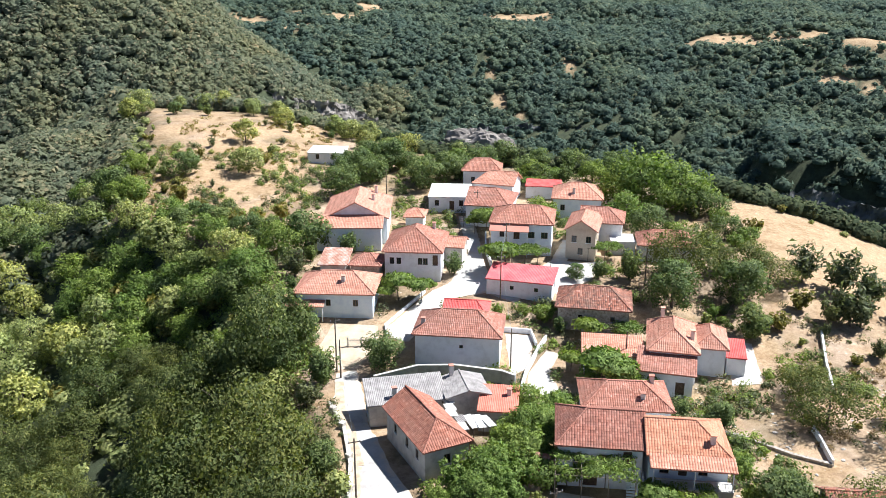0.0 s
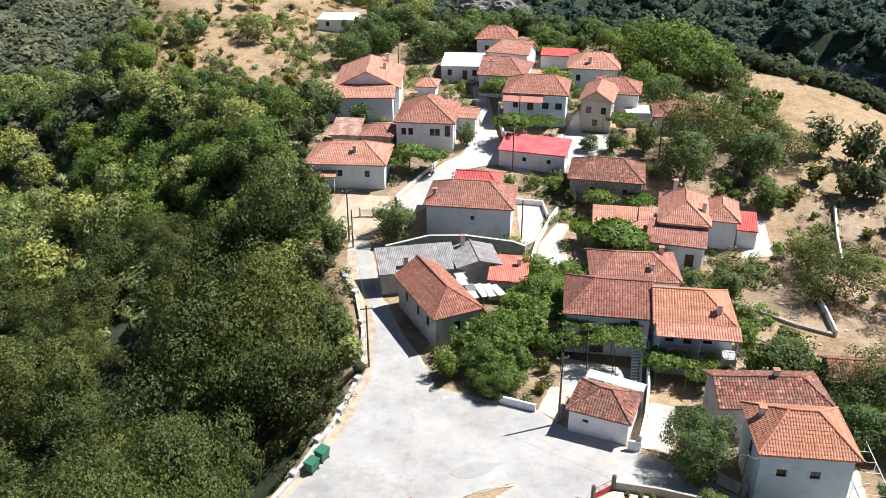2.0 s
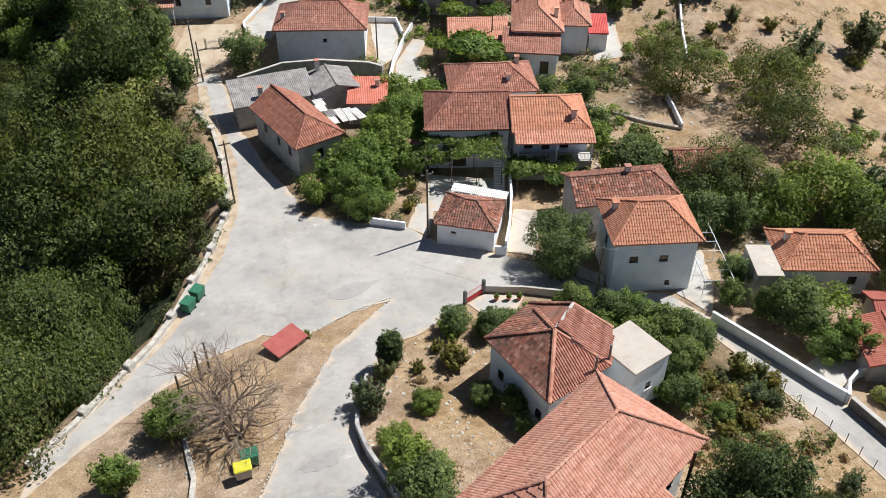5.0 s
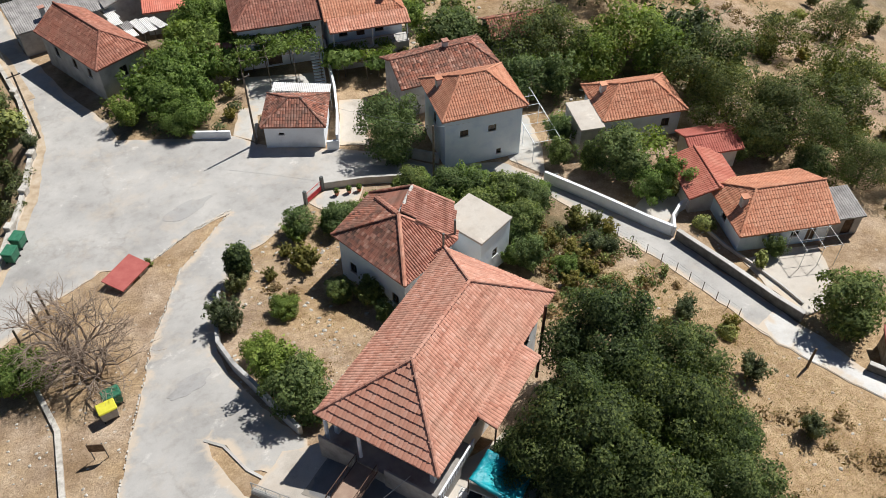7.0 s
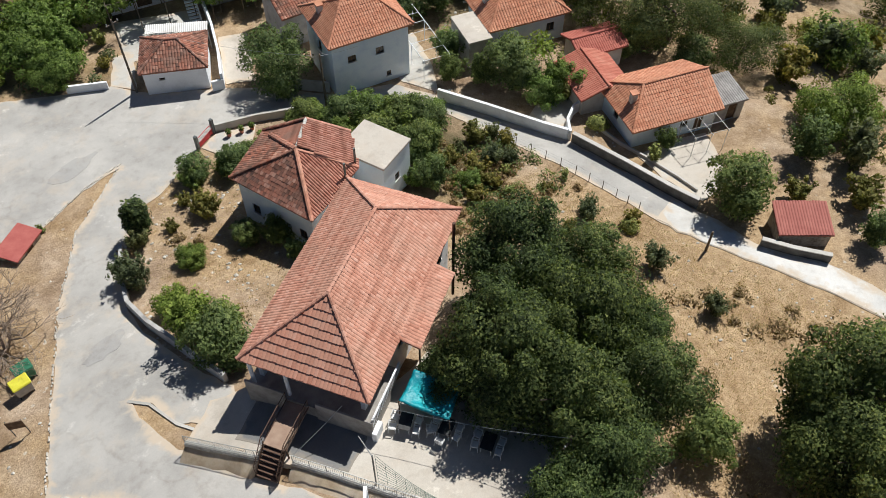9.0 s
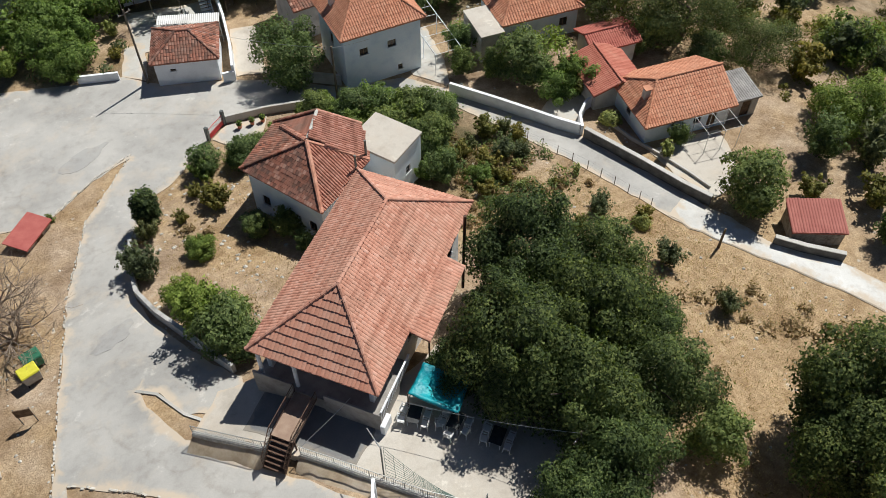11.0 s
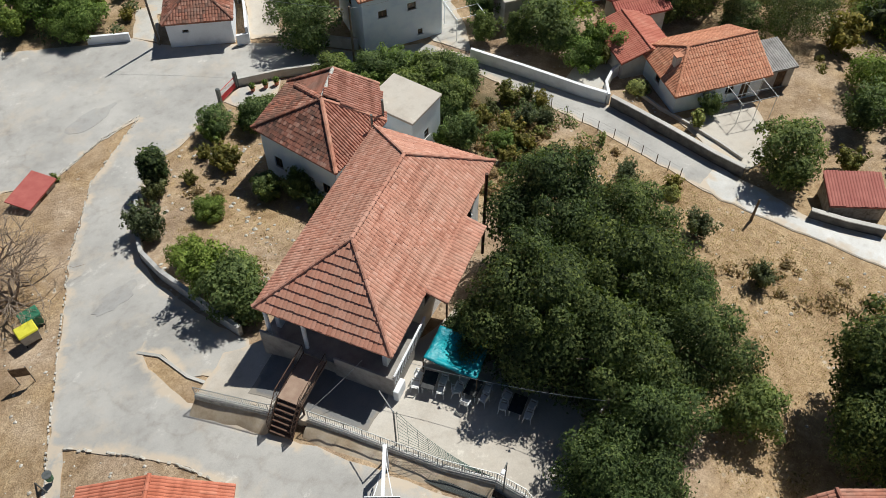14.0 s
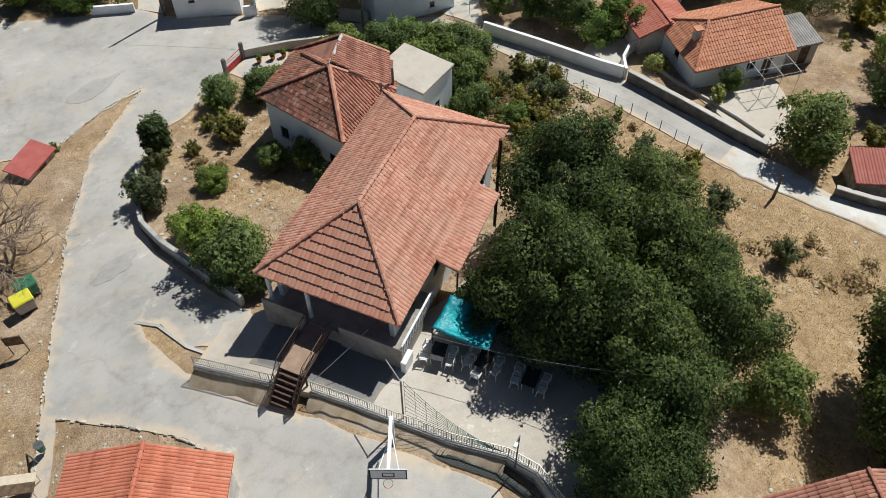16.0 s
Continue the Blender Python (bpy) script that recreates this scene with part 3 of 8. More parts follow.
def tiles(poly, w, c, amp, lip, rng):
    o, e, g, n, ss, rr, w, c = tile_places(poly, w, c)
    tv, tf = tile_shape(w, c, amp, lip)
    k = len(ss)
    if not k:
        return np.zeros((0, 3)), np.zeros((0, 4), int)
    local = np.repeat(tv[None], k, 0)
    local[:, :, 0] += ss[:, None] + rng.normal(0, 0.006, k)[:, None]
    local[:, :, 1] += rr[:, None] + rng.normal(0, 0.012, k)[:, None]
    local[:, :, 2] += rng.normal(0, 0.006, k)[:, None] + 0.01
    frame3 = np.array([e, g, n])
    verts = local.reshape(-1, 3) @ frame3 + np.array(o)
    faces = (tf[None] + (np.arange(k) * len(tv))[:, None, None]).reshape(-1, 4)
    return verts, faces


def lay_single(deck, poly, w, c, amp, rng):
    """Tiles of one plane as objects of their own, on one shared mesh."""
    o, e, g, n, ss, rr, w, c = tile_places(poly, w, c)
    tv, tf = tile_shape(w, c, amp, True)
    tv[:5, 2] += 0.03
    first = raw("tile", tv, tf, M_TILE_ONE, deck)
    turn = Matrix((e, g, n)).transposed().to_4x4()
    for k, (s, r) in enumerate(zip(ss, rr)):
        ob = first if k == 0 else new("tile", first.data)
        ob.parent = deck
        ob.matrix_basis = Matrix.Translation(o + e * (s + rng.normal(0, 0.006)) + g * (r + rng.normal(0, 0.012)) + n * 0.012) @ turn


def caps(bm, a, b, r=0.1, step=0.42):
    """Ridge tiles laid in a row from a to b."""
    a, b = Vector(a), Vector(b)
    n = max(1, round((b - a).length / step))
    d = (b - a) / n
    q = d.to_track_quat("Y", "Z")
    for k in range(n):
        rings = []
        for f, rad in ((0.0, r * 1.12), (1.08, r * 0.92)):
            rings.append([bm.verts.new(a + d * (k + f) + q @ Vector((rad * 1.25 * math.cos(t), 0, rad * math.sin(t) - 0.02))) for t in (0.0, 0.75, 1.57, 2.39, math.pi)])
        for i in range(4):
            bm.faces.new((rings[0][i], rings[0][i + 1], rings[1][i + 1], rings[1][i]))
        bm.faces.new(rings[0])


def roof_planes(L, D, rise, hips, kind):
    """The planes and the ridge lines of a roof over an eave rectangle L by D, at height 0."""
    x, y = L / 2, D / 2
    hl, hr = hips
    if kind == "flat":
        return [], []
    if kind == "shed":
        return [[(-x, -y, 0), (x, -y, 0), (x, y, rise), (-x, y, rise)]], []
    a, b = (-x + hl, 0, rise), (x - hr, 0, rise)
    planes = [[(-x, -y, 0), (x, -y, 0), b, a], [(x, y, 0), (-x, y, 0), a, b]]
    ridges = [(a, b)]
    if hl:
        planes.append([(-x, y, 0), (-x, -y, 0), a])
        ridges += [((-x, -y, 0), a), ((-x, y, 0), a)]
    if hr:
        planes.append([(x, -y, 0), (x, y, 0), b])
        ridges += [((x, -y, 0), b), ((x, y, 0), b)]
    return planes, ridges


def turned(p, axis):
    return (p[1], p[0], p[2]) if axis == "y" else p


def roof(parent, L, D, z, rise, hips, kind, mat, w=0.3, c=0.38, axis="x", amp=0.075, lip=True, seed=1, at=(0, 0), single=None, sheet=None):
    rng = np.random.default_rng(seed)
    planes, ridges = roof_planes(*((D, L) if axis == "y" else (L, D)), rise, hips, kind)
    up = Vector((at[0], at[1], z))
    planes = [[Vector(turned(p, axis)) + up for p in q] for q in planes]
    ridges = [[Vector(turned(p, axis)) + up for p in q] for q in ridges]
    bm = bmesh.new()
    for q in planes:
        slab_from(bm, q, 0.14)
    deck = part("roof", bm, sheet or mat, parent)
    if sheet:
        w, amp, lip, mat = 0.24, 0.045, False, sheet
    vs, fs, n = [], [], 0
    for k, q in enumerate(planes):
        c = (q[0] - q[-1]).length + 1 if sheet and len(q) == 4 and kind != "hip" else 0.5 if sheet else c
        if single and k == single[0]:
            lay_single(deck, q, *single[1:], amp, rng)
            continue
        v, f = tiles(q, w, c, amp, lip, rng)
        vs.append(v)
        fs.append(f + n)
        n += len(v)
    tagged(raw("sheet_ribs" if sheet else "roof_tiles", np.concatenate(vs), np.concatenate(fs), mat, deck), kind="stuff")
    if ridges:
        bm = bmesh.new()
        for a, b in ridges:
            caps(bm, a + Vector((0, 0, 0.09)), b + Vector((0, 0, 0.09)))
        part("ridge_tiles", bm, mat, deck)
    return deck, planes


def holed_wall(length, z0, z1, thick, holes):
    """A wall standing along x from -length/2, its outer face at y = 0, with holes (x, z, width, height) through it."""
    xs = sorted({-length / 2, length / 2, *(h[0] - h[2] / 2 for h in holes), *(h[0] + h[2] / 2 for h in holes)})
    zs = sorted({z0, z1, *(h[1] for h in holes), *(h[1] + h[3] for h in holes)})
    bm = bmesh.new()
    for xa, xb in zip(xs, xs[1:]):
        for za, zb in zip(zs, zs[1:]):
            mx, mz = (xa + xb) / 2, (za + zb) / 2
            if any(abs(mx - h[0]) < h[2] / 2 and h[1] < mz < h[1] + h[3] for h in holes):
                continue
            box(bm, xa, xb, 0, thick, za, zb)
    bmesh.ops.remove_doubles(bm, verts=bm.verts[:], dist=0.001)
    seen, twice = {}, []
    for f in bm.faces:
        key = tuple(round(v, 3) for v in f.calc_center_median())
        if key in seen:
            twice += [f, seen[key]]
        seen[key] = f
    bmesh.ops.delete(bm, geom=twice, context="FACES_ONLY")
    return bm


def put_openings(parent, side_m, holes, wood, shutter=None):
    for x, z, w, h, *what in holes:
        kind = what[0] if what else "window"
        bm = bmesh.new()
        f = 0.07
        for a in ((x - w / 2, x + w / 2, 0.1, 0.18, z, z + f), (x - w / 2, x + w / 2, 0.1, 0.18, z + h - f, z + h), (x - w / 2, x - w / 2 + f, 0.1, 0.18, z + f, z + h - f), (x + w / 2 - f, x + w / 2, 0.1, 0.18, z + f, z + h - f)):
            box(bm, *a)
        if kind == "window" and w > 0.7:
            box(bm, x - 0.03, x + 0.03, 0.1, 0.18, z + f, z + h - f)
        bm.transform(side_m)
        frame_ob = part(kind, bm, wood, parent)
        bm = boxed(x - w / 2 + f, x + w / 2 - f, 0.13, 0.15, z + f, z + h - f)
        bm.transform(side_m)
        part("pane" if kind == "window" else "door_leaf", bm, M_GLASS if kind == "window" else wood, frame_ob)
        if kind == "window":
            bm = boxed(x - w / 2 - 0.08, x + w / 2 + 0.08, -0.06, 0.12, z - 0.07, z)
            bm.transform(side_m)
            part("sill", bm, M_WHITE, frame_ob)
        if shutter and kind == "window":
            for s in (-1, 1):
                xs = x + s * (w / 2 + w / 4)
                bm = boxed(xs - w / 4 + 0.02, xs + w / 4 - 0.02, -0.05, -0.005, z, z + h)
                bm.transform(side_m)
                part("shutter", bm, shutter, frame_ob)


def house(label, cx, cy, ang, L, D, eave, rise=2.0, hips=(3.0, 3.0), kind="hip", axis="x", over=0.45, mat=None, wall=None, front=(), right=(), left=(), back=(), wood=None, shutter=None,
          chimneys=(), tile=(0.3, 0.38), sheet=None, seed=1, lip=True, single=None, category="house", name="house", amp=0.06, porch=0.0):
    mat, wall, wood = mat or M_TILE_MID, wall or M_WHITE, wood or M_WOOD
    base = min(height(cx + dx, cy + dy) for dx in (-L / 2, 0, L / 2) for dy in (-D / 2, 0, D / 2)) - 0.3
    ob = thing(name, pose(cx, cy, base, 0, 0, ang), label, category)
    g = height(cx, cy) - base
    z1 = eave - base
    l, d = L - 2 * over, D - 2 * over
    sides = (("front", front, l, Matrix.Translation((0, -d / 2, 0))), ("back", back, l, pose(0, d / 2, 0, 0, 0, 180)), ("right", right, d - 0.6, pose(l / 2, 0, 0, 0, 0, 90)), ("left", left, d - 0.6, pose(-l / 2 + porch, 0, 0, 0, 0, -90)))
    planes, _ = roof_planes(*((D, L) if axis == "y" else (L, D)), rise, hips, kind)
    for _, holes, length, m in sides:
        holes = [(h[0], h[1] + g, *h[2:]) for h in holes]
        top = z1 - 0.02 + (rise * over * 2 / max(0.1, L if axis == "y" else D) if kind in ("hip", "gable") else 0)
        bm = holed_wall(length, 0, top, 0.3, holes)
        bm.transform(m)
        part("wall", bm, wall, ob)
        put_openings(ob, m, holes, wood, shutter)
    if kind == "shed":
        k = over / D * rise
        for x in (-l / 2, l / 2 - 0.25):
            bm = bmesh.new()
            a = [(x, -d / 2, z1 - 0.1), (x, d / 2, z1 - 0.1), (x, d / 2, z1 + rise - k - 0.15), (x, -d / 2, z1 + k - 0.15)]
            vs = [bm.verts.new(p) for p in a] + [bm.verts.new((p[0] + 0.25, p[1], p[2])) for p in a]
            bm.faces.new(vs[:4]), bm.faces.new(vs[4:][::-1])
            for i in range(4):
                bm.faces.new((vs[i], vs[(i + 1) % 4], vs[4 + (i + 1) % 4], vs[4 + i]))
            bmesh.ops.recalc_face_normals(bm, faces=bm.faces[:])
            part("wall", bm, wall, ob)
        part("wall", boxed(-l / 2 + 0.25, l / 2 - 0.25, d / 2 - 0.3, d / 2, z1 - 0.02, z1 + rise - k - 0.15), wall, ob)
    if kind == "hip" and (hips[0] == 0 or hips[1] == 0):
        long_half, short = (D / 2, l) if axis == "y" else (L / 2, d)
        for s, h in ((-1, hips[0]), (1, hips[1])):
            if h == 0:
                bm = bmesh.new()
                p = s * (long_half - over)
                tri = [turned(q, axis) for q in ((p, -short / 2, z1), (p, short / 2, z1), (p, 0, z1 + rise * 0.93))]
                vs = [bm.verts.new(q) for q in tri]
                off = Vector(turned((-s * 0.25, 0, 0), axis))
                ws = [bm.verts.new(v.co + off) for v in vs]
                bm.faces.new(vs), bm.faces.new(ws[::-1])
                for i in range(3):
                    bm.faces.new((vs[i], vs[(i + 1) % 3], ws[(i + 1) % 3], ws[i]))
                bmesh.ops.recalc_face_normals(bm, faces=bm.faces[:])
                part("gable", bm, wall, ob)
    if kind == "flat":
        part("roof", boxed(-L / 2, L / 2, -D / 2, D / 2, z1, z1 + 0.22, bevel=0.03), sheet or M_WHITEROOF, ob)
    else:
        roof(ob, L, D, z1, rise, hips, kind, mat, tile[0], tile[1], axis, seed=seed, lip=lip, single=single, sheet=sheet, amp=amp)
    for x, y, h in chimneys:
        c = part("chimney", boxed(x - 0.28, x + 0.28, y - 0.28, y + 0.28, z1 - 0.3, z1 + h, bevel=0.02), M_PINK, ob)
        part("chimney_cap", boxed(x - 0.36, x + 0.36, y - 0.36, y + 0.36, z1 + h, z1 + h + 0.1), mat, c)
    return ob


# ---- houses ----
def win(*spots, z=1.1, w=0.9, h=1.25):
    return [(x, z, w, h) for x in spots]


house("long two-storey house under a red tiled gable roof", -20.9, 162.6, 2, 12.9, 16.6, 5.2, 3.2, (0, 4), axis="y", left=win(-5, 0, 5), right=win(-4, 2, z=1.6), chimneys=[(3.0, -1.0, 3.0), (3.2, 5.0, 3.2)], mat=M_TILE_NEW, lip=False, seed=2, tile=(0.28, 0.4))
house("front wing of the long house with a low tiled roof", -21.5, 152.4, 2, 12.9, 4.8, 4.6, 1.3, kind="shed", front=win(-0.8, z=2.6, w=0.7, h=0.7), wall=M_BLUE, mat=M_TILE_NEW, lip=False, seed=41, tile=(0.28, 0.4), name="wing")
house("old white house under a weathered hipped roof", -8.3, 143.0, -4, 10.6, 12.3, 4.3, 3.0, (5, 5), axis="y", front=win(-3.6, -2.4, 1.3, 2.2, z=2.3, w=0.8, h=1.2) + [(3.9, 2.2, 0.9, 1.9, "door")], right=win(-3, 1, z=2.2), chimneys=[(2.8, 3.5, 2.6)], mat=M_TILE_MID, lip=False, seed=3, tile=(0.28, 0.4))
house("low tiled annex beside the old white house", -1.6, 146.0, -10, 4.6, 5.6, 3.2, 1.2, (0, 0), mat=M_TILE_NEW, wall=M_PINK, lip=False, seed=4, name="annex")
house("white cottage with a tiled hipped roof and a wide porch", -20.4, 129.7, -2, 13.2, 9.8, 1.2, 2.3, (4.2, 4.2), front=win(-1.0, 3.4, z=1.2, w=0.8, h=1.1), right=win(-1), chimneys=[(1.2, -2.2, 2.2)], mat=M_TILE_NEW, wall=M_BLUE, lip=False, seed=5, tile=(0.28, 0.4))
house("stable with rusty corrugated and tiled roofs", -22.4, 139.6, -3, 5.2, 6.0, 2.0, 0.9, kind="shed", sheet=plain("rusty_sheet", [(0.3, 0.12, 0.08), (0.42, 0.24, 0.18), (0.55, 0.45, 0.4)], 0.8, 0.8, 12), wall=M_GREYWALL, name="stable", category="shed")
house("small tiled outbuilding of rubble stone", -16.6, 139.2, -5, 5.8, 6.4, 2.1, 1.3, (2.4, 2.4), mat=M_TILE_MID, wall=M_STONE, lip=False, seed=6, name="outbuilding", category="shed")
house("whitewashed house with a dark plinth and a hipped roof", -0.4, 116.3, -6, 13.2, 9.2, -0.1, 2.4, (4.0, 4.0), front=win(0.6, z=2.4, w=0.55, h=0.55), right=win(-1, 2), chimneys=[(-5.2, -2.2, 1.7)], mat=M_TILE_MID, lip=False, seed=7, tile=(0.28, 0.4))
house("annex with a salmon red sheet roof", 0.6, 124.0, -6, 7.2, 6.5, -0.6, 1.4, (0, 2), sheet=M_REDROOF, lip=False, name="annex", category="house")
house("long low white store with a flat red sheet roof", 9.9, 134.0, -15, 11.4, 5.4, 1.2, 0.9, kind="shed", sheet=plain("bright_red_sheet", [(0.62, 0.09, 0.1), (0.72, 0.13, 0.14), (0.75, 0.2, 0.19)], 0.5, 0.6, 15, 0.1), over=0.2, front=win(-1.2, 2.9, z=1.0, w=0.65, h=0.7), right=win(0), name="store", category="house")
house("low house under an aged hipped roof", 20.9, 125.9, -10, 11.8, 9.0, 0.4, 2.2, (3.6, 3.6), mat=M_TILE_OLD, wall=M_STONE, front=win(-2, 3, w=0.7, h=0.9), lip=False, seed=8, tile=(0.28, 0.4))
house("long low wing with an orange tiled roof", 21.8, 113.0, -6, 9.0, 5.0, -2.3, 1.2, kind="shed", mat=M_TILE_NEW, lip=False, seed=9, name="wing")
house("white house with two hipped tiled roofs", 30.6, 113.9, -12, 7.4, 11.2, -0.7, 2.3, (3.4, 3.4), axis="y", mat=M_TILE_NEW, right=win(-2, 1), lip=False, seed=10, chimneys=[(2.6, -2.0, 2.1), (-1.5, 4.6, 2.6)], tile=(0.28, 0.4))
house("white wing with an orange hipped roof", 36.0, 113.9, -12, 5.0, 7.8, -0.9, 1.6, (2.2, 2.2), axis="y", mat=M_TILE_NEW, lip=False, seed=11, name="wing")
house("front building with a pale ribbed tile roof", 28.4, 107.6, -14, 8.2, 5.6, -2.2, 1.3, kind="shed", mat=M_TILE_MID, front=[(2.0, 0.2, 1.2, 1.9, "door")], lip=False, seed=12, name="outbuilding")
house("small lean-to with a red roof", 39.6, 113.0, -12, 2.9, 5.0, -2.5, 0.6, kind="shed", sheet=M_REDROOF, name="outbuilding", category="shed", over=0.15)
house("blue-walled house under a tan hipped roof", 21.0, 99.0, -3, 11.6, 8.6, -2.4, 2.0, (3.6, 3.6), mat=M_TILE_MID, wall=M_BLUE, front=win(2.8, w=0.8), chimneys=[(2.0, -2.4, 1.6), (3.6, 1.2, 2.3)], lip=False, seed=13, tile=(0.28, 0.4))
house("two-storey house with a ribbed tile roof and a vine pergola", 16.0, 87.7, -6, 10.2, 9.6, -0.6, 2.3, (3.6, 0), mat=M_TILE_BROWN, wall=M_WHITE, front=win(-2.5, 0.5, z=3.1) + [(3.0, 2.9, 0.95, 2.0, "door"), (-1.0, 0.2, 1.6, 2.0, "door")], right=win(0, z=3), lip=False, seed=14)
house("white house with a blue balcony and a bright tiled roof", 25.4, 85.6, -6, 9.4, 9.0, -0.6, 2.2, (0, 3.6), mat=M_TILE_ORANGE, wall=M_BLUE, front=win(-2.6, 1.6, z=3.0, w=1.0, h=1.3) + [(-0.6, 2.8, 0.95, 2.0, "door")], lip=False, seed=15, chimneys=[(2.6, -2.6, 1.9)])
house("white roadside garage with old barrel tiles", 13.7, 70.4, -21, 6.6, 5.8, -3.0, 1.5, (2.7, 2.7), mat=M_TILE_OLD, front=win(-1.3, z=1.7, w=0.55, h=0.28), lip=True, seed=16, tile=(0.27, 0.36), over=0.3, name="garage", category="garage")
house("tall two-storey pale blue house with an orange hipped roof", 29.8, 62.1, -4, 8.8, 7.6, 0.4, 2.2, (3.1, 3.1), mat=M_TILE_ORANGE, wall=M_BLUE, front=win(-2.0, 0.9, z=3.7, w=0.85, h=0.75) + win(1.7, z=0.7, w=0.5, h=0.6), right=win(-1.5, z=3.4) + [(1.0, 3.0, 0.9, 2.0, "door")], left=win(0, z=3.5), seed=17, tile=(0.25, 0.36), chimneys=[(-3.2, 1.0, 1.6)], shutter=None)
house("old tiled farm building behind the white house", 30.2, 71.6, 1, 11.6, 6.6, -2.0, 1.6, (0, 2.6), mat=M_TILE_OLD, wall=M_GREYWALL, seed=18, chimneys=[(0.6, 0.2, 2.3)], tile=(0.3, 0.38))
house("farther shed with brown tiles", 41.0, 76.0, -4, 7.0, 5.0, -2.4, 1.3, (0, 0), mat=M_TILE_OLD, wall=M_GREYWALL, lip=False, seed=19, name="shed", category="shed")
house("roadside house with dark ribbed tiles and grey walls", -4.3, 89.8, 27.5, 6.5, 12.2, -1.6, 2.1, (3.2, 0), axis="y", mat=M_TILE_BROWN, wall=M_GREYWALL, left=win(-3, 0.5, 3.4, z=2.2, w=0.8, h=1.2), front=win(0, z=2.0), seed=20)
house("long low house with a grey ribbed cement roof", -7.5, 99.4, 13, 10.6, 5.0, -2.85, 1.1, kind="shed", sheet=M_GREYROOF, wall=M_GREYWALL, left=win(0, w=0.7, h=1.0), over=0.3, chimneys=[(-1.6, -1.2, 1.7)])
house("grey storehouse under a low gabled sheet roof", 0.2, 101.2, 13, 6.2, 6.2, -2.5, 0.85, (0, 0), axis="y", sheet=M_GREYROOF, wall=M_GREYWALL, chimneys=[(-1.2, 2.4, 2.0)], name="storehouse", category="shed")
house("lean-to with a salmon red sheet roof", 4.7, 97.9, -6, 5.2, 5.6, -3.0, 0.6, kind="shed", sheet=plain("salmon_sheet", [(0.5, 0.16, 0.11), (0.62, 0.2, 0.14), (0.66, 0.27, 0.2)], 0.8, 0.75, 20, 0.1), wall=M_GREYWALL, chimneys=[(1.3, 1.2, 1.3)], name="lean_to", category="shed", over=0.2)
house("blue-white cottage with an orange hipped roof", 46.7, 59.0, -9, 9.2, 6.6, -2.7, 1.9, (2.8, 2.8), mat=M_TILE_ORANGE, wall=M_BLUE, front=win(2.6, z=1.2, w=0.9, h=1.0), right=win(0), chimneys=[(-3.3, 0.6, 1.7)], seed=21)
house("white cottage with a bright orange roof below the lane", 50.55, 40.95, -11, 9.6, 7.6, -3.35, 1.9, (2.8, 0), mat=M_TILE_ORANGE, wall=M_BLUE, amp=0.045, tile=(0.26, 0.4), front=win(1.0, w=0.8) + [(2.6, 0.1, 0.9, 2.0, "door")], left=win(0, w=0.8), chimneys=[(-3.4, -0.8, 1.9)], seed=22)
house("low wing with a red sheet roof", 47.3, 46.7, -11, 5.6, 6.2, -3.6, 1.0, (0, 0), axis="y", sheet=plain("weathered_red_sheet", [(0.4, 0.12, 0.08), (0.5, 0.17, 0.12), (0.56, 0.24, 0.17)], 0.6, 0.75, 15, 0.2), wall=M_PINK, name="wing")
house("red roofed shed among trees", 50.6, 50.8, -9, 5.6, 4.2, -3.4, 0.8, (0, 0), sheet=plain("faded_red_sheet", [(0.42, 0.12, 0.09), (0.5, 0.17, 0.13)], 1.0, 0.8, 15), wall=M_PINK, name="shed", category="shed")
house("small block shed with a dusky red roof", 51.0, 23.0, -32, 4.6, 3.0, -4.1, 0.5, kind="shed", sheet=plain("dusky_red_sheet", [(0.36, 0.12, 0.1), (0.45, 0.17, 0.14)], 1.0, 0.8, 15), wall=M_STONE, over=0.15, name="shed", category="shed")
house("grey annex of the cottage under a cement sheet roof", 56.2, 38.3, -11, 3.6, 3.4, -3.6, 0.4, kind="shed", sheet=M_GREYROOF, wall=M_GREYWALL, over=0.2, front=[(0.4, 0.1, 1.0, 1.9, "door")], name="annex")
house("low concrete annex beside the blue-white cottage", 40.6, 58.2, -9, 2.6, 4.8, -2.9, kind="flat", sheet=M_YARD, wall=M_GREYWALL, over=0.1, name="annex")
house("white house with a flat concrete roof", -2.9, 180.4, -2, 9.0, 12.0, 4.2, kind="flat", over=0.15, front=win(-2.6, 2.6) + [(0.6, 0.1, 1.0, 2.1, "door")], right=win(0))
house("brown-tiled house with a long eave", 5.9, 171.0, -12, 9.6, 12.0, 4.9, 2.4, (0, 4), mat=M_TILE_MID, lip=False, seed=23, front=win(-2, 2, z=1.5), right=win(0, z=1.5), tile=(0.3, 0.42))
house("tiled house at the end of the village", 4.4, 195.5, -4, 9.4, 8.6, 6.2, 2.2, (3, 3), mat=M_TILE_MID, lip=False, seed=24, tile=(0.3, 0.42), front=win(-2, 2))
house("tiled house beside the far lane", 7.6, 184.6, -18, 9.6, 8.0, 5.6, 2.2, (3, 0), mat=M_TILE_NEW, lip=False, seed=25, tile=(0.3, 0.42), front=win(-2, 2))
house("two-storey house with a pink awning over its windows", 11.3, 154.2, -8, 12.0, 10.8, 6.0, 2.2, (4.0, 3.0), mat=M_TILE_MID, wall=M_BLUE, front=win(1.9, 4.3, z=3.2, w=1.2, h=1.2) + [(-0.8, 2.9, 1.1, 2.1, "door")] + win(-3.5, z=3.2), right=win(-3, 0, 3, z=3.4), lip=False, seed=26, tile=(0.3, 0.42))
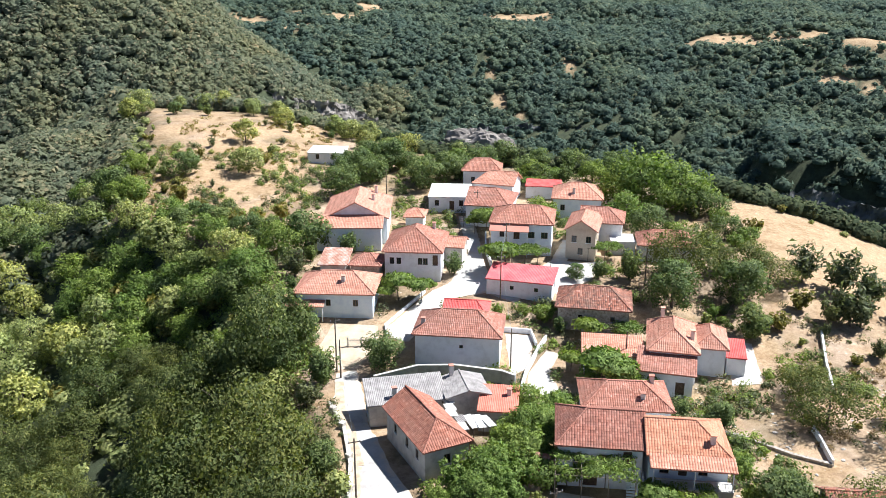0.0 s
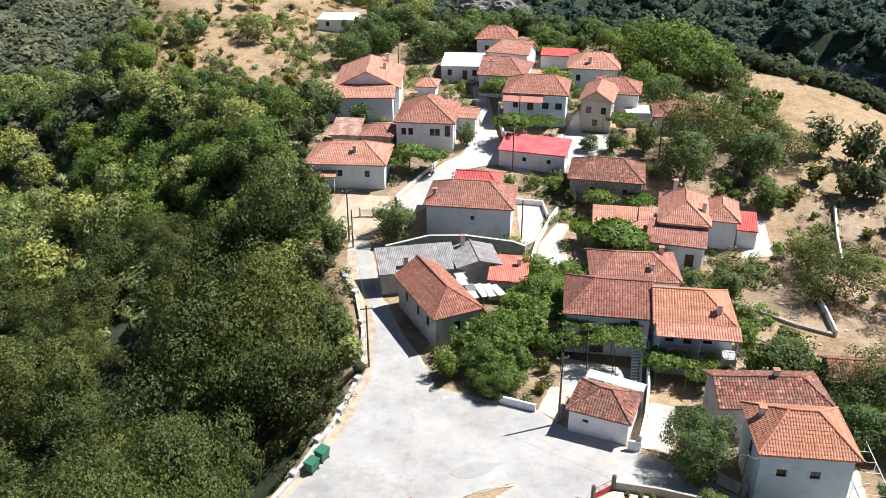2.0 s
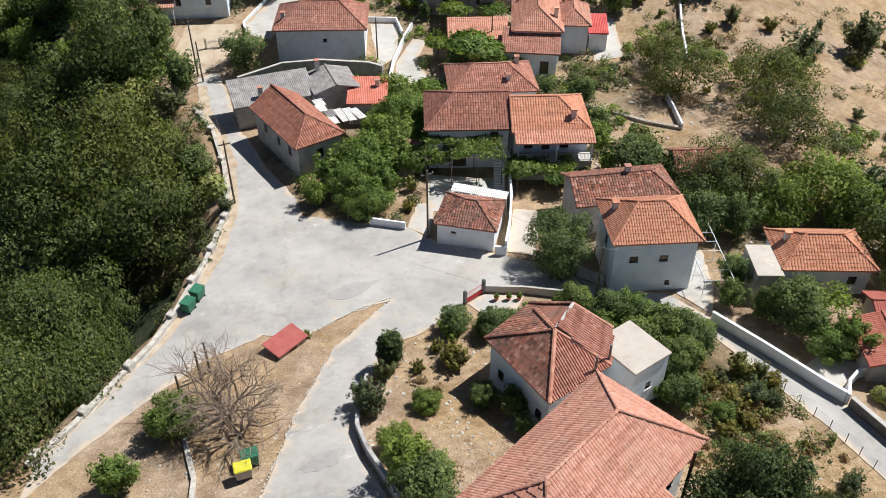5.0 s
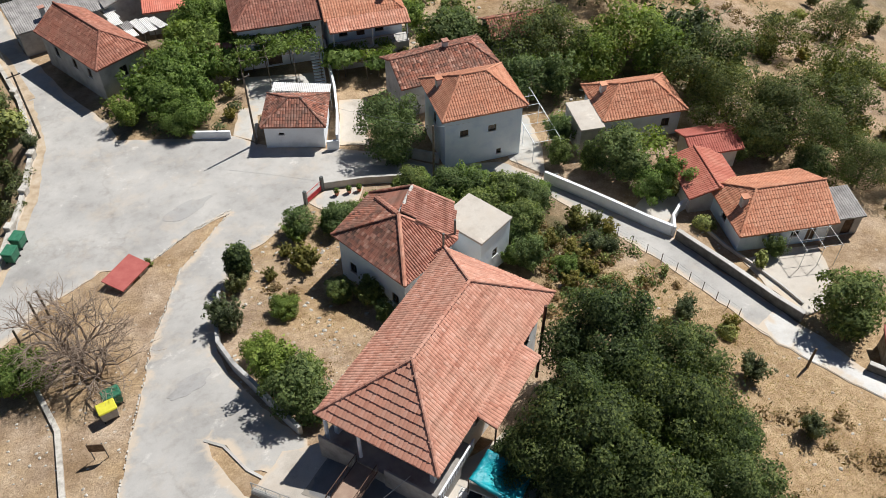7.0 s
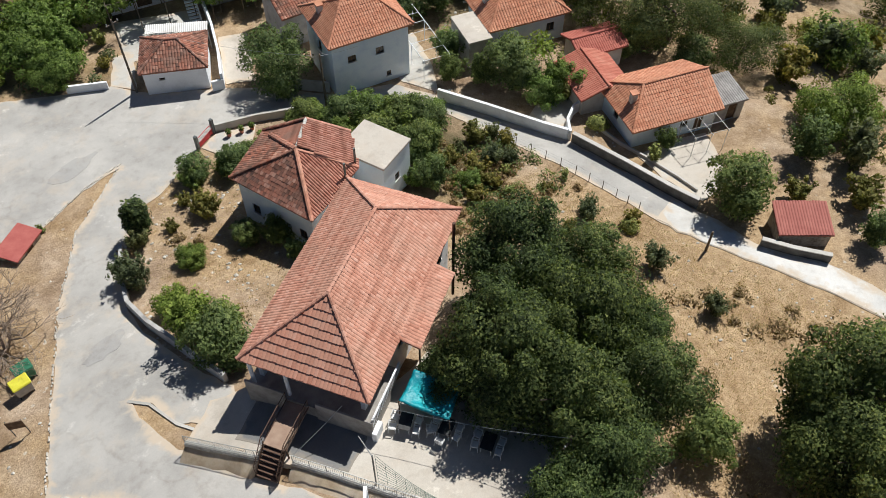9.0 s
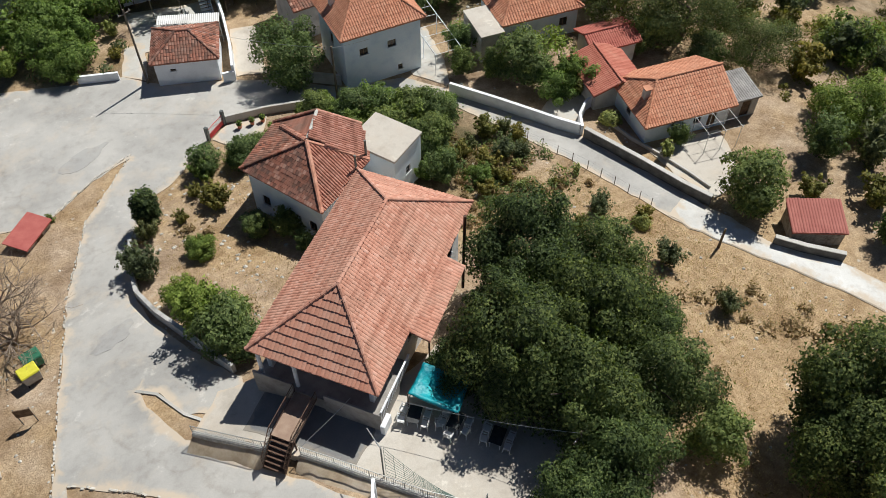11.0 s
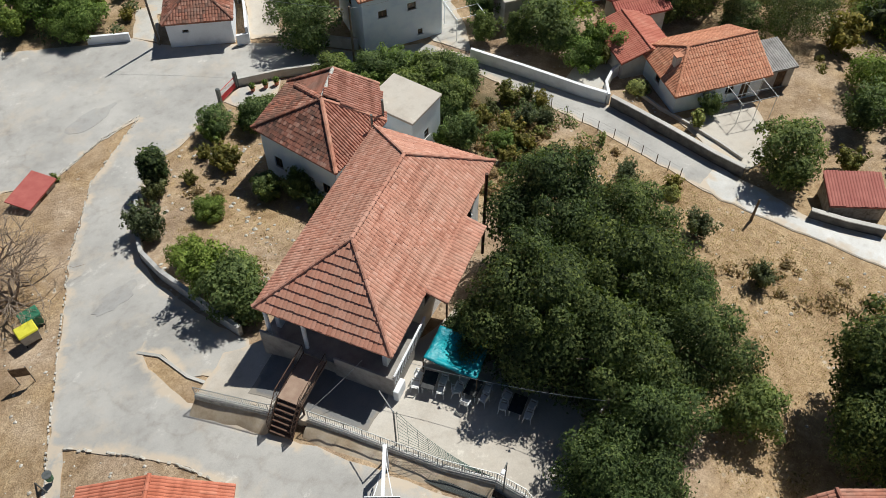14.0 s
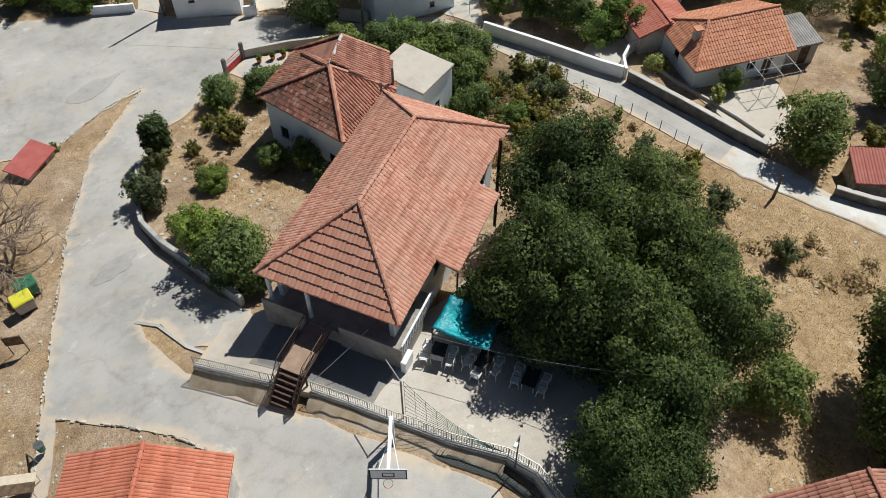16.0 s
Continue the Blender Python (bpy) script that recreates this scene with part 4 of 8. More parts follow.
house("cream two-storey house with an orange roof", 22.6, 152.0, -14, 6.2, 12.0, 5.5, 2.0, (0, 4), axis="y", mat=M_TILE_NEW, wall=M_CREAM, front=win(-1.2, 1.4, z=3.2) + win(0, z=0.9), right=win(-3, 1, z=3.2), lip=False, seed=27, tile=(0.3, 0.42))
house("tiled house behind the cream one", 26.8, 157.5, -12, 8.6, 9.0, 5.0, 2.0, (0, 3.4), mat=M_TILE_MID, lip=False, seed=28, tile=(0.3, 0.42), right=win(0, z=2))
house("blue house with a tiled roof near the gorge", 24.4, 176.1, -8, 10.8, 11.0, 5.0, 2.3, (4, 4), mat=M_TILE_NEW, wall=M_BLUE, lip=False, seed=29, front=win(-3, 3, z=1.4), tile=(0.3, 0.42), chimneys=[(-0.8, -3.6, 2.0)])
house("low cottage with a tiled roof among shrubs", 37.3, 149.2, -7, 10.8, 8.0, 3.0, 1.9, (3, 3), mat=M_TILE_MID, lip=False, seed=30, front=win(-2), tile=(0.3, 0.42))
house("small flat white outhouse", 29.7, 151.9, -3, 4.6, 5.0, 2.4, kind="flat", over=0.1, name="outhouse", category="shed")
house("small tiled shed by the lane", -9.7, 165.5, -5, 4.4, 5.6, 3.2, 1.1, (1.8, 1.8), mat=M_TILE_NEW, lip=False, seed=31, name="shed", category="shed")
house("long white shed on the dry hill", -34.9, 213.0, -5, 9.4, 6.0, 6.4, 0.5, kind="shed", sheet=M_WHITEROOF, wall=M_WHITE, over=0.15, name="shed", category="shed", front=win(-2, 2))
house("red roofed shed by the far houses", 18.0, 186.0, -8, 8.0, 4.0, 4.4, 0.6, kind="shed", sheet=M_REDROOF, name="shed", category="shed", over=0.15)


def old_house():
    """Five roof planes over an uneven plan, with mortared ridges."""
    c0 = Vector((16.0, 46.0, height(16.0, 46.0) - 0.8))
    ob = thing("house", Matrix.Translation(c0), "old house with a mottled tile roof and mortared ridges", "house")
    spot = lambda x, y, z: Vector((x, y, z)) - c0
    w, s, e, a, b, f, n = spot(11.1, 48.0, 0.6), spot(14.7, 40.4, 0.6), spot(20.35, 43.45, 0.8), spot(16.2, 45.7, 3.0), spot(18.4, 48.5, 3.0), spot(21.6, 47.2, 1.1), spot(15.6, 51.6, 0.6)
    planes = [(w, s, a), (s, e, a), (e, f, b, a), (n, w, a, b), (f, n, b)]
    bm = bmesh.new()
    for q in planes:
        slab_from(bm, q, 0.14)
    deck = part("roof", bm, M_TILE_OLD, ob)
    g = np.random.default_rng(32)
    for i, q in enumerate(planes):
        v, fc = tiles(q, 0.26 if i in (0, 3) else 0.24, 0.34, 0.05 if i in (0, 3) else 0.1, True, g)
        tagged(raw("roof_tiles", v, fc, (M_TILE_OLD, M_TILE_MID, M_TILE_MID, M_TILE_OLD, M_TILE_ORANGE)[i], deck), kind="stuff")
    up = Vector((0, 0, 0.1))
    for p, q, m, r in ((a, s, M_TILE_NEW, 0.14), (a, e, M_TILE_NEW, 0.14), (a, b, M_CONCRETE, 0.11), (b, f, M_TILE_NEW, 0.12), (a, n.lerp(a, 0.25), M_TILE_MID, 0.2), (a, w, M_TILE_OLD, 0.12), (b, n, M_TILE_OLD, 0.13)):
        bm = bmesh.new()
        caps(bm, p + up, q + up, r)
        part("ridge_tiles", bm, m, deck)
    mid = Vector((16.4, 46.2, 0)) - Vector((c0.x, c0.y, 0))
    ring = [(p - mid) * 0.9 + mid for p in (w, s, e, f, n)]
    for i, (p, q) in enumerate(zip(ring, ring[1:] + ring[:1])):
        d = q - p
        m = Matrix.Translation(((p.x + q.x) / 2, (p.y + q.y) / 2, 0)) @ Matrix.Rotation(math.atan2(d.y, d.x), 4, "Z")
        high = min(p.z, q.z) + 0.25
        holes = [(-2.3, 2.2, 0.8, 1.1), (0.4, 2.2, 0.8, 1.1), (2.6, 2.2, 0.8, 1.1)] if i == 0 else []
        bm = holed_wall(math.hypot(d.x, d.y), 0, high, 0.3, holes)
        bm.transform(m)
        part("wall", bm, M_BLUE, ob)
        put_openings(ob, m, holes, M_WOOD)
    part("stove_pipe", tubed(spot(20.3, 43.9, 0.4), spot(20.3, 43.9, 2.6), 0.1, 0.1, 8), M_IRON, ob)
    part("stove_pipe", tubed(spot(18.9, 42.9, 0.6), spot(18.9, 42.9, 2.5), 0.1, 0.1, 8), M_IRON, ob)


old_house()
house("flat concrete annex with blue-white walls", 22.9, 45.7, -62, 4.7, 4.2, 0.1, kind="flat", sheet=M_YARD, wall=M_BLUE, over=0.12, right=win(0, z=2.0, w=0.7, h=0.8), name="annex")
house("low building with an orange ribbed sheet roof", -4.9, 18.6, -28, 7.9, 6.5, 4.6, 1.3, (0, 0), axis="y", mat=M_TILE_RED, wall=M_PINK, seed=33, over=0.3, tile=(0.17, 0.9), amp=0.035, name="kiosk", category="kiosk")

# main house by the court
main_house = house("large white house with a long hipped tile roof", 13.72, 30.35, 38.4, 16.2, 8.75, 5.45, 3.1, (4.5, 4.5), mat=M_TILE_NEW, wall=M_WHITE, left=[(1.6, 3.1, 0.9, 1.3), (-1.2, 2.9, 1.0, 2.1, "door"), (-2.7, 3.3, 0.7, 1.0)], front=win(-5, -1.5, 2, 5.5, z=3.2), seed=34, tile=(0.23, 0.34), over=0.75, single=(2, 0.25, 0.56), amp=0.032, porch=1.9)


# ---- plants ----
def leaves(rng, lobes, n, size, flat=0.6, stray=0.1):
    """Leaf blades round a set of lobes: corners, faces, and normals rounded as the crown is."""
    c, r = np.array([l[0] for l in lobes], float), np.array([l[1] for l in lobes], float)
    share = (r[:, 0] * r[:, 1] * r[:, 2]) ** (2 / 3)
    pick = rng.choice(len(lobes), n, p=share / share.sum())
    d = rng.normal(size=(n, 3))
    d[:, 2] += 0.25
    d /= np.linalg.norm(d, axis=1)[:, None]
    f = 1.0 - 0.55 * rng.random(n) ** 2 + np.abs(rng.normal(0, 0.08, n)) + 0.32 * rng.random(n) * (rng.random(n) < stray)
    p = c[pick] + d * r[pick] * f[:, None]
    nrm = d + rng.normal(0, 0.55, (n, 3)) + np.array([0, 0, 0.35])
    nrm /= np.linalg.norm(nrm, axis=1)[:, None]
    t = np.cross(nrm, rng.normal(size=(n, 3)))
    t /= np.linalg.norm(t, axis=1)[:, None]
    b = np.cross(nrm, t)
    s = size * (0.6 + 0.8 * rng.random(n))[:, None]
    quad = np.stack([p - t * s - b * s * flat, p + t * s - b * s * flat * 0.3, p + b * s * flat * 1.3], 1)
    whole = (p - c.mean(0)) / (np.abs(p - c.mean(0)).max(0) + 0.01)
    soft = 0.35 * whole + 0.5 * d + 0.6 * nrm + np.array([0, 0, 0.2])
    soft /= np.linalg.norm(soft, axis=1)[:, None]
    return quad.reshape(-1, 3), np.arange(3 * n).reshape(-1, 3), np.repeat(soft, 3, 0)


def leafy(name, sets, mat, parent=None):
    """Sets of leaves as one mesh object."""
    v, n = np.concatenate([q[0] for q in sets]), np.concatenate([q[2] for q in sets])
    return raw(name, v, np.arange(len(v)).reshape(-1, 3), mat, parent, normals=n)


def spray_lobes(rng, rx, rz, zc, k):
    """Leafy shoots that fan out from the foot of a bush."""
    out = [((0, 0, zc * 0.7), (rx * 0.38, rx * 0.38, rz * 0.5))]
    for i in range(k):
        a, lean, far = rng.random() * math.tau, rng.uniform(0.1, 1.0), rng.uniform(0.6, 1.12)
        for f in (0.45, 0.7, 0.92):
            r = rx * (0.25 - 0.13 * f) * rng.uniform(0.8, 1.3)
            out.append(((rx * lean * far * f * math.cos(a), rx * lean * far * f * math.sin(a), 0.1 + (zc + rz * (1.05 - 0.55 * lean * lean)) * f * far * 0.92), (r, r, r * 1.25)))
    return out


def crown_lobes(rng, rx, rz, zc, k, spread=0.62, small=0.45, core=0.84):
    out = [((0, 0, zc), (rx * core, rx * core, rz * core))]
    for i in range(k):
        a, u = rng.random() * math.tau, rng.uniform(-0.9, 1.0)
        q = math.sqrt(max(0.05, 1 - u * u))
        s, far = small * rng.uniform(0.75, 1.25), spread * rng.uniform(0.78, 1.08)
        if i % 3 == 0:
            s, far = small * rng.uniform(0.4, 0.65), spread * rng.uniform(1.1, 1.34)
        out.append(((rx * far * q * math.cos(a), rx * far * q * math.sin(a), zc + rz * far * u), (rx * s, rx * s * rng.uniform(0.8, 1.25), rz * s * rng.uniform(0.7, 1.1))))
    return out


def joined_tube(bm, a, b, r0, r1, sides=7):
    """A bar that grows out of what the mesh holds already."""
    old = bm.verts[:]
    tube(bm, a, b, r0, r1, sides)
    if old:
        bm.verts.ensure_lookup_table()
        fresh = [bm.verts[k] for k in range(len(old), len(bm.verts))]
        foot = min(fresh, key=lambda v: (v.co - Vector(a)).length)
        near = min(old, key=lambda v: (v.co - foot.co).length)
        bmesh.ops.pointmerge(bm, verts=[near, foot], merge_co=near.co)


def limbs(rng, bm, top, r, reach, n, start=0.45):
    """A trunk that leans a little and its limbs."""
    lean = Vector((rng.normal(0, 0.05), rng.normal(0, 0.05), 0)) * top
    joined_tube(bm, (0, 0, -0.3), lean * 0.5 + Vector((0, 0, top * 0.5)), r, r * 0.75)
    joined_tube(bm, lean * 0.5 + Vector((0, 0, top * 0.5)), lean + Vector((0, 0, top)), r * 0.75, r * 0.3)
    for k in range(n):
        a = k * 2.4 + rng.uniform(-0.4, 0.4)
        z = top * rng.choice((0.5, 0.52, 0.98))
        p = lean * (z / top) + Vector((0, 0, z))
        joined_tube(bm, p, p + Vector((math.cos(a) * reach, math.sin(a) * reach, rng.uniform(0.3, 0.9) * reach)) * rng.uniform(0.7, 1.0), r * 0.36, r * 0.1, 5)


PLANTS = {}


def make_plant(kind, name, label, category, group, mat, rx, rz, zc, k, n, size, trunk, seed, bark=None, small=0.45, flat=0.6, spread=0.62, core=0.84, stray=0.1, shoots=0):
    rng = np.random.default_rng(seed)
    lobes = spray_lobes(rng, rx, rz, zc, shoots) if shoots else crown_lobes(rng, rx, rz, zc, k, spread, small, core)
    me = leafy("crown", [leaves(rng, lobes, n * 2, size * 0.78, flat, stray)], mat)
    plainer = leafy("crown", [leaves(rng, lobes, round(n * 0.7), size * 1.15, flat, stray)], mat)
    plainest = leafy("crown", [leaves(rng, lobes, round(n * 0.46), size * 1.3, flat, stray)], mat)
    bm = bmesh.new()
    limbs(rng, bm, zc, trunk, rx * 0.6, 6 if trunk > 0.06 else 3)
    tr = part("trunk", bm, bark or M_BARK)
    PLANTS[kind] = (name, label, category, group, me.data, plainer.data, plainest.data, tr.data)
    for o in (me, plainer, plainest, tr):
        bpy.data.objects.remove(o)


def on_road(x, y):
    return bool(inside(SQUARE, np.array(x), np.array(y)))


# stretches of dry grass where nothing taller grows
BARE = ((45.5, 87.0, 3.6), (41.8, 85.6, 2.6), (49.5, 90.0, 2.2), (67.0, 95.0, 4.5), (71.0, 93.0, 4.0), (61.5, 84.0, 3.4))


def plant(kind, x, y, s=1.0, turn=None, sz=None, sink=0.1, label=""):
    if s >= 1.3 and kind[:-1] in ("garden", "light"):
        kind, s = "tall_" + kind, s * 0.54
    name, lab, category, group, crown, plainer, plainest, trunk = PLANTS[kind]
    crown = plainest if math.hypot(x, y) > 150 else plainer if math.hypot(x, y) > 80 else crown
    turn = random.uniform(0, 360) if turn is None else turn
    if on_road(x, y) or any(math.hypot(x - a, y - b) < r + 0.8 * s for a, b, r in BARE):
        return None
    ob = thing(name, pose(x, y, level(x, y) - sink, 0, 0, turn) @ Matrix.Diagonal((s, s, sz or s, 1)), label or lab, category, group)
    for title, data in (("crown", crown), ("trunk", trunk)):
        o = new(title, data)
        o.parent = ob
    return ob


for i in range(4):
    make_plant(f"oak{i}", "oak_tree", "dense dark green oak on the ravine slope", "tree", "wood in the ravine", L_OAK, 4.3 + 0.4 * i, 3.5, 3.6, 30 + i, 4200, 0.23, 0.26, 40 + i, small=0.3, spread=0.74)
    make_plant(f"holm{i}", "holm_oak", "large dark holm oak on the ravine slope", "tree", "wood in the ravine", L_HOLM, 4.3 + 0.4 * i, 3.6, 3.7, 27 + i, 8200, 0.135, 0.26, 30 + i, small=0.34, spread=0.78, core=0.56, stray=0.22)
for i in range(2):
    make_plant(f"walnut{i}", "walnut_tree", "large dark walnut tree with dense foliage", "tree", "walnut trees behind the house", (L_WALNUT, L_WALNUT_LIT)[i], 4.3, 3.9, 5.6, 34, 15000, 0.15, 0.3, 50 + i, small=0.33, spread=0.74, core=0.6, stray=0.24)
for i in range(2):
    make_plant(f"light{i}", "fruit_tree", "bright green leafy fruit tree", "tree", "garden trees", L_LIGHT, 2.4, 1.9, 1.9, 18, 3300, 0.15, 0.12, 60 + i, small=0.34, spread=0.76, core=0.66, stray=0.24, shoots=30 * i)
    make_plant(f"garden{i}", "garden_tree", "mid-green leafy garden tree with a round crown", "tree", "garden trees", L_GARDEN, 2.5, 2.1, 2.2, 20, 3300, 0.155, 0.14, 64 + i, small=0.33, spread=0.74, core=0.7, stray=0.2, shoots=34 * i)
    make_plant(f"olive{i}", "olive_tree", "small grey-green olive tree", "tree", "small trees on dry ground", L_OLIVE, 1.6, 1.3, 1.4, 14, 1300, 0.16, 0.09, 70 + i, flat=0.4, small=0.36, core=0.6, stray=0.3, shoots=24)
    make_plant(f"shrub{i}", "shrub", "low rounded green shrub on dry ground", "shrub", "shrubs", L_OAK, 1.1, 0.9, 0.8, 7, 700, 0.15, 0.05, 80 + i, core=0.7, stray=0.2, shoots=20 * i)
    make_plant(f"yellow{i}", "yellowing_shrub", "yellow-green shrub in dry soil", "shrub", "shrubs", L_YELLOW, 1.3, 1.0, 0.9, 7, 800, 0.16, 0.05, 84 + i, core=0.65, stray=0.3, shoots=22)
for i in range(2):
    make_plant(f"tall_garden{i}", "garden_tree", "large mid-green leafy tree with an uneven crown", "tree", "garden trees", L_GARDEN, 4.6, 3.7, 4.0, 30, 6600, 0.19, 0.26, 94 + i, small=0.34, spread=0.76, core=0.58, stray=0.3)
    make_plant(f"tall_light{i}", "fruit_tree", "large bright green leafy tree with an uneven crown", "tree", "garden trees", L_LIGHT, 4.5, 3.6, 3.6, 30, 6600, 0.19, 0.26, 97 + i, small=0.34, spread=0.76, core=0.58, stray=0.3)
make_plant("cypress", "bay_tree", "upright dark green bay tree", "tree", "garden trees", L_WALNUT, 1.25, 2.3, 2.6, 14, 2600, 0.19, 0.12, 90, small=0.5, spread=0.5)
make_plant("vine", "vine", "climbing vine with fresh green leaves", "vine", "vines", L_LIGHT, 1.9, 0.45, 2.5, 9, 1500, 0.19, 0.06, 92, small=0.6)

WALNUTS = ((18.6, 20.6, 0.9), (16.6, 10.6, 0.7), (15.9, 22.4, 0.5), (25.0, 28.0, 0.95), (29.0, 25.4, 0.8), (20.8, 23.6, 0.8), (25.0, 20.8, 0.95), (20.2, 16.4, 0.9), (25.4, 14.8, 0.85), (19.8, 11.6, 0.8), (28.2, 19.8, 0.7), (37.2, 8.2, 1.1), (33.8, 5.2, 0.9), (43.0, 5.0, 0.8))
for k, (x, y, s) in enumerate(WALNUTS):
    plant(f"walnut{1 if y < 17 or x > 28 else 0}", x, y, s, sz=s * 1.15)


def grow(kind, *spots):
    """Plants of one kind, each at (x, y, size), variants in turn."""
    for k, (x, y, s) in enumerate(spots):
        pick = [q for q in PLANTS if q.rstrip("0123456789") == kind]
        plant(pick[k % len(pick)], x, y, s)


grow("cypress", (3.4, 50.6, 0.95))
grow("garden", (24.6, 49.6, 1.0), (27.2, 47.4, 0.85), (30.2, 50.6, 0.9), (26.2, 52.6, 0.9), (4.7, 34.2, 1.05), (21.8, 63.6, 1.5), (48.8, 28.2, 1.28), (-11.8, 112.0, 1.35))
grow("light", (1.4, 79.0, 1.2), (6.4, 83.4, 1.15), (9.4, 83.0, 1.0), (1.0, 84.4, 0.9), (6.2, 91.6, 1.1), (9.8, 93.4, 1.0), (2.8, 76.6, 0.9), (3.9, 37.4, 1.22), (3.6, 84.0, 1.2), (5.4, 79.0, 1.1), (8.2, 88.4, 1.2), (-17.8, 41.0, 1.0), (-14.2, 46.0, 1.0), (23.0, 53.6, 0.7))
grow("light", (-71.9, 157.8, 1.9), (-61.0, 150.1, 1.9), (-77.1, 155.1, 1.7), (-63.3, 146.5, 1.8), (-54.1, 150.9, 1.6), (-48.0, 141.0, 1.5))
grow("yellow", (-66.5, 153.0, 2.6), (-57.0, 146.0, 2.4), (-44.0, 137.0, 2.0))
grow("garden", (28.7, 11.6, 0.95))
grow("olive", (1.4, 45.0, 1.2), (37.6, 26.0, 1.0), (38.6, 20.2, 0.9))
grow("oak", (-57.9, 220.6, 0.87), (-52.0, 198.9, 0.96))
grow("garden", (-66.9, 201.6, 0.87), (-27.5, 185.9, 1.86), (-24.3, 209.2, 1.61), (-9.5, 190.6, 1.9), (-3.9, 196.2, 1.72), (-14.3, 205.2, 1.35), (17.8, 195.3, 1.18), (23.8, 195.1, 1.08), (36.2, 159.2, 1.63), (48.2, 174.4, 1.5), (34.1, 129.2, 1.9), (28.7, 138.3, 1.27), (19.7, 138.3, 0.71), (23.6, 138.5, 0.87), (45.4, 130.3, 1.87), (44.4, 120.1, 1.07), (33.4, 97.1, 0.81), (-1.5, 139.8, 0.95), (-29.3, 149.9, 1.9), (-29.9, 117.4, 1.55), (-23.9, 117.6, 1.25), (-20.0, 107.1, 1.29), (-32.2, 127.8, 0.75), (-21.0, 148.3, 1.01), (-26.3, 112.1, 1.22), (15.0, 121.6, 0.64))
grow("garden", (35.8, 78.0, 1.13), (29.0, 99.7, 0.62), (-16.4, 87.1, 0.94), (38.0, 58.3, 0.84), (21.2, 56.2, 0.77), (17.4, 53.2, 0.62), (13.2, 54.1, 0.7), (12.6, 43.7, 0.66), (10.6, 45.2, 0.52), (13.1, 40.9, 0.5), (33.7, 79.0, 1.24), (14.9, 48.0, 0.5), (23.0, 51.4, 0.62), (58.4, 29.4, 1.11), (50.8, 18.1, 1.03), (55.5, 19.0, 0.84), (27.6, 46.5, 0.65), (48.4, 36.8, 0.56), (9.8, 55.2, 0.66), (10.8, 44.6, 0.56), (13.3, 43.8, 0.5), (53.8, 49.6, 0.96), (58.7, 44.9, 0.87), (5.4, 32.9, 0.5), (55.6, 49.1, 0.97), (9.4, 54.2, 0.5))
grow("garden", (14.6, 55.2, 0.5), (24.8, 56.3, 0.51), (27.9, 52.3, 0.58), (22.7, 53.9, 0.5), (26.0, 47.7, 0.55), (27.8, 43.8, 0.65), (38.2, 42.2, 0.53))
grow("shrub", (-49.4, 215.0, 1.64), (-49.6, 239.1, 1.81), (-45.3, 196.5, 1.38), (38.3, 124.2, 1.19), (-14.4, 82.0, 1.81), (8.4, 79.5, 1.06), (38.8, 30.4, 0.79), (46.3, 36.1, 1.06), (44.6, 42.2, 0.99))
grow("yellow", (-62.7, 181.2, 1.9), (-38.0, 169.7, 1.9), (-47.2, 165.1, 1.9), (-56.7, 175.3, 1.37), (-42.4, 164.2, 1.9), (58.0, 163.0, 1.66), (54.5, 128.8, 1.9), (-51.6, 136.5, 1.9), (49.2, 122.8, 1.6), (24.3, 80.4, 1.33), (28.3, 78.8, 1.12), (7.6, 75.6, 0.67), (8.9, 50.0, 1.13), (60.3, 61.4, 1.86), (56.2, 60.8, 1.51), (5.8, 50.0, 0.6), (29.8, 39.8, 0.62), (58.2, 22.5, 1.67), (53.9, 25.8, 1.23), (8.8, 51.0, 0.99), (31.8, 40.3, 0.69))
grow("yellow", (39.2, 30.9, 0.75), (34.0, 32.7, 0.61), (65.8, 38.8, 1.9), (7.8, 52.6, 0.61), (34.3, 49.6, 0.73), (35.9, 44.9, 0.79))
grow("olive", (-18.5, 208.6, 1.9), (13.0, 211.1, 1.9), (46.1, 153.2, 1.9), (44.8, 141.3, 1.9), (58.2, 124.8, 1.9), (62.5, 124.2, 1.9), (-29.4, 138.4, 1.9), (44.2, 129.7, 1.22), (-21.2, 102.1, 1.47), (-17.5, 88.6, 1.58), (-15.5, 76.9, 0.96), (-17.6, 85.0, 1.12), (-12.5, 78.3, 0.8), (33.1, 43.0, 0.92), (36.8, 33.8, 0.72), (61.7, 26.4, 1.9), (34.6, 42.2, 0.71), (36.2, 33.0, 0.75), (35.1, 46.1, 0.69), (72.8, 39.3, 1.9), (74.3, 35.7, 1.64), (2.9, 49.5, 0.91), (1.0, 46.4, 0.99))
grow("olive", (31.2, 45.5, 0.69), (35.0, 42.7, 0.56))
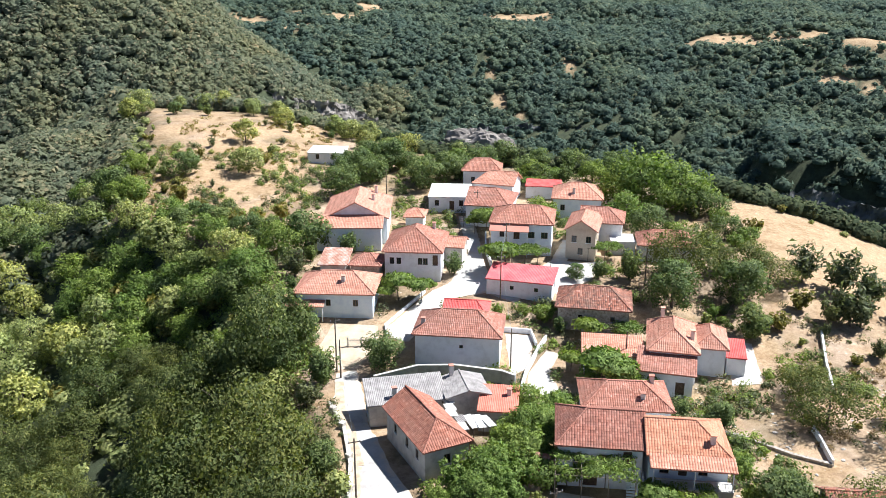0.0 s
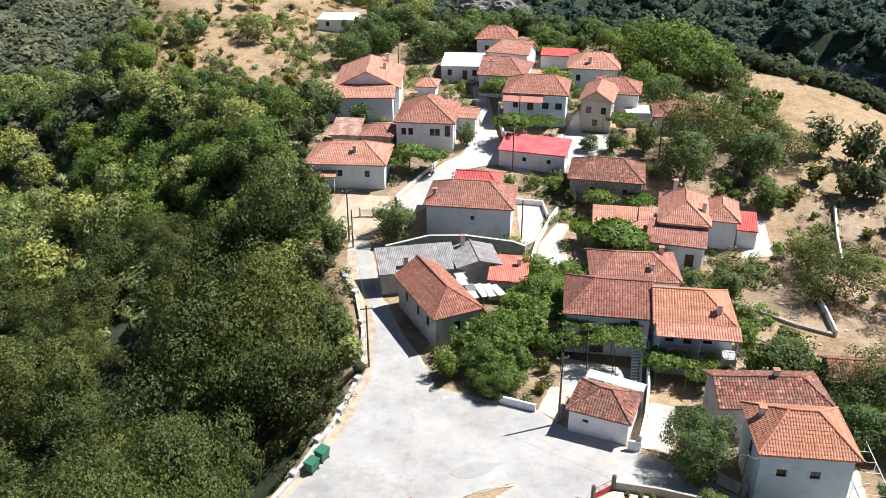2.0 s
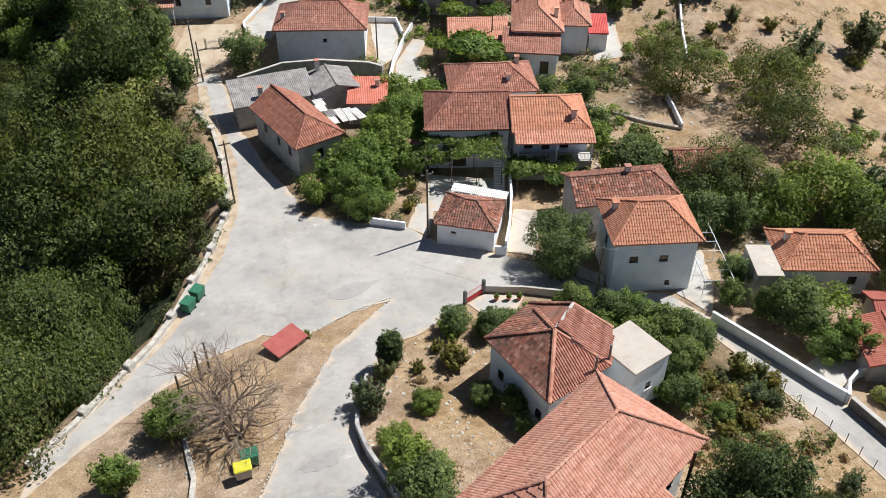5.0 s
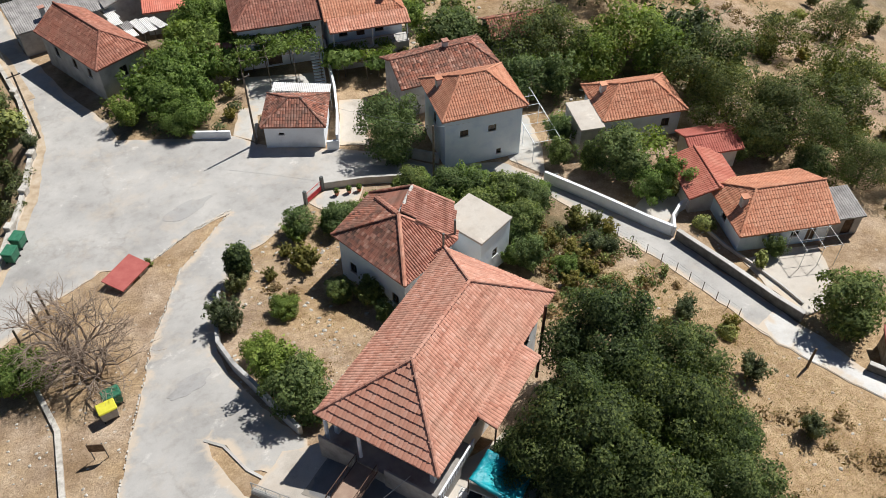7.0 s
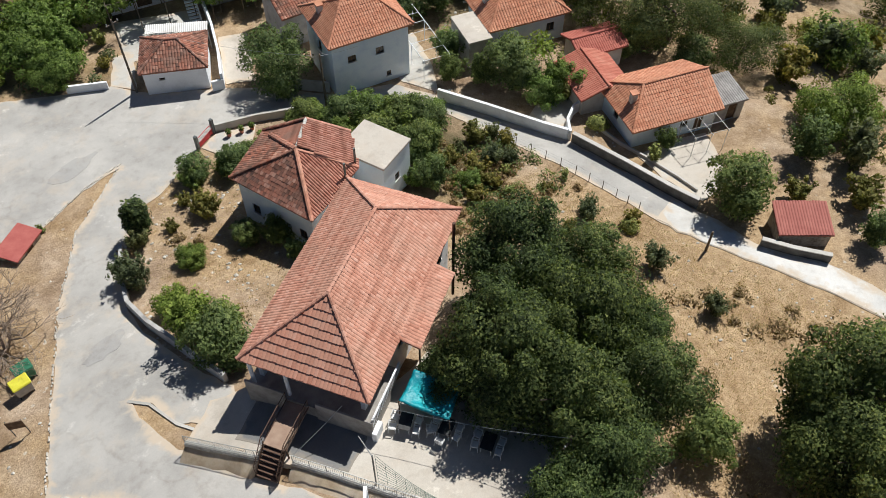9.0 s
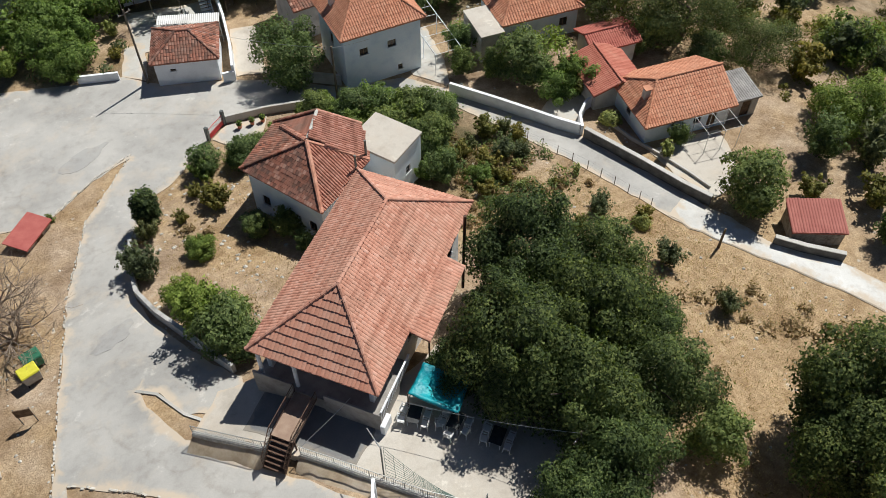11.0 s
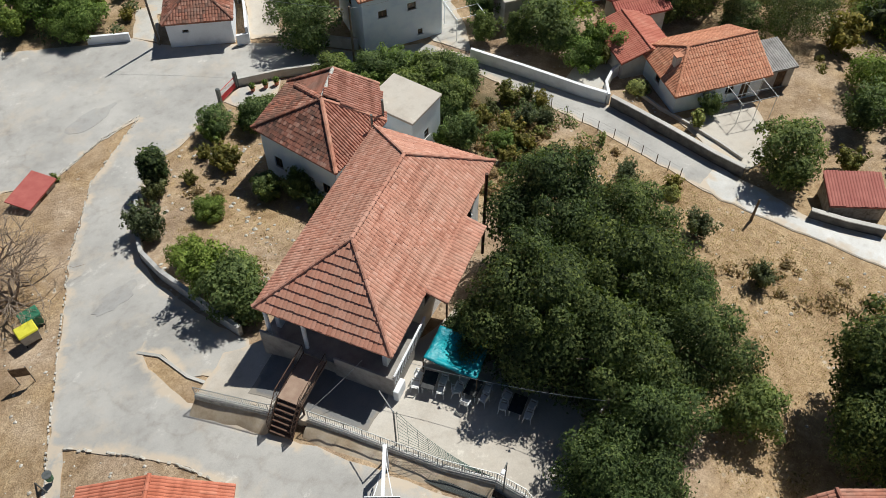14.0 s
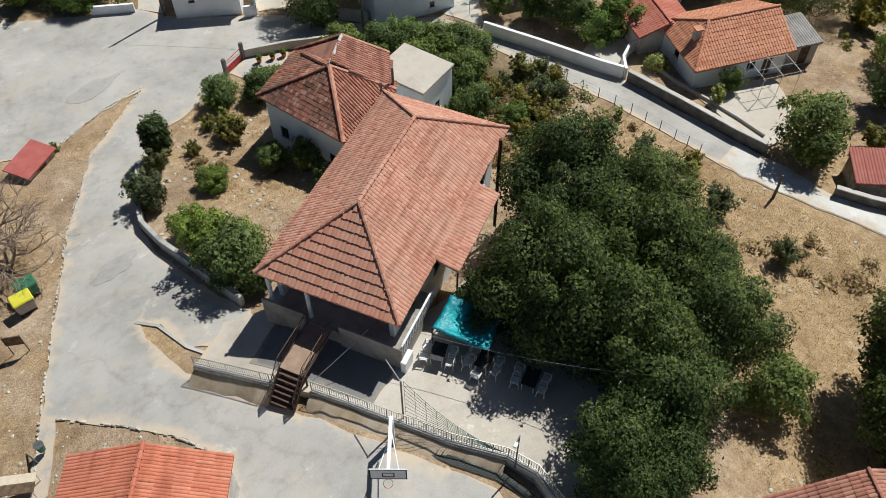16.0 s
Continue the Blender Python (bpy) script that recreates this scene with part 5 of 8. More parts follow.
grow("light", (13.8, 195.1, 1.01), (33.4, 168.9, 1.9), (42.6, 174.9, 1.9), (16.2, 168.9, 1.47), (-33.2, 147.9, 1.85), (-37.3, 136.7, 1.9), (-46.0, 139.4, 1.82), (-59.7, 142.4, 1.9), (-72.9, 155.9, 1.9), (-37.6, 124.3, 1.42), (9.6, 126.6, 0.5), (5.7, 126.3, 0.57), (13.1, 125.2, 0.76), (39.9, 126.2, 0.63), (24.4, 120.6, 0.74), (8.4, 93.0, 1.48), (12.7, 100.9, 0.89), (6.6, 89.9, 0.93), (4.0, 84.3, 1.0), (-2.4, 78.2, 0.95), (2.0, 74.8, 0.77), (31.9, 80.7, 0.74), (33.2, 87.6, 0.54), (45.0, 48.5, 1.12), (42.2, 48.1, 0.92), (27.9, 51.9, 1.01), (26.3, 53.4, 0.88), (9.2, 54.1, 0.6))
grow("light", (6.1, 45.1, 0.5), (32.2, 84.9, 0.94), (32.5, 51.9, 0.5), (64.2, 31.3, 1.51), (29.8, 41.6, 0.5), (13.2, 54.9, 0.65), (5.7, 45.2, 0.5), (26.2, 54.5, 0.85), (29.7, 52.2, 0.76), (22.3, 56.3, 0.76), (27.0, 51.8, 0.66), (5.7, 36.2, 0.69), (3.0, 40.4, 0.65), (12.1, 54.7, 0.51), (17.3, 56.1, 0.5), (27.7, 56.3, 0.63), (28.4, 48.0, 0.54), (25.7, 44.1, 0.56))
grow("vine", (6.9, 140.9, 1.78), (4.5, 161.9, 1.66), (-10.7, 130.6, 1.48), (-6.9, 130.5, 1.28), (-12.9, 129.4, 1.08), (19.0, 107.5, 1.79), (21.9, 106.0, 1.61), (15.7, 111.4, 1.05), (19.1, 119.6, 1.2), (21.3, 78.3, 1.16), (24.8, 77.0, 0.95), (14.5, 83.7, 1.2), (17.9, 84.9, 1.07), (11.9, 83.4, 0.91))
grow("holm", (59.3, 49.1, 1.08), (71.7, 55.8, 0.87), (63.1, 42.6, 0.76))

# larger trees of the eastern slope and behind the last houses
grow("garden", (41.2, 52.2, 1.25), (38.9, 53.6, 0.8))
grow("holm", (55.9, 59.6, 1.15), (55.4, 54.0, 1.0), (46.9, 97.5, 0.98), (56.8, 90.6, 1.1), (58.8, 98.0, 0.95), (55.6, 83.6, 0.9), (39.5, 72.2, 0.9), (43.3, 75.0, 0.85), (45.2, 72.4, 0.85), (37.4, 137.7, 1.35), (47.9, 138.9, 1.0), (51.7, 135.9, 0.85), (46.0, 104.4, 0.8))
grow("garden", (38.4, 67.2, 1.2), (41.6, 66.4, 1.2), (44.6, 121.8, 1.2), (33.4, 97.1, 0.8), (35.8, 79.4, 1.1), (37.2, 76.6, 0.9), (-25.5, 199.0, 1.8), (-22.2, 194.9, 1.8), (-18.3, 204.0, 2.0))
grow("light", (39.0, 181.0, 3.2), (47.0, 177.0, 2.9), (34.0, 179.0, 2.2), (47.4, 68.8, 1.5), (52.6, 69.6, 1.8), (55.6, 66.2, 1.6))
grow("olive", (63.6, 134.6, 2.8), (58.2, 138.0, 2.6), (67.1, 131.8, 2.4), (61.0, 124.4, 2.6), (67.5, 103.3, 2.4), (81.0, 110.5, 2.8), (58.0, 69.2, 2.2), (60.8, 68.0, 2.2), (72.0, 128.0, 2.4))
grow("garden", (28.0, 47.2, 0.95), (26.9, 42.8, 0.85), (28.2, 51.6, 0.9), (36.4, 55.6, 0.75), (24.2, 54.6, 0.8))
grow("yellow", (31.1, 42.4, 1.1), (29.6, 45.0, 1.0), (33.4, 46.4, 1.1), (44.6, 47.6, 1.4))
grow("light", (8.5, 100.4, 1.2), (12.2, 98.4, 1.1), (8.9, 92.4, 1.3), (7.6, 85.6, 1.2), (3.2, 83.0, 1.4), (-0.4, 81.6, 1.2), (3.8, 75.6, 1.0), (6.0, 88.0, 1.3), (10.6, 96.0, 1.1), (4.4, 90.6, 1.0))


rng = random.Random(5)


def near_any(x, y, spots, d):
    return any((x - a) ** 2 + (y - b) ** 2 < d * d for a, b in spots)


# the holm oaks that stand in groups below the parapet, and the dark hollows between them
GROVES = ((-34.5, 112, 1.5), (-28.5, 114, 1.4), (-39.5, 113, 1.35), (-33, 106, 1.3), (-31, 87.5, 1.65), (-26, 93, 1.45), (-35, 81.5, 1.5), (-23.5, 85, 1.45), (-28.5, 80, 1.4), (-20.8, 79, 1.2),
          (-31.5, 62.5, 1.6), (-37, 66, 1.4), (-27, 66, 1.3), (-37, 57, 1.45), (-28.5, 55.5, 1.5), (-31, 47, 1.4), (-57.5, 93, 1.4), (-40.5, 103, 1.35))
HOLLOWS = ((-49, 103, 7.5), (-56, 121, 6.5), (-52.5, 112, 7.5), (-45, 74, 6.0), (-22.5, 70, 5.0), (-44, 92, 7.0), (-40, 73, 4.5))
spots = []
for k, (x, y, s) in enumerate(GROVES):
    spots.append((x, y))
    plant(f"holm{k % 4}", x, y, s, sz=s * (1.65 if y < 72 else 1.3))
for x, y in ((-43.5, 72.5), (-46, 69)):
    spots.append((x, y))
    plant("light0", x, y, 2.1)
for _ in range(4000):
    y = rng.uniform(25, 200)
    x = along(EDGE, y) - rng.uniform(8.0 if y < 104 else 2.6, 90)
    if near_any(x, y, spots, 7.6 if y < 104 else 5.6) or len(spots) > 225 or any(math.hypot(x - a, y - b) < r for a, b, r in HOLLOWS):
        continue
    spots.append((x, y))
    if y > 108 and not (y < 130 and x < -44) and rng.random() < 0.5:
        plant(rng.choice(("light0", "light1", "garden0", "garden1", "yellow0")), x, y, rng.uniform(1.3, 1.9))
    else:
        plant(f"{'holm' if 50 < y < 104 or (y < 130 and x < -44) else 'oak'}{rng.randrange(4)}", x, y, rng.uniform(0.75, 1.15) * (1.25 if y < 104 else 1.0))


# ---- far woods ----
def clump(g, fine, n, tuft=0.3):
    """A small far tree: a lumpy dome stuck all over with leaf tufts."""
    bm = bmesh.new()
    bmesh.ops.create_icosphere(bm, subdivisions=fine, radius=0.86)
    bmesh.ops.delete(bm, geom=[q for q in bm.verts if q.co.z < -0.5], context="VERTS")
    bm.verts.index_update()
    v = np.array([q.co[:] for q in bm.verts])
    f = [[q.index for q in p.verts] for p in bm.faces]
    bm.free()
    k = g.uniform(0, 50)
    lump = lambda p: 1 + 0.4 * noise.noise(tuple(p * 1.8 + k)) + 0.3 * noise.noise(tuple(p * 4.2 + k))
    v = v * np.array([lump(q) for q in v])[:, None]
    d = g.normal(size=(n, 3))
    d[:, 2] = np.abs(d[:, 2]) * 1.1 - 0.25
    d /= np.linalg.norm(d, axis=1)[:, None]
    p = d * np.array([lump(q) for q in d])[:, None] * g.uniform(0.86, 1.08, (n, 1))
    nrm = d + g.normal(0, 0.4, (n, 3)) + np.array([0, 0, 0.25])
    nrm /= np.linalg.norm(nrm, axis=1)[:, None]
    t = np.cross(nrm, g.normal(size=(n, 3)))
    t /= np.linalg.norm(t, axis=1)[:, None]
    b = np.cross(nrm, t)
    s = tuft * g.uniform(0.6, 1.3, (n, 1))
    tri = np.stack([p - t * s - b * s * 0.6, p + t * s - b * s * 0.6, p + b * s], 1).reshape(-1, 3)
    m = len(v)
    soft = np.concatenate([v / np.linalg.norm(v, axis=1)[:, None], np.repeat(0.8 * d + 0.3 * nrm, 3, 0)]) + np.array([0, 0, 0.35])
    soft /= np.linalg.norm(soft, axis=1)[:, None]
    return np.concatenate([v, tri]), np.concatenate([np.array(f), np.arange(3 * n).reshape(-1, 3) + m]), soft


def by_rock(x, y):
    """Whether a tree would stand before one of the rock faces."""
    r, line = math.hypot(x, y), 396 + max(0.0, x + 78) * 1.15
    return (-96 < x < -40 and -9 < y - line < 5) or (285 < r < 345 and x > 0.335 * y) or (2 < x < 66 and 413 < y < 425 and noise.noise((x * 0.15, 0, 0)) > -0.1)


def far_woods():
    g = np.random.default_rng(9)
    shapes = [[clump(g, 1, 84, 0.21) for _ in range(10)], [clump(g, 1, 36, 0.28) for _ in range(10)], [clump(g, 1, 14, 0.33) for _ in range(10)]]
    spur_side, brink_side, across = [], [], []
    for k in range(32000):
        dist = math.sqrt(g.uniform(190 ** 2, 760 ** 2)) if g.random() < 0.88 else g.uniform(700, 1200)
        a = g.uniform(-0.54, 0.54)
        if k >= 27000:
            dist, a = math.sqrt(g.uniform(230 ** 2, 470 ** 2)), g.uniform(-0.54, -0.12)
        x, y = dist * math.sin(a), dist * math.cos(a)
        west, q = along(EDGE, y) - x, y - brink(x)
        if not (west > 6 or q > 3 or x > 85) or (by_rock(x, y) and g.random() < 0.9):
            continue
        bare = cover_of(x, y)[1]
        if bare > 0.3 and g.random() < 0.35 + 0.55 * bare:
            continue
        s = g.uniform(1.7, 3.6) * (1 + 0.5 * smooth(500, 1000, dist)) * (1 - 0.45 * bare)
        v, f, nrm = shapes[0 if dist < 290 else 1 if dist < 480 else 2][g.integers(10)]
        t = g.uniform(0, math.tau)
        c, sn = math.cos(t), math.sin(t)
        spin = np.array([[c, sn, 0], [-sn, c, 0], [0, 0, 1.0]])
        p = v @ spin * np.array([s, s, s * g.uniform(0.65, 1.0)]) + np.array([x, y, level(x, y) + s * 0.4])
        (spur_side if y < 470 and x < -30 else brink_side if dist < 310 else across).append((p, f, nrm @ spin))
    for trees, mat, label in ((brink_side, L_GORGE, "dark olive scrub below the village brink"), (spur_side, L_SPUR, "dense mid-green oak scrub on the western spur"), (across, L_FAR_HAZE, "dense woods across the gorge, hazed blue-green in colour")):
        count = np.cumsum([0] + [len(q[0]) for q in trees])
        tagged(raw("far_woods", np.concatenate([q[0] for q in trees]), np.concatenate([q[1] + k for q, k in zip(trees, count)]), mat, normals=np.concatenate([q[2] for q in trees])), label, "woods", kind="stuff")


far_woods()


def undergrowth():
    """Leafy understorey that fills the ravine between the trees."""
    g = np.random.default_rng(19)
    shapes = [clump(g, 1, 80, 0.2) for _ in range(10)]
    sets = []
    for _ in range(1600):
        y = g.uniform(104, 262)
        x = along(EDGE, y) - g.uniform(2.5, 120)
        r = g.uniform(1.1, 2.5)
        v, f, n = shapes[g.integers(10)]
        sets.append((v * np.array([r, r, r * 0.8]) + np.array([x, y, level(x, y) + 0.3]), f, n))
    bright = []
    for _ in range(420):
        y = g.uniform(104, 190)
        x = along(EDGE, y) - g.uniform(-3.0, 24)
        r = g.uniform(0.9, 1.9)
        bright.append(leaves(g, [((x, y, level(x, y) + r * 0.5), (r, r, r * 0.85))], round(90 * r), 0.21, 0.6, 0.2))
    tagged(leafy("undergrowth", bright, L_LIGHT), "bright green thicket along the top of the ravine", "undergrowth", kind="stuff")
    near = []
    for _ in range(330):
        y = g.uniform(20, 112)
        x = along(EDGE, y) - (g.uniform(2.0, 9) if g.random() < 0.3 else g.uniform(8.0, 75))
        r = g.uniform(0.8, 1.9)
        if any(math.hypot(x - a, y - b) < q for a, b, q in HOLLOWS):
            continue
        near.append(leaves(g, [((x, y, level(x, y) + r * 0.4), (r, r, r * 0.75))], round(110 * r), 0.17, 0.6))
    tagged(leafy("undergrowth", near, L_HOLM), "dark green undergrowth below the road parapet", "undergrowth", kind="stuff")
    count = np.cumsum([0] + [len(q[0]) for q in sets])
    tagged(raw("undergrowth", np.concatenate([q[0] for q in sets]), np.concatenate([q[1] + k for q, k in zip(sets, count)]), L_OAK, normals=np.concatenate([q[2] for q in sets])), "dense green undergrowth between the ravine trees", "undergrowth", kind="stuff")


undergrowth()


# ---- scattered scrub on the eastern slope and by the lanes ----
BUILT = [(o.matrix_world.translation.x, o.matrix_world.translation.y) for o in scene.objects if o.parent is None and o.type == "EMPTY" and o.get("category") in ("house", "shed", "garage", "kiosk")]


def scatter(kinds, count, x0, x1, y0, y1, s0, s1, seed, gap=2.2, clear=7.0, test=None):
    g = random.Random(seed)
    done = []
    for _ in range(count * 12):
        x, y = g.uniform(x0, x1), g.uniform(y0, y1)
        if len(done) >= count or near_any(x, y, done, gap) or near_any(x, y, BUILT, clear) or (test and not test(x, y)):
            continue
        done.append((x, y))
        plant(g.choice(kinds), x, y, g.uniform(s0, s1))


scatter(("yellow0", "yellow1", "olive0", "shrub0", "light1"), 26, 60, 96, 18, 66, 0.8, 1.8, 11)
scatter(("garden0", "holm1", "holm2"), 14, 68, 110, 20, 70, 0.6, 1.0, 12, gap=6)
scatter(("olive0", "olive1", "yellow0", "shrub0"), 24, 60, 100, 70, 118, 0.6, 1.5, 31, gap=5)
scatter(("shrub0", "yellow0", "olive1", "shrub1"), 42, -96, -44, 160, 246, 0.5, 1.3, 13, gap=3)
scatter(("oak0", "oak2", "garden0", "garden1"), 34, -110, 10, 205, 285, 0.5, 0.9, 21, gap=5, clear=9, test=lambda x, y: -9 < y - brink(x) < 6)
scatter(("garden0", "yellow0", "light1", "olive0", "shrub1"), 40, -96, -30, 150, 200, 0.8, 1.5, 22, gap=3.5, clear=10, test=lambda x, y: -12 < along(EDGE, y) - x < 4)
scatter(("yellow0", "olive0", "shrub0", "yellow1"), 22, 40, 100, 130, 185, 0.6, 1.1, 23, gap=4, clear=9, test=lambda x, y: -4 < y - brink(x) < 4)
scatter(("shrub1", "yellow1", "olive0"), 9, 40, 58, 96, 140, 0.5, 1.0, 14, gap=3)
scatter(("shrub0", "garden1", "yellow1"), 26, -40, -22, 112, 150, 0.6, 1.2, 15, gap=3)
scatter(("garden0", "garden1", "shrub0", "light0"), 26, -30, 40, 196, 212, 0.9, 1.7, 16, gap=4, clear=6)
scatter(("garden1", "olive1", "light0"), 12, 40, 56, 150, 176, 0.8, 1.4, 17, gap=4)
scatter(("yellow0", "shrub1"), 12, 27, 38, 36, 46, 0.4, 0.8, 18, gap=1.6, clear=5)


def tufts(name, spots_from, count, seed, mat, label, tall=0.35):
    """Blades of dry grass over a stretch of ground."""
    g = np.random.default_rng(seed)
    vs = []
    for _ in range(count):
        x, y = spots_from(g)
        z = level(x, y)
        for _ in range(5):
            a, h, w = g.uniform(0, math.tau), tall * g.uniform(0.5, 1.2), 0.02
            dx, dy = math.cos(a), math.sin(a)
            px, py = x + g.normal(0, 0.12), y + g.normal(0, 0.12)
            vs += [(px - dy * w, py + dx * w, z - 0.02), (px + dy * w, py - dx * w, z - 0.02), (px + dx * h * 0.6, py + dy * h * 0.6, z + h)]
    tagged(raw(name, vs, np.arange(len(vs)).reshape(-1, 3), mat), label, "grass", kind="stuff")


def field_spot(g):
    y = g.uniform(4, 40)
    return g.uniform(25, along([(5, 51), (13, 49), (24, 43.4), (34, 39.2), (40, 37.2)], y)), y


tufts("dry_grass", field_spot, 9000, 3, L_STRAW, "straw-coloured dry grass on the field", 0.15)


def low_scrub(name, spots, seed, mat, label):
    """Low clumps of leaves too many to count."""
    g = np.random.default_rng(seed)
    vs, n = [], 0
    for x, y in spots:
        r = g.uniform(0.35, 0.95)
        z = level(x, y)
        vs.append(leaves(g, [((x, y, z + r * 0.4), (r, r, r * 0.7)), ((x + g.normal(0, r * 0.7), y + g.normal(0, r * 0.7), z + r * 0.25), (r * 0.7, r * 0.7, r * 0.5))], 84, 0.14, 0.5))
    tagged(leafy(name, vs, mat), label, "scrub", kind="stuff")


def scrub_spots(seed, count, x0, x1, y0, y1, test=None, clear=6.0):
    g = random.Random(seed)
    out = []
    for _ in range(count * 6):
        x, y = g.uniform(x0, x1), g.uniform(y0, y1)
        if noise.noise((x * 0.08, y * 0.08, seed)) > -0.05 and not near_any(x, y, BUILT, clear) and not on_road(x, y) and (test is None or test(x, y)):
            out.append((x, y))
        if len(out) >= count:
            break
    return out


low_scrub("low_scrub", scrub_spots(3, 260, 56, 110, 24, 72), 3, L_YELLOW, "yellow-green scrub on the eastern slope")
low_scrub("low_scrub", scrub_spots(4, 110, 40, 90, 62, 130), 4, L_OLIVE, "grey-green scrub on the eastern slope")
low_scrub("low_scrub", scrub_spots(5, 260, -34, -8, 40, 150, lambda x, y: -4 < along(EDGE, y) - x < 5), 5, L_OLIVE, "grey-green scrub along the ravine edge")
low_scrub("low_scrub", scrub_spots(6, 70, 24, 37, 37, 56, lambda x, y: y < 58 - 0.55 * (x - 20)), 6, L_GARDEN, "green weeds in the garden below the old house")
low_scrub("low_scrub", scrub_spots(7, 200, -78, -34, 174, 250), 7, L_YELLOW, "yellow scrub on the dry hill")
def field_patch(x, y):
    return noise.noise((x * 0.14, y * 0.14, 2.0)) > 0.02


low_scrub("dry_weeds", scrub_spots(8, 48, 26, 48, 5, 38, field_patch, 4.0), 8, L_DRY, "withered brown weeds in the dry field")
low_scrub("dry_weeds", scrub_spots(9, 130, 44, 92, 66, 120), 9, L_DRY, "withered brown weeds on the eastern slope")
low_scrub("dry_weeds", scrub_spots(10, 60, 25, 38, 36, 48), 10, L_DRY, "withered brown weeds below the old house")
low_scrub("dry_weeds", scrub_spots(11, 70, -80, -36, 168, 250), 11, L_DRY, "withered brown weeds on the dry hill")
low_scrub("dry_weeds", scrub_spots(12, 9, 1, 10, 34, 56, None, 3.0), 12, L_DRY, "withered brown weeds in the walled garden")
tufts("dry_grass", lambda g: (g.uniform(2, 13), g.uniform(37, 56)), 900, 4, L_STRAW, "straw-coloured dry grass in the garden", 0.2)


# ---- walls ----
M_PALESTONE = plain("whitened_stone", [(0.32, 0.29, 0.25), (0.52, 0.49, 0.44), (0.66, 0.63, 0.58)], 1.5, 0.95, 6, 0.9)
strip_wall("parapet", [(-25.6, 44.6), (-22.8, 48.4), (-20.3, 52.9), (-17.8, 57.3), (-16.4, 60.7), (-13.9, 69.6), (-12.3, 78.3), (-13.2, 87.0), (-15.2, 95.8), (-18.0, 102.1)], 0.45, 0.45, M_PALESTONE, "low whitened stone parapet along the ravine", "wall", sunk=1.5)
pillar = None
for x, y in ((-25.0, 45.4), (-22.2, 49.6), (-19.3, 54.6), (-16.4, 60.9), (-15.0, 66.0), (-13.5, 71.0), (-12.5, 76.6), (-12.6, 82.0), (-13.6, 88.6), (-15.4, 96.0), (-17.2, 100.0)):
    m = pose(x, y, height(x, y), 0, 0, 60)
    if pillar is None:
        pillar = tagged(part("parapet_block", boxed(-0.42, 0.42, -0.36, 0.36, -0.4, 0.85, bevel=0.05), M_PALESTONE), "squat whitened block on the parapet", "block", "blocks of the parapet")
        pillar.matrix_world = m
    else:
        copy_thing(pillar, m)
strip_wall("wall_east_lane", [(33.9, 53.6), (36.8, 49.2), (39.9, 44.2), (41.2, 42.4)], 1.3, 0.3, M_WHITE, "whitewashed wall along the lane", "wall")
strip_wall("wall_cottage", [(46.3, 45.6), (43.8, 45.0), (42.2, 43.8), (41.3, 42.2)], 1.2, 0.25, M_WHITE, "curved white garden wall", "wall")
# Concrete darkened in colour for the shade on its west face.
M_SHADEWALL = plain("shade_dark_concrete", [(0.09, 0.085, 0.08), (0.15, 0.14, 0.13), (0.23, 0.215, 0.2)], 1.2, 0.95, 12, 0.5)
strip_wall("wall_lane", [(41.4, 41.9), (43.2, 36.6), (44.6, 32.0), (45.6, 29.5)], 1.1, 0.3, M_SHADEWALL, "concrete wall coloured dark for shade, with a pale rail on top", "wall", M_CONCRETE)
strip_wall("wall_lower", [(47.2, 23.6), (48.8, 21.6), (51.0, 19.4)], 0.9, 0.3, M_SHADEWALL, "block wall coloured dark for shade beside the lower lane", "wall", M_CONCRETE)
strip_wall("wall_garden", [(1.5, 49.8), (0.5, 46.0), (0.2, 43.2), (0.9, 40.2), (1.9, 37.4), (2.8, 34.6), (3.9, 31.6)], 1.0, 0.3, M_GREYWALL, "grey garden wall beside the road", "wall")
strip_wall("wall_square", [(3.2, 73.5), (6.9, 72.1)], 0.95, 0.25, M_WHITE, "whitewashed wall at the edge of the square", "wall")
strip_wall("wall_garage", [(16.7, 66.2), (17.9, 70.0), (19.0, 74.6), (20.6, 84.0)], 1.8, 0.25, M_WHITE, "high white wall beside the garage", "wall")
strip_wall("wall_garage_front", [(15.6, 66.3), (16.7, 66.1)], 1.2, 0.25, M_WHITE, "short white wall joining the garage", "wall")
strip_wall("wall_white_house", [(20.2, 64.4), (25.4, 60.1)], 1.2, 0.25, M_PINK, "pale garden wall below the tall house", "wall")
strip_wall("wall_gate", [(13.4, 60.5), (17.4, 59.8), (21.4, 58.6)], 0.9, 0.25, M_CONCRETE, "low concrete wall behind the red gate", "wall")
strip_wall("wall_road_garden", [(21.4, 58.2), (25.0, 57.0), (30.2, 55.4), (32.4, 52.6)], 0.5, 0.25, M_CONCRETE, "low concrete kerb wall of the garden", "wall")
strip_wall("wall_retaining", [(-12.4, 106.4), (-6.4, 109.4), (-1.0, 109.6), (5.6, 108.2), (7.4, 107.0)], 1.9, 0.35, M_GREYWALL, "high dark grey retaining wall", "wall", M_CONCRETE)
strip_wall("wall_lane_white", [(8.2, 106.0), (9.2, 110.5), (11.4, 116.5), (12.8, 119.5)], 0.9, 0.3, M_WHITE, "white wall climbing beside the vine garden", "wall")
strip_wall("wall_yard", [(6.0, 121.8), (10.6, 121.2), (11.2, 117.6)], 0.8, 0.25, M_WHITE, "white yard wall", "wall")
strip_wall("wall_far_lane", [(4.4, 160.0), (4.2, 150.0), (5.0, 143.0)], 1.1, 0.3, M_WHITE, "white wall along the far lane", "wall")
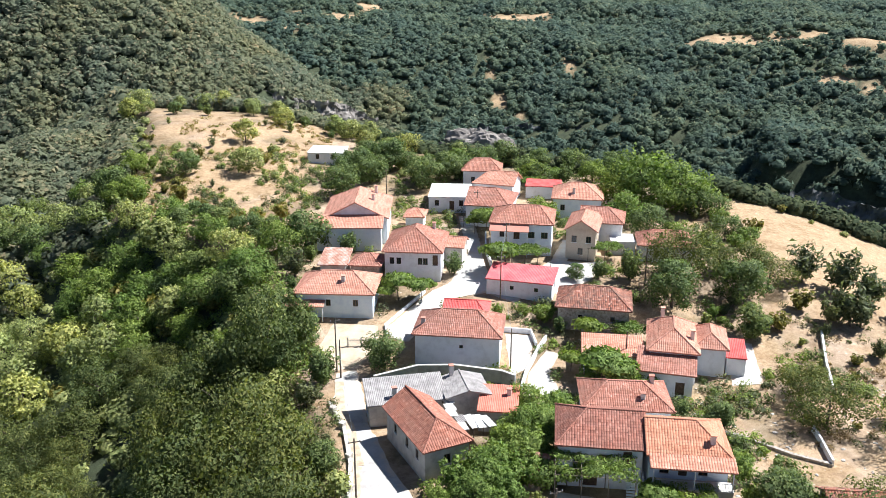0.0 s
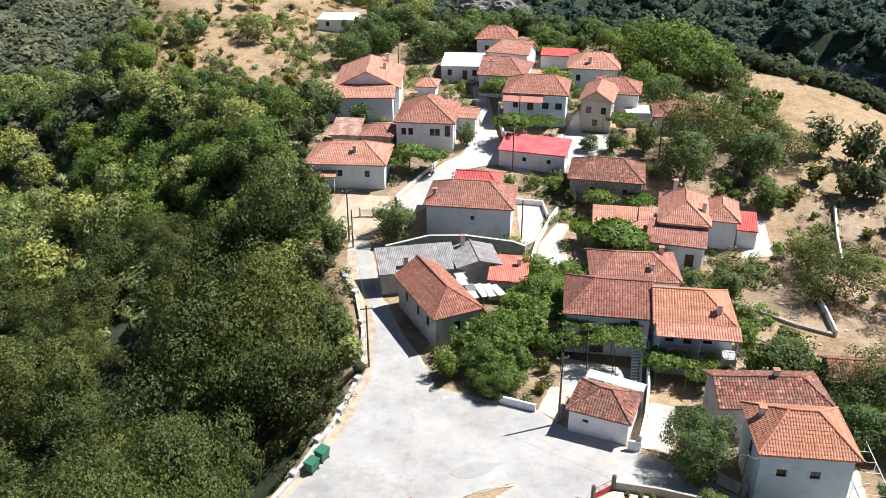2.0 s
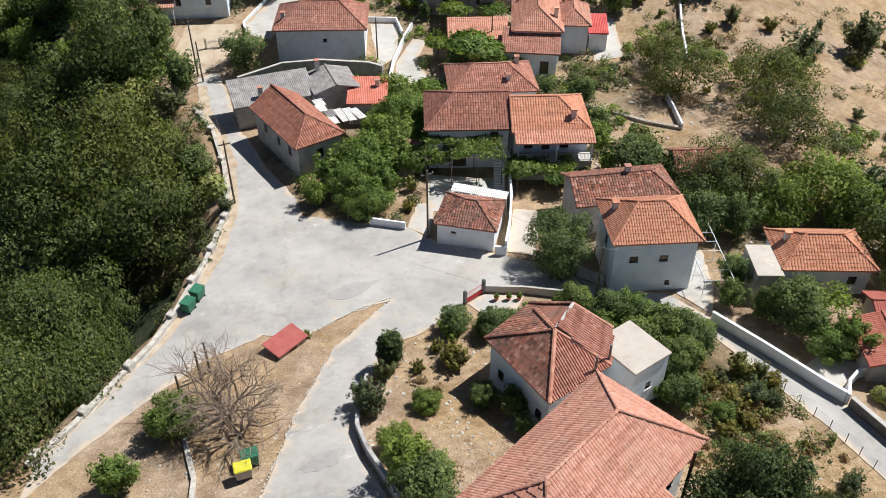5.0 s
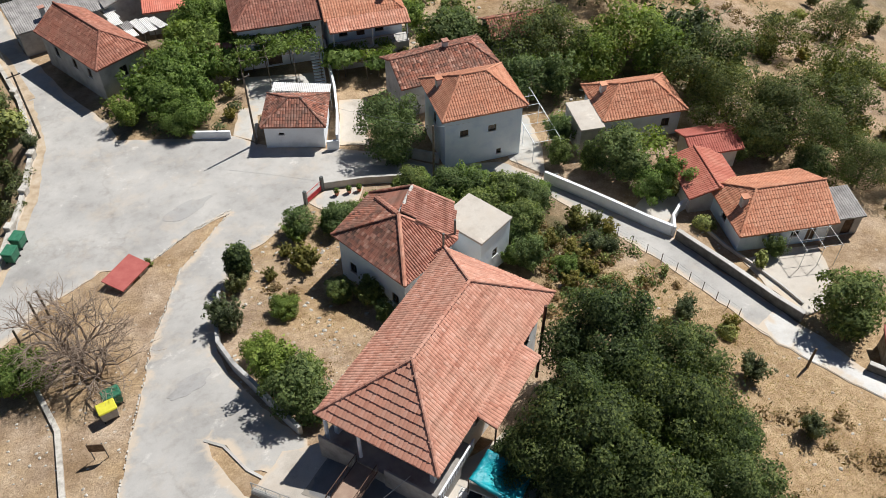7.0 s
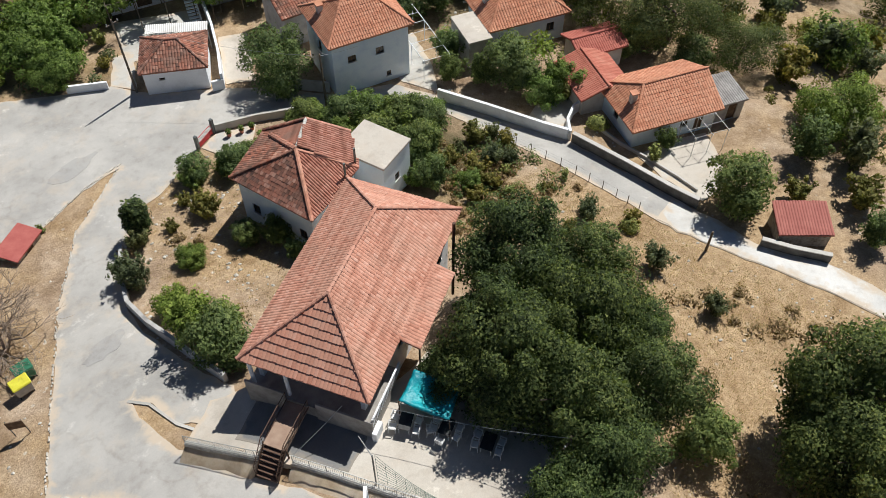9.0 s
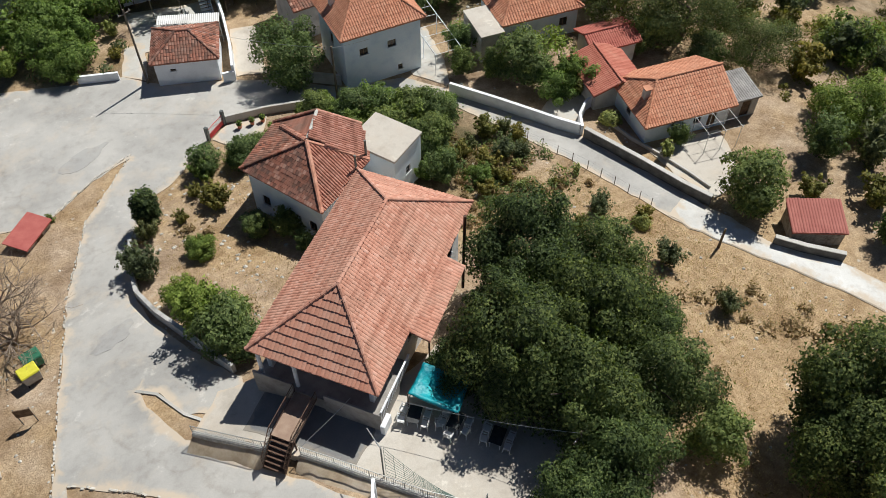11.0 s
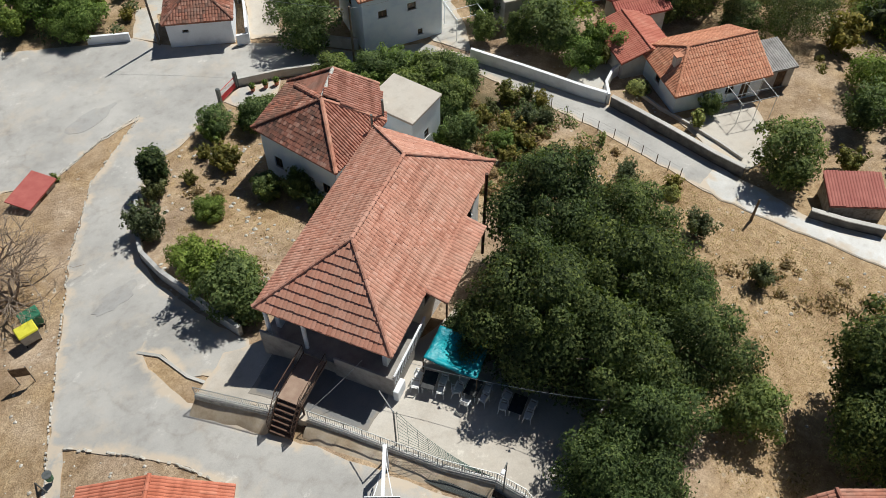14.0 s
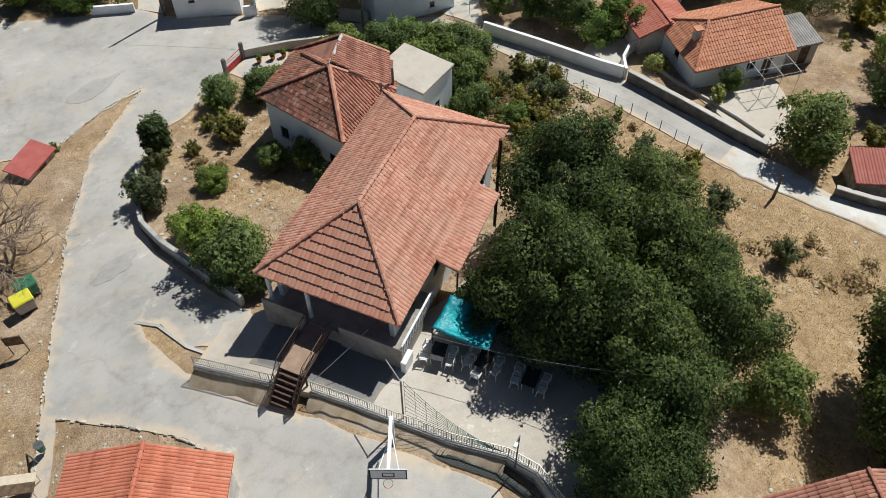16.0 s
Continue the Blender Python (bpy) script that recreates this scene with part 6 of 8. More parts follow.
strip_wall("wall_upper_lane", [(-11.6, 119.6), (-12.2, 122.8), (-6.4, 133.2)], 0.5, 0.3, M_WHITE, "low white wall of the upper lane", "wall")
strip_wall("wall_field", [(55.6, 122.0), (53.0, 113.0), (51.6, 107.0)], 0.8, 0.3, M_WHITE, "pale wall across the dry field", "wall")
strip_wall("wall_terrace", [(44.0, 88.4), (44.6, 93.6), (44.8, 96.6)], 0.9, 0.25, M_WHITE, "short white wall on the slope", "wall")
strip_wall("wall_dry_stone", [(30.0, 96.6), (34.8, 95.0), (40.0, 90.6), (44.0, 88.4)], 0.4, 0.5, M_STONE, "crumbling dry stone wall", "wall")
strip_wall("wall_island", [(-13.6, 45.4), (-12.2, 40.4), (-12.0, 33.0)], 0.25, 0.4, M_PALESTONE, "flat stone edging in the dry ground", "wall")


lane_fence = thing("wire_fence", pose(35.2, 47.0, 0), "thin wire fence on grey stakes beside the lane", "fence")
LINE = [(35.2, 47.0), (37.2, 42.6), (39.0, 38.2), (40.2, 34.0), (41.2, 30.6)]
heads = []
for (ax, ay), (bx, by) in zip(LINE, LINE[1:]):
    for k in range(3):
        x, y = ax + (bx - ax) * k / 3 - 35.2, ay + (by - ay) * k / 3 - 47.0
        z = height(x + 35.2, y + 47.0)
        part("stake", tubed((x, y, z - 0.3), (x, y, z + 1.1), 0.035), M_POLE, lane_fence)
        heads.append(Vector((x, y, z)))
for up in (0.4, 0.75, 1.05):
    bm = bmesh.new()
    for a, b in zip(heads, heads[1:]):
        tube(bm, a + Vector((0, 0, up)), b + Vector((0, 0, up)), 0.008, sides=4)
    part("wire", bm, M_GALV, lane_fence)
strip_wall("wall_flower_bed", [(44.6, 42.6), (45.0, 39.4), (45.9, 36.4), (46.6, 33.4), (47.0, 31.0)], 0.35, 0.18, M_CONCRETE, "low pale edging of the flower bed", "wall")


def stone_kerb(name, pts, size, gap, seed, label):
    """A ragged row of small stones along a line."""
    g = random.Random(seed)
    ob = thing(name, Matrix.Translation((pts[0][0], pts[0][1], 0)), label, "kerb", kind="structure")
    blocks = []
    for _ in range(4):
        bm = boxed(-size / 2, size / 2, -size * 0.24, size * 0.24, -0.25, size * 0.26, bevel=size * 0.08)
        for v in bm.verts:
            v.co += Vector((g.uniform(-1, 1), g.uniform(-1, 1), g.uniform(-1, 1))) * size * 0.07
        first = part("kerb_stone", bm, M_PALESTONE)
        blocks.append(first.data)
        bpy.data.objects.remove(first)
    for (ax, ay), (bx, by) in zip(pts, pts[1:]):
        n = max(1, round(math.hypot(bx - ax, by - ay) / (size * 1.08)))
        for k in range(n):
            if g.random() < gap:
                continue
            x, y = ax + (bx - ax) * (k + 0.5) / n + g.gauss(0, 0.05), ay + (by - ay) * (k + 0.5) / n + g.gauss(0, 0.05)
            o = new("kerb_stone", g.choice(blocks))
            o.parent = ob
            o.matrix_basis = pose(x - pts[0][0], y - pts[0][1], height(x, y) + 0.06 + g.uniform(-0.03, 0.02), 0, 0, math.degrees(math.atan2(by - ay, bx - ax)) + g.gauss(0, 8)) @ Matrix.Diagonal((g.uniform(0.7, 1.2), g.uniform(0.7, 1.3), 1, 1))


stone_kerb("kerb_island", [(4.4, 60.9), (0.8, 59.4), (-3.6, 56.7)], 0.32, 0.12, 1, "ragged stone kerb round the dry island")
stone_kerb("kerb_road", [(4.3, 60.5), (-1.3, 54.4), (-4.7, 46.5), (-6.5, 39.7), (-8.5, 32.1), (-10.0, 26.0)], 0.22, 0.3, 2, "broken line of small pale kerb stones along the road")
stone_kerb("kerb_patch", [(-8.1, 29.6), (-5.1, 27.0), (-2.5, 24.5), (-0.4, 21.7)], 0.3, 0.25, 3, "broken white kerb beside the road")
strip_wall("kerb_slope", [(-2.4, 34.2), (-1.2, 33.0), (-0.1, 30.2), (1.6, 27.8)], 0.12, 0.2, M_CONCRETE, "thin kerb beside the yard slope", "kerb")
for name, outline, mat, label in (
    ("patio_garage", [(17.0, 66.6), (19.8, 65.6), (22.2, 73.4), (19.2, 74.2)], M_YARD, "worn concrete forecourt"),
    ("patio_vines", [(9.6, 74.8), (18.6, 74.6), (18.4, 80.4), (10.6, 82.4)], M_CONCRETE, "pale concrete yard below the pergola"),
    ("patio_drive", [(7.2, 72.4), (9.3, 70.4), (10.6, 76.2), (8.8, 76.8)], M_CONCRETE, "white concrete drive"),
    ("patio_white_house", [(33.9, 64.6), (37.2, 64.2), (36.0, 58.0), (34.4, 54.6), (32.2, 57.8)], M_CONCRETE, "white concrete yard beside the tall house"),
    ("patio_gate", [(11.6, 58.8), (13.4, 60.2), (17.2, 59.4), (15.8, 57.0), (12.6, 57.2)], M_CONCRETE, "white forecourt behind the red gate"),
    ("patio_cottage", [(45.4, 37.3), (49.6, 37.4), (53.1, 36.4), (51.6, 32.6), (49.6, 30.2), (46.6, 29.9), (45.5, 33.8)], M_YARD, "paved yard of the cottage"),
    ("patio_wall_house", [(7.0, 110.0), (6.6, 121.0), (11.0, 120.6), (9.8, 112.0)], M_CONCRETE, "white concrete yard of the big white house"),
    ("patio_right", [(38.0, 108.0), (40.2, 120.0), (44.0, 119.0), (42.6, 108.6)], M_CONCRETE, "white concrete yard of the hillside house"),
    ("patio_lane", [(41.9, 43.6), (45.4, 46.2), (43.4, 48.8), (39.8, 46.8)], M_CONCRETE, "white concrete approach between walls"),
    ("patio_front", [(8.6, 104.8), (9.6, 110.8), (12.6, 116.6), (14.6, 115.8), (12.4, 110.6), (14.0, 105.6)], M_CONCRETE, "white concrete terraces by the vine garden"),
    ("patio_far", [(13.6, 137.0), (18.6, 146.0), (21.4, 145.0), (26.0, 146.0), (22.0, 138.0), (16.0, 132.6)], M_CONCRETE, "white concrete slope between far houses"),
    ("dirt_track", [(-18.4, 110.5), (-22.0, 117.0), (-20.5, 123.4), (-13.4, 123.0), (-12.8, 118.6), (-15.6, 112.4)], plain("bare_earth", [(0.42, 0.32, 0.22), (0.55, 0.45, 0.33), (0.62, 0.53, 0.4)], 0.5, 0.95, 6), "bare sandy yard beyond the gate"),
):
    draped(name, outline, mat, 0.07, label, "yard")
draped("pavement_lane", [(44.6, 31.4), (45.1, 29.8), (47.3, 23.3), (50.7, 19.2), (54.3, 10.0), (58.0, 0.0), (55.3, -1.0), (50.5, 13.1), (48.0, 18.3), (44.7, 23.9), (42.2, 28.1), (41.6, 30.2)], M_LANE, 0.095, "white concrete lane past the field", "lane")
M_SAND = plain("sandy_gravel", [(0.36, 0.27, 0.18), (0.5, 0.4, 0.29), (0.58, 0.5, 0.4)], 0.8, 0.95, 7)
draped("verge", [(-25.2, 44.4), (-22.4, 48.2), (-19.9, 52.7), (-17.4, 57.1), (-16.0, 60.5), (-13.5, 69.5), (-11.9, 78.2), (-12.8, 86.9), (-11.9, 86.8), (-11.1, 78.2), (-12.3, 70.2), (-15.2, 61.0), (-16.6, 57.6), (-19.4, 53.6), (-22.0, 49.0), (-24.6, 45.2)], M_SAND, 0.09, "sandy verge along the parapet", "verge", 0.1)
draped("verge_street", [(-12.8, 86.9), (-14.8, 95.0), (-17.2, 102.0), (-18.0, 108.0), (-16.9, 108.0), (-16.0, 102.0), (-13.6, 95.4), (-11.7, 87.2)], M_SAND, 0.09, "sandy verge of the street", "verge", 0.1)


def road_patch(x, y, rx, ry, turn, mat, label, seed):
    """A mended or stained piece of the road surface."""
    g = random.Random(seed)
    ring = []
    for k in range(22):
        a, r = k * math.tau / 22, g.uniform(0.78, 1.12)
        px, py = rx * r * math.cos(a), ry * r * math.sin(a)
        c, n = math.cos(math.radians(turn)), math.sin(math.radians(turn))
        ring.append((x + px * c - py * n, y + px * n + py * c))
    draped("road_patch", ring, mat, 0.08, label, "road patch", 0.05, None, 0.9, 0.0, False)


draped("path", [(27.6, 31.4), (29.4, 32.6), (31.4, 29.6), (32.0, 26.0), (31.6, 22.0), (30.2, 18.0), (28.6, 18.4), (29.6, 22.4), (29.8, 26.0)], plain("trodden_earth", [(0.4, 0.34, 0.27), (0.54, 0.49, 0.42), (0.62, 0.58, 0.52)], 0.9, 0.95, 7), 0.03, "pale trodden path beside the walnut trees", "path", 0.1, None, 1.0, 1.1)


M_MEND = material("mended_asphalt", concrete_build((0.33, 0.325, 0.32), (0.39, 0.38, 0.37), (0.45, 0.44, 0.42)), 0.9)
road_patch(-2.5, 40.3, 1.9, 0.9, 25, M_MEND, "darker mended patch in the asphalt", 1)
road_patch(0.6, 62.6, 2.6, 1.0, 20, M_MEND, "darker mended patch in the asphalt", 2)


# ---- the yard of the main house ----
H = pose(13.72, 30.35, 0, 0, 0, 38.4)
YARD_Z = 1.72


def yard_z(y):
    return YARD_Z - 0.95 * smooth(1.2, 6.6, y)


YARD = [(-12.3, 6.6), (-12.0, 1.7), (-11.45, -2.8), (-11.35, -8.7), (-10.95, -11.7), (-11.2, -13.4), (-12.4, -15.2), (-12.6, -19.0), (-5.0, -19.0), (-1.5, -14.0), (-1.5, -5.4), (-7.0, -3.2), (-7.0, 4.0), (-9.2, 6.6)]
yard = draped("pavement_yard", YARD, M_YARD, 0.0, "concrete yard terrace of the main house", "yard", 2.2, lambda x, y: yard_z(y), 0.7)
yard.matrix_world = H
# Darker concrete laid over the house's shadow area to deepen the shade.
drive = draped("pavement_drive", [(-11.3, 3.6), (-11.2, 1.6), (-11.1, -2.8), (-11.0, -4.0), (-8.6, -4.2), (-7.1, -3.2), (-7.1, 3.6)], material("porch_shade_concrete", concrete_build((0.15, 0.15, 0.155), (0.2, 0.2, 0.205), (0.26, 0.255, 0.25), (0.3, 0.27, 0.23)), 0.9), 0.02, "worn concrete in front of the porch, darkened to deepen the eave shadow", "yard", 0.1, lambda x, y: yard_z(y), 0.7, 0.1)
drive.matrix_world = H
base_z = main_house.matrix_world.translation.z
T = 2.85 - base_z
# Plaster toned down in colour for the shade under the eaves.
M_TERRACE = plain("shade_toned_plaster", [(0.22, 0.205, 0.19), (0.36, 0.335, 0.31), (0.46, 0.435, 0.4)], 0.9, 0.9, 20)
bm = bmesh.new()
box(bm, -8.3, -5.5, -4.5, 4.1, 0.2, T)
box(bm, -5.5, -3.9, -4.5, -3.65, T - 0.25, T)
part("terrace", bm, M_TERRACE, main_house, "entrance terrace in plaster toned dark for shade")
part("parapet", boxed(-8.42, -8.27, -4.55, -0.75, 0.2, T + 0.75, bevel=0.02), M_TERRACE, main_house)
part("parapet", boxed(-8.42, -8.27, 1.3, 4.1, 0.2, T + 0.75, bevel=0.02), M_TERRACE, main_house)
part("buttress", boxed(-8.6, -7.6, -4.85, -4.52, 0.2, T - 0.2, bevel=0.03), M_WHITE, main_house)
bm = bmesh.new()
for k in range(22):
    box(bm, -8.2 + k * 0.2, -8.16 + k * 0.2, -4.52, -4.48, T, T + 0.85)
box(bm, -8.25, -3.9, -4.56, -4.44, T + 0.85, T + 0.93)
part("balcony_railing", bm, M_WHITE, main_house)
for y in (3.7, 1.25):
    part("porch_column", tubed((-7.95, y, T), (-7.95, y, 5.45 - base_z), 0.13, 0.13, 10), M_WHITE, main_house)
bm = slab_from(bmesh.new(), [(-3.4, -5.75, 5.1 - base_z), (2.9, -5.75, 5.1 - base_z), (2.9, -4.2, 5.55 - base_z), (-3.4, -4.2, 5.55 - base_z)], 0.1)
canopy = part("canopy", bm, M_TILE_NEW, main_house, "tiled canopy below the eaves")
v, f = tiles([Vector(p) for p in ((-3.4, -5.75, 5.1 - base_z), (2.9, -5.75, 5.1 - base_z), (2.9, -4.2, 5.55 - base_z), (-3.4, -4.2, 5.55 - base_z))], 0.23, 0.34, 0.032, True, np.random.default_rng(3))
tagged(raw("roof_tiles", v, f, M_TILE_NEW, canopy), kind="stuff")
for x in (-3.2,):
    part("canopy_post", tubed((x, -5.6, 0), (x, -5.6, 5.0 - base_z), 0.06), M_WOOD, main_house)
part("stove_pipe", tubed((5.4, -4.75, 2.5), (5.4, -4.75, 7.0 - base_z), 0.11, 0.11, 9), plain("sooty_steel", [(0.05, 0.03, 0.025), (0.12, 0.07, 0.05)], 4, 0.6, 30, 0.1, 0.5), main_house, "dark sooty stove pipe")


def railing(name, parent, a, b, mat, high=0.95, step=0.13, r=0.012, piece="baluster"):
    """A top rail with a lower rail and upright bars as pieces of its own."""
    a, b = Vector(a), Vector(b)
    n = max(1, round((b - a).length / step))
    top = part(name, tubed(a + Vector((0, 0, high)), b + Vector((0, 0, high)), 0.028, sides=6), mat, parent)
    part("lower_rail", tubed(a + Vector((0, 0, 0.12)), b + Vector((0, 0, 0.12)), 0.028, sides=6), mat, top)
    bars = {}
    for k in range(n + 1):
        thick = k % 8 == 0
        if thick in bars:
            ob = new(piece, bars[thick])
            ob.parent = top
        else:
            ob = part(piece, tubed((0, 0, 0), (0, 0, high), r * 2.2 if thick else r, sides=4), mat, top)
            bars[thick] = ob.data
        ob.matrix_basis = Matrix.Translation(a.lerp(b, k / n))
    return top


stair = thing("footbridge_stair", H, "iron footbridge and steps up to the porch", "stairs")
M_RUST = plain("rusty_iron", [(0.09, 0.05, 0.035), (0.16, 0.1, 0.07)], 5, 0.8, 30, 0.2)
part("deck", boxed(-11.5, -8.4, -0.25, 1.25, 2.72, 2.84), plain("brown_floor_tile", [(0.3, 0.2, 0.15), (0.4, 0.29, 0.22)], 2, 0.8, 20), stair)
for y in (-0.25, 1.25):
    railing("railing", stair, (-11.5, y, 2.84), (-8.4, y, 2.84), M_RUST)
    railing("railing", stair, (-12.9, y, 1.4), (-11.5, y, 2.84), M_RUST)
    bm = bmesh.new()
    bm.faces.new([bm.verts.new(p) for p in ((-12.95, y, 1.2), (-11.5, y, 2.6), (-11.5, y, 2.85), (-12.95, y, 1.5))])
    bmesh.ops.solidify(bm, geom=bm.faces[:], thickness=0.06)
    part("stringer", bm, M_RUST, stair)
    part("post", tubed((-11.4, y, 0.8), (-11.4, y, 2.8), 0.06), M_RUST, stair)
for k in range(6):
    part("step", boxed(-12.95 + 0.24 * k, -12.67 + 0.24 * k, -0.2, 1.2, 1.42 + 0.235 * k, 1.46 + 0.235 * k), M_RUST, stair)

fence = thing("fence", H, "white picket railing on a low wall round the court", "fence")
EDGE_LINE = [(-12.35, 6.6), (-12.05, 1.7), (-11.95, 1.4)], [(-11.55, -0.6), (-11.45, -2.8), (-11.35, -8.7), (-10.95, -11.7), (-11.2, -13.4), (-12.4, -15.2)]
for run in EDGE_LINE:
    for (ax, ay), (bx, by) in zip(run, run[1:]):
        a, b = (ax, ay, yard_z(ay) + 0.18), (bx, by, yard_z(by) + 0.18)
        railing("picket_panel", fence, a, b, M_GALV, 0.8, 0.14, 0.018, "picket")
        d = (Vector(b) - Vector(a)).normalized()
        s = Vector((-d.y, d.x, 0)) * 0.14
        part("kerb", slab_from(bmesh.new(), [Vector(a) + s, Vector(a) - s, Vector(b) - s, Vector(b) + s], 0.5), M_CONCRETE, fence)
        out = s * 1.25
        part("retaining_face", slab_from(bmesh.new(), [Vector(a) + out - Vector((0, 0, 0.12)), Vector(a) - out - Vector((0, 0, 0.12)), Vector(b) - out - Vector((0, 0, 0.12)), Vector(b) + out - Vector((0, 0, 0.12))], 1.5), M_PALESTONE, fence, "rubble stone retaining face")

bank = thing("earth_bank", H, "sandy earth bank with stones below the fence", "bank", kind="structure")
for run in (EDGE_LINE[0], EDGE_LINE[1][:4]):
    verts, faces = [], []
    for k, (x, y) in enumerate((ax + (bx - ax) * i / 6, ay + (by - ay) * i / 6) for (ax, ay), (bx, by) in zip(run, run[1:]) for i in range(7)):
        wide = 0.9 + 0.3 * noise.noise((x, y * 0.8, 4.0))
        foot = H @ Vector((x - 0.15 - wide, y, 0))
        low = height(foot.x, foot.y)
        for f, z in ((0.0, yard_z(y) - 0.12), (0.45, 0.5 * (yard_z(y) - 0.12 + low) + 0.12), (1.0, low - 0.05)):
            verts.append((x - 0.15 - wide * f, y, z + 0.08 * noise.noise((x * 3, y * 3, f * 4))))
        if k:
            faces += [(3 * k - 3 + q, 3 * k - 2 + q, 3 * k + 1 + q, 3 * k + q) for q in (0, 1)]
    raw("earth", verts, faces, M_SAND, bank, "", True)

mast = thing("net_mast", H, "tall slim mast holding a dark green net", "mast")
part("mast", tubed((-11.1, -5.85, 1.6), (-11.1, -5.85, 5.6), 0.05), M_IRON, mast)
part("arm", tubed((-11.1, -5.85, 5.55), (-10.2, -4.6, 5.45), 0.035), M_GALV, mast)
M_NET = plain("green_net", [(0.1, 0.15, 0.13), (0.18, 0.24, 0.21)], 5, 0.9, 40, 0)


def mesh_build(nt, bsdf):
    """Fine dark netting, half open."""
    bsdf.inputs["Base Color"].default_value = (0.1, 0.11, 0.105, 1)
    bsdf.inputs["Alpha"].default_value = 0.7


M_MESH = material("fine_dark_netting", mesh_build, 0.9)
bm = bmesh.new()
for k in range(11):
    tube(bm, (-10.9 + 0.02 * k, -5.9 - 0.6 * k, 1.8 + 0.0 * k), (-10.9, -5.9 - 0.6 * k * 0.98, 1.9 + 3.4 * (1 - k / 10.5) ** 2.2), 0.014, sides=3)
for j in range(9):
    pts = [(-10.9, -5.9 - 0.6 * k, 1.8 + (0.1 + 3.4 * (1 - k / 10.5) ** 2.2) * j / 8) for k in range(11)]
    for a, b in zip(pts, pts[1:]):
        tube(bm, a, b, 0.014, sides=3)
part("net", bm, M_NET, mast)

low_net = tagged(raw("fallen_net", [(x + 0.02 * math.sin(9 * i), y, height(x, y) + up) for i, row in enumerate(((4.65, 22.8, 5.4, 23.0), (5.95, 20.5, 7.1, 20.2), (7.65, 18.5, 8.9, 17.8), (9.7, 15.5, 10.7, 15.4), (11.4, 13.8, 12.1, 13.8), (12.2, 12.4, 12.8, 12.1))) for x, y, up in ((row[0], row[1], 0.1), ((row[0] + row[2]) / 2, (row[1] + row[3]) / 2, 0.26), (row[2], row[3], 0.16))],
               [(3 * i + j, 3 * i + j + 1, 3 * i + j + 4, 3 * i + j + 3) for i in range(5) for j in (0, 1)], M_MESH), "dark netting fallen along the edge of the court", "net")
low_net.modifiers.new("thick", "SOLIDIFY").thickness = 0.01

lamp = thing("yard_lamp", H @ pose(-11.3, -12.2, 0), "slim street lamp with a white head", "lamp")
part("pole", tubed((0, 0, 1.5), (0, 0, 5.2), 0.05, 0.035), M_IRON, lamp)
part("arm", tubed((0, 0, 5.15), (-0.5, 0, 5.3), 0.03), M_IRON, lamp)
part("lamp_head", boxed(-0.75, -0.45, -0.1, 0.1, 5.24, 5.36, bevel=0.03), M_WHITE, lamp)

# basketball stand
hoop = thing("basketball_stand", pose(7.4, 17.6, 0, 0, 0, 151.5 - 180), "white basketball stand beside the court", "basketball hoop")
part("post", boxed(-0.11, 0.11, 0.4, 0.62, 0.8, 4.1), M_WHITE, hoop)
part("arm", boxed(-0.09, 0.09, -2.4, 0.5, 4.02, 4.2), M_WHITE, hoop)
for s in (-1, 1):
    part("brace", tubed((0, 0.2, 3.2), (s * 0.5, -2.3, 4.1), 0.03), M_WHITE, hoop)
board = part("backboard", boxed(-0.9, 0.9, -2.5, -2.44, 3.65, 4.7, bevel=0.01), M_WHITE, hoop)
bm = bmesh.new()
for a in ((-0.9, 0.9, 4.64, 4.7), (-0.9, 0.9, 3.65, 3.71), (-0.9, -0.84, 3.71, 4.64), (0.84, 0.9, 3.71, 4.64), (-0.3, 0.3, 4.3, 4.35), (-0.3, 0.3, 3.9, 3.95), (-0.3, -0.25, 3.95, 4.3), (0.25, 0.3, 3.95, 4.3)):
    box(bm, a[0], a[1], -2.512, -2.504, a[2], a[3])
part("border", bm, M_DARK, board, "black border lines")
bm = bmesh.new()
for k in range(14):
    a, b = k * math.tau / 14, (k + 1) * math.tau / 14
    tube(bm, (0.23 * math.cos(a), -2.8 + 0.23 * math.sin(a), 3.8), (0.23 * math.cos(b), -2.8 + 0.23 * math.sin(b), 3.8), 0.012, sides=5)
part("ring", bm, M_REDPAINT, hoop)

# tables, chairs and the awning under the walnut trees
M_PLASTIC = plain("white_plastic", [(0.68, 0.68, 0.67), (0.78, 0.78, 0.78)], 4, 0.45, 30, 0)
M_TABLETOP = plain("dark_table_top", [(0.02, 0.022, 0.025), (0.05, 0.052, 0.055)], 4, 0.4, 30, 0)


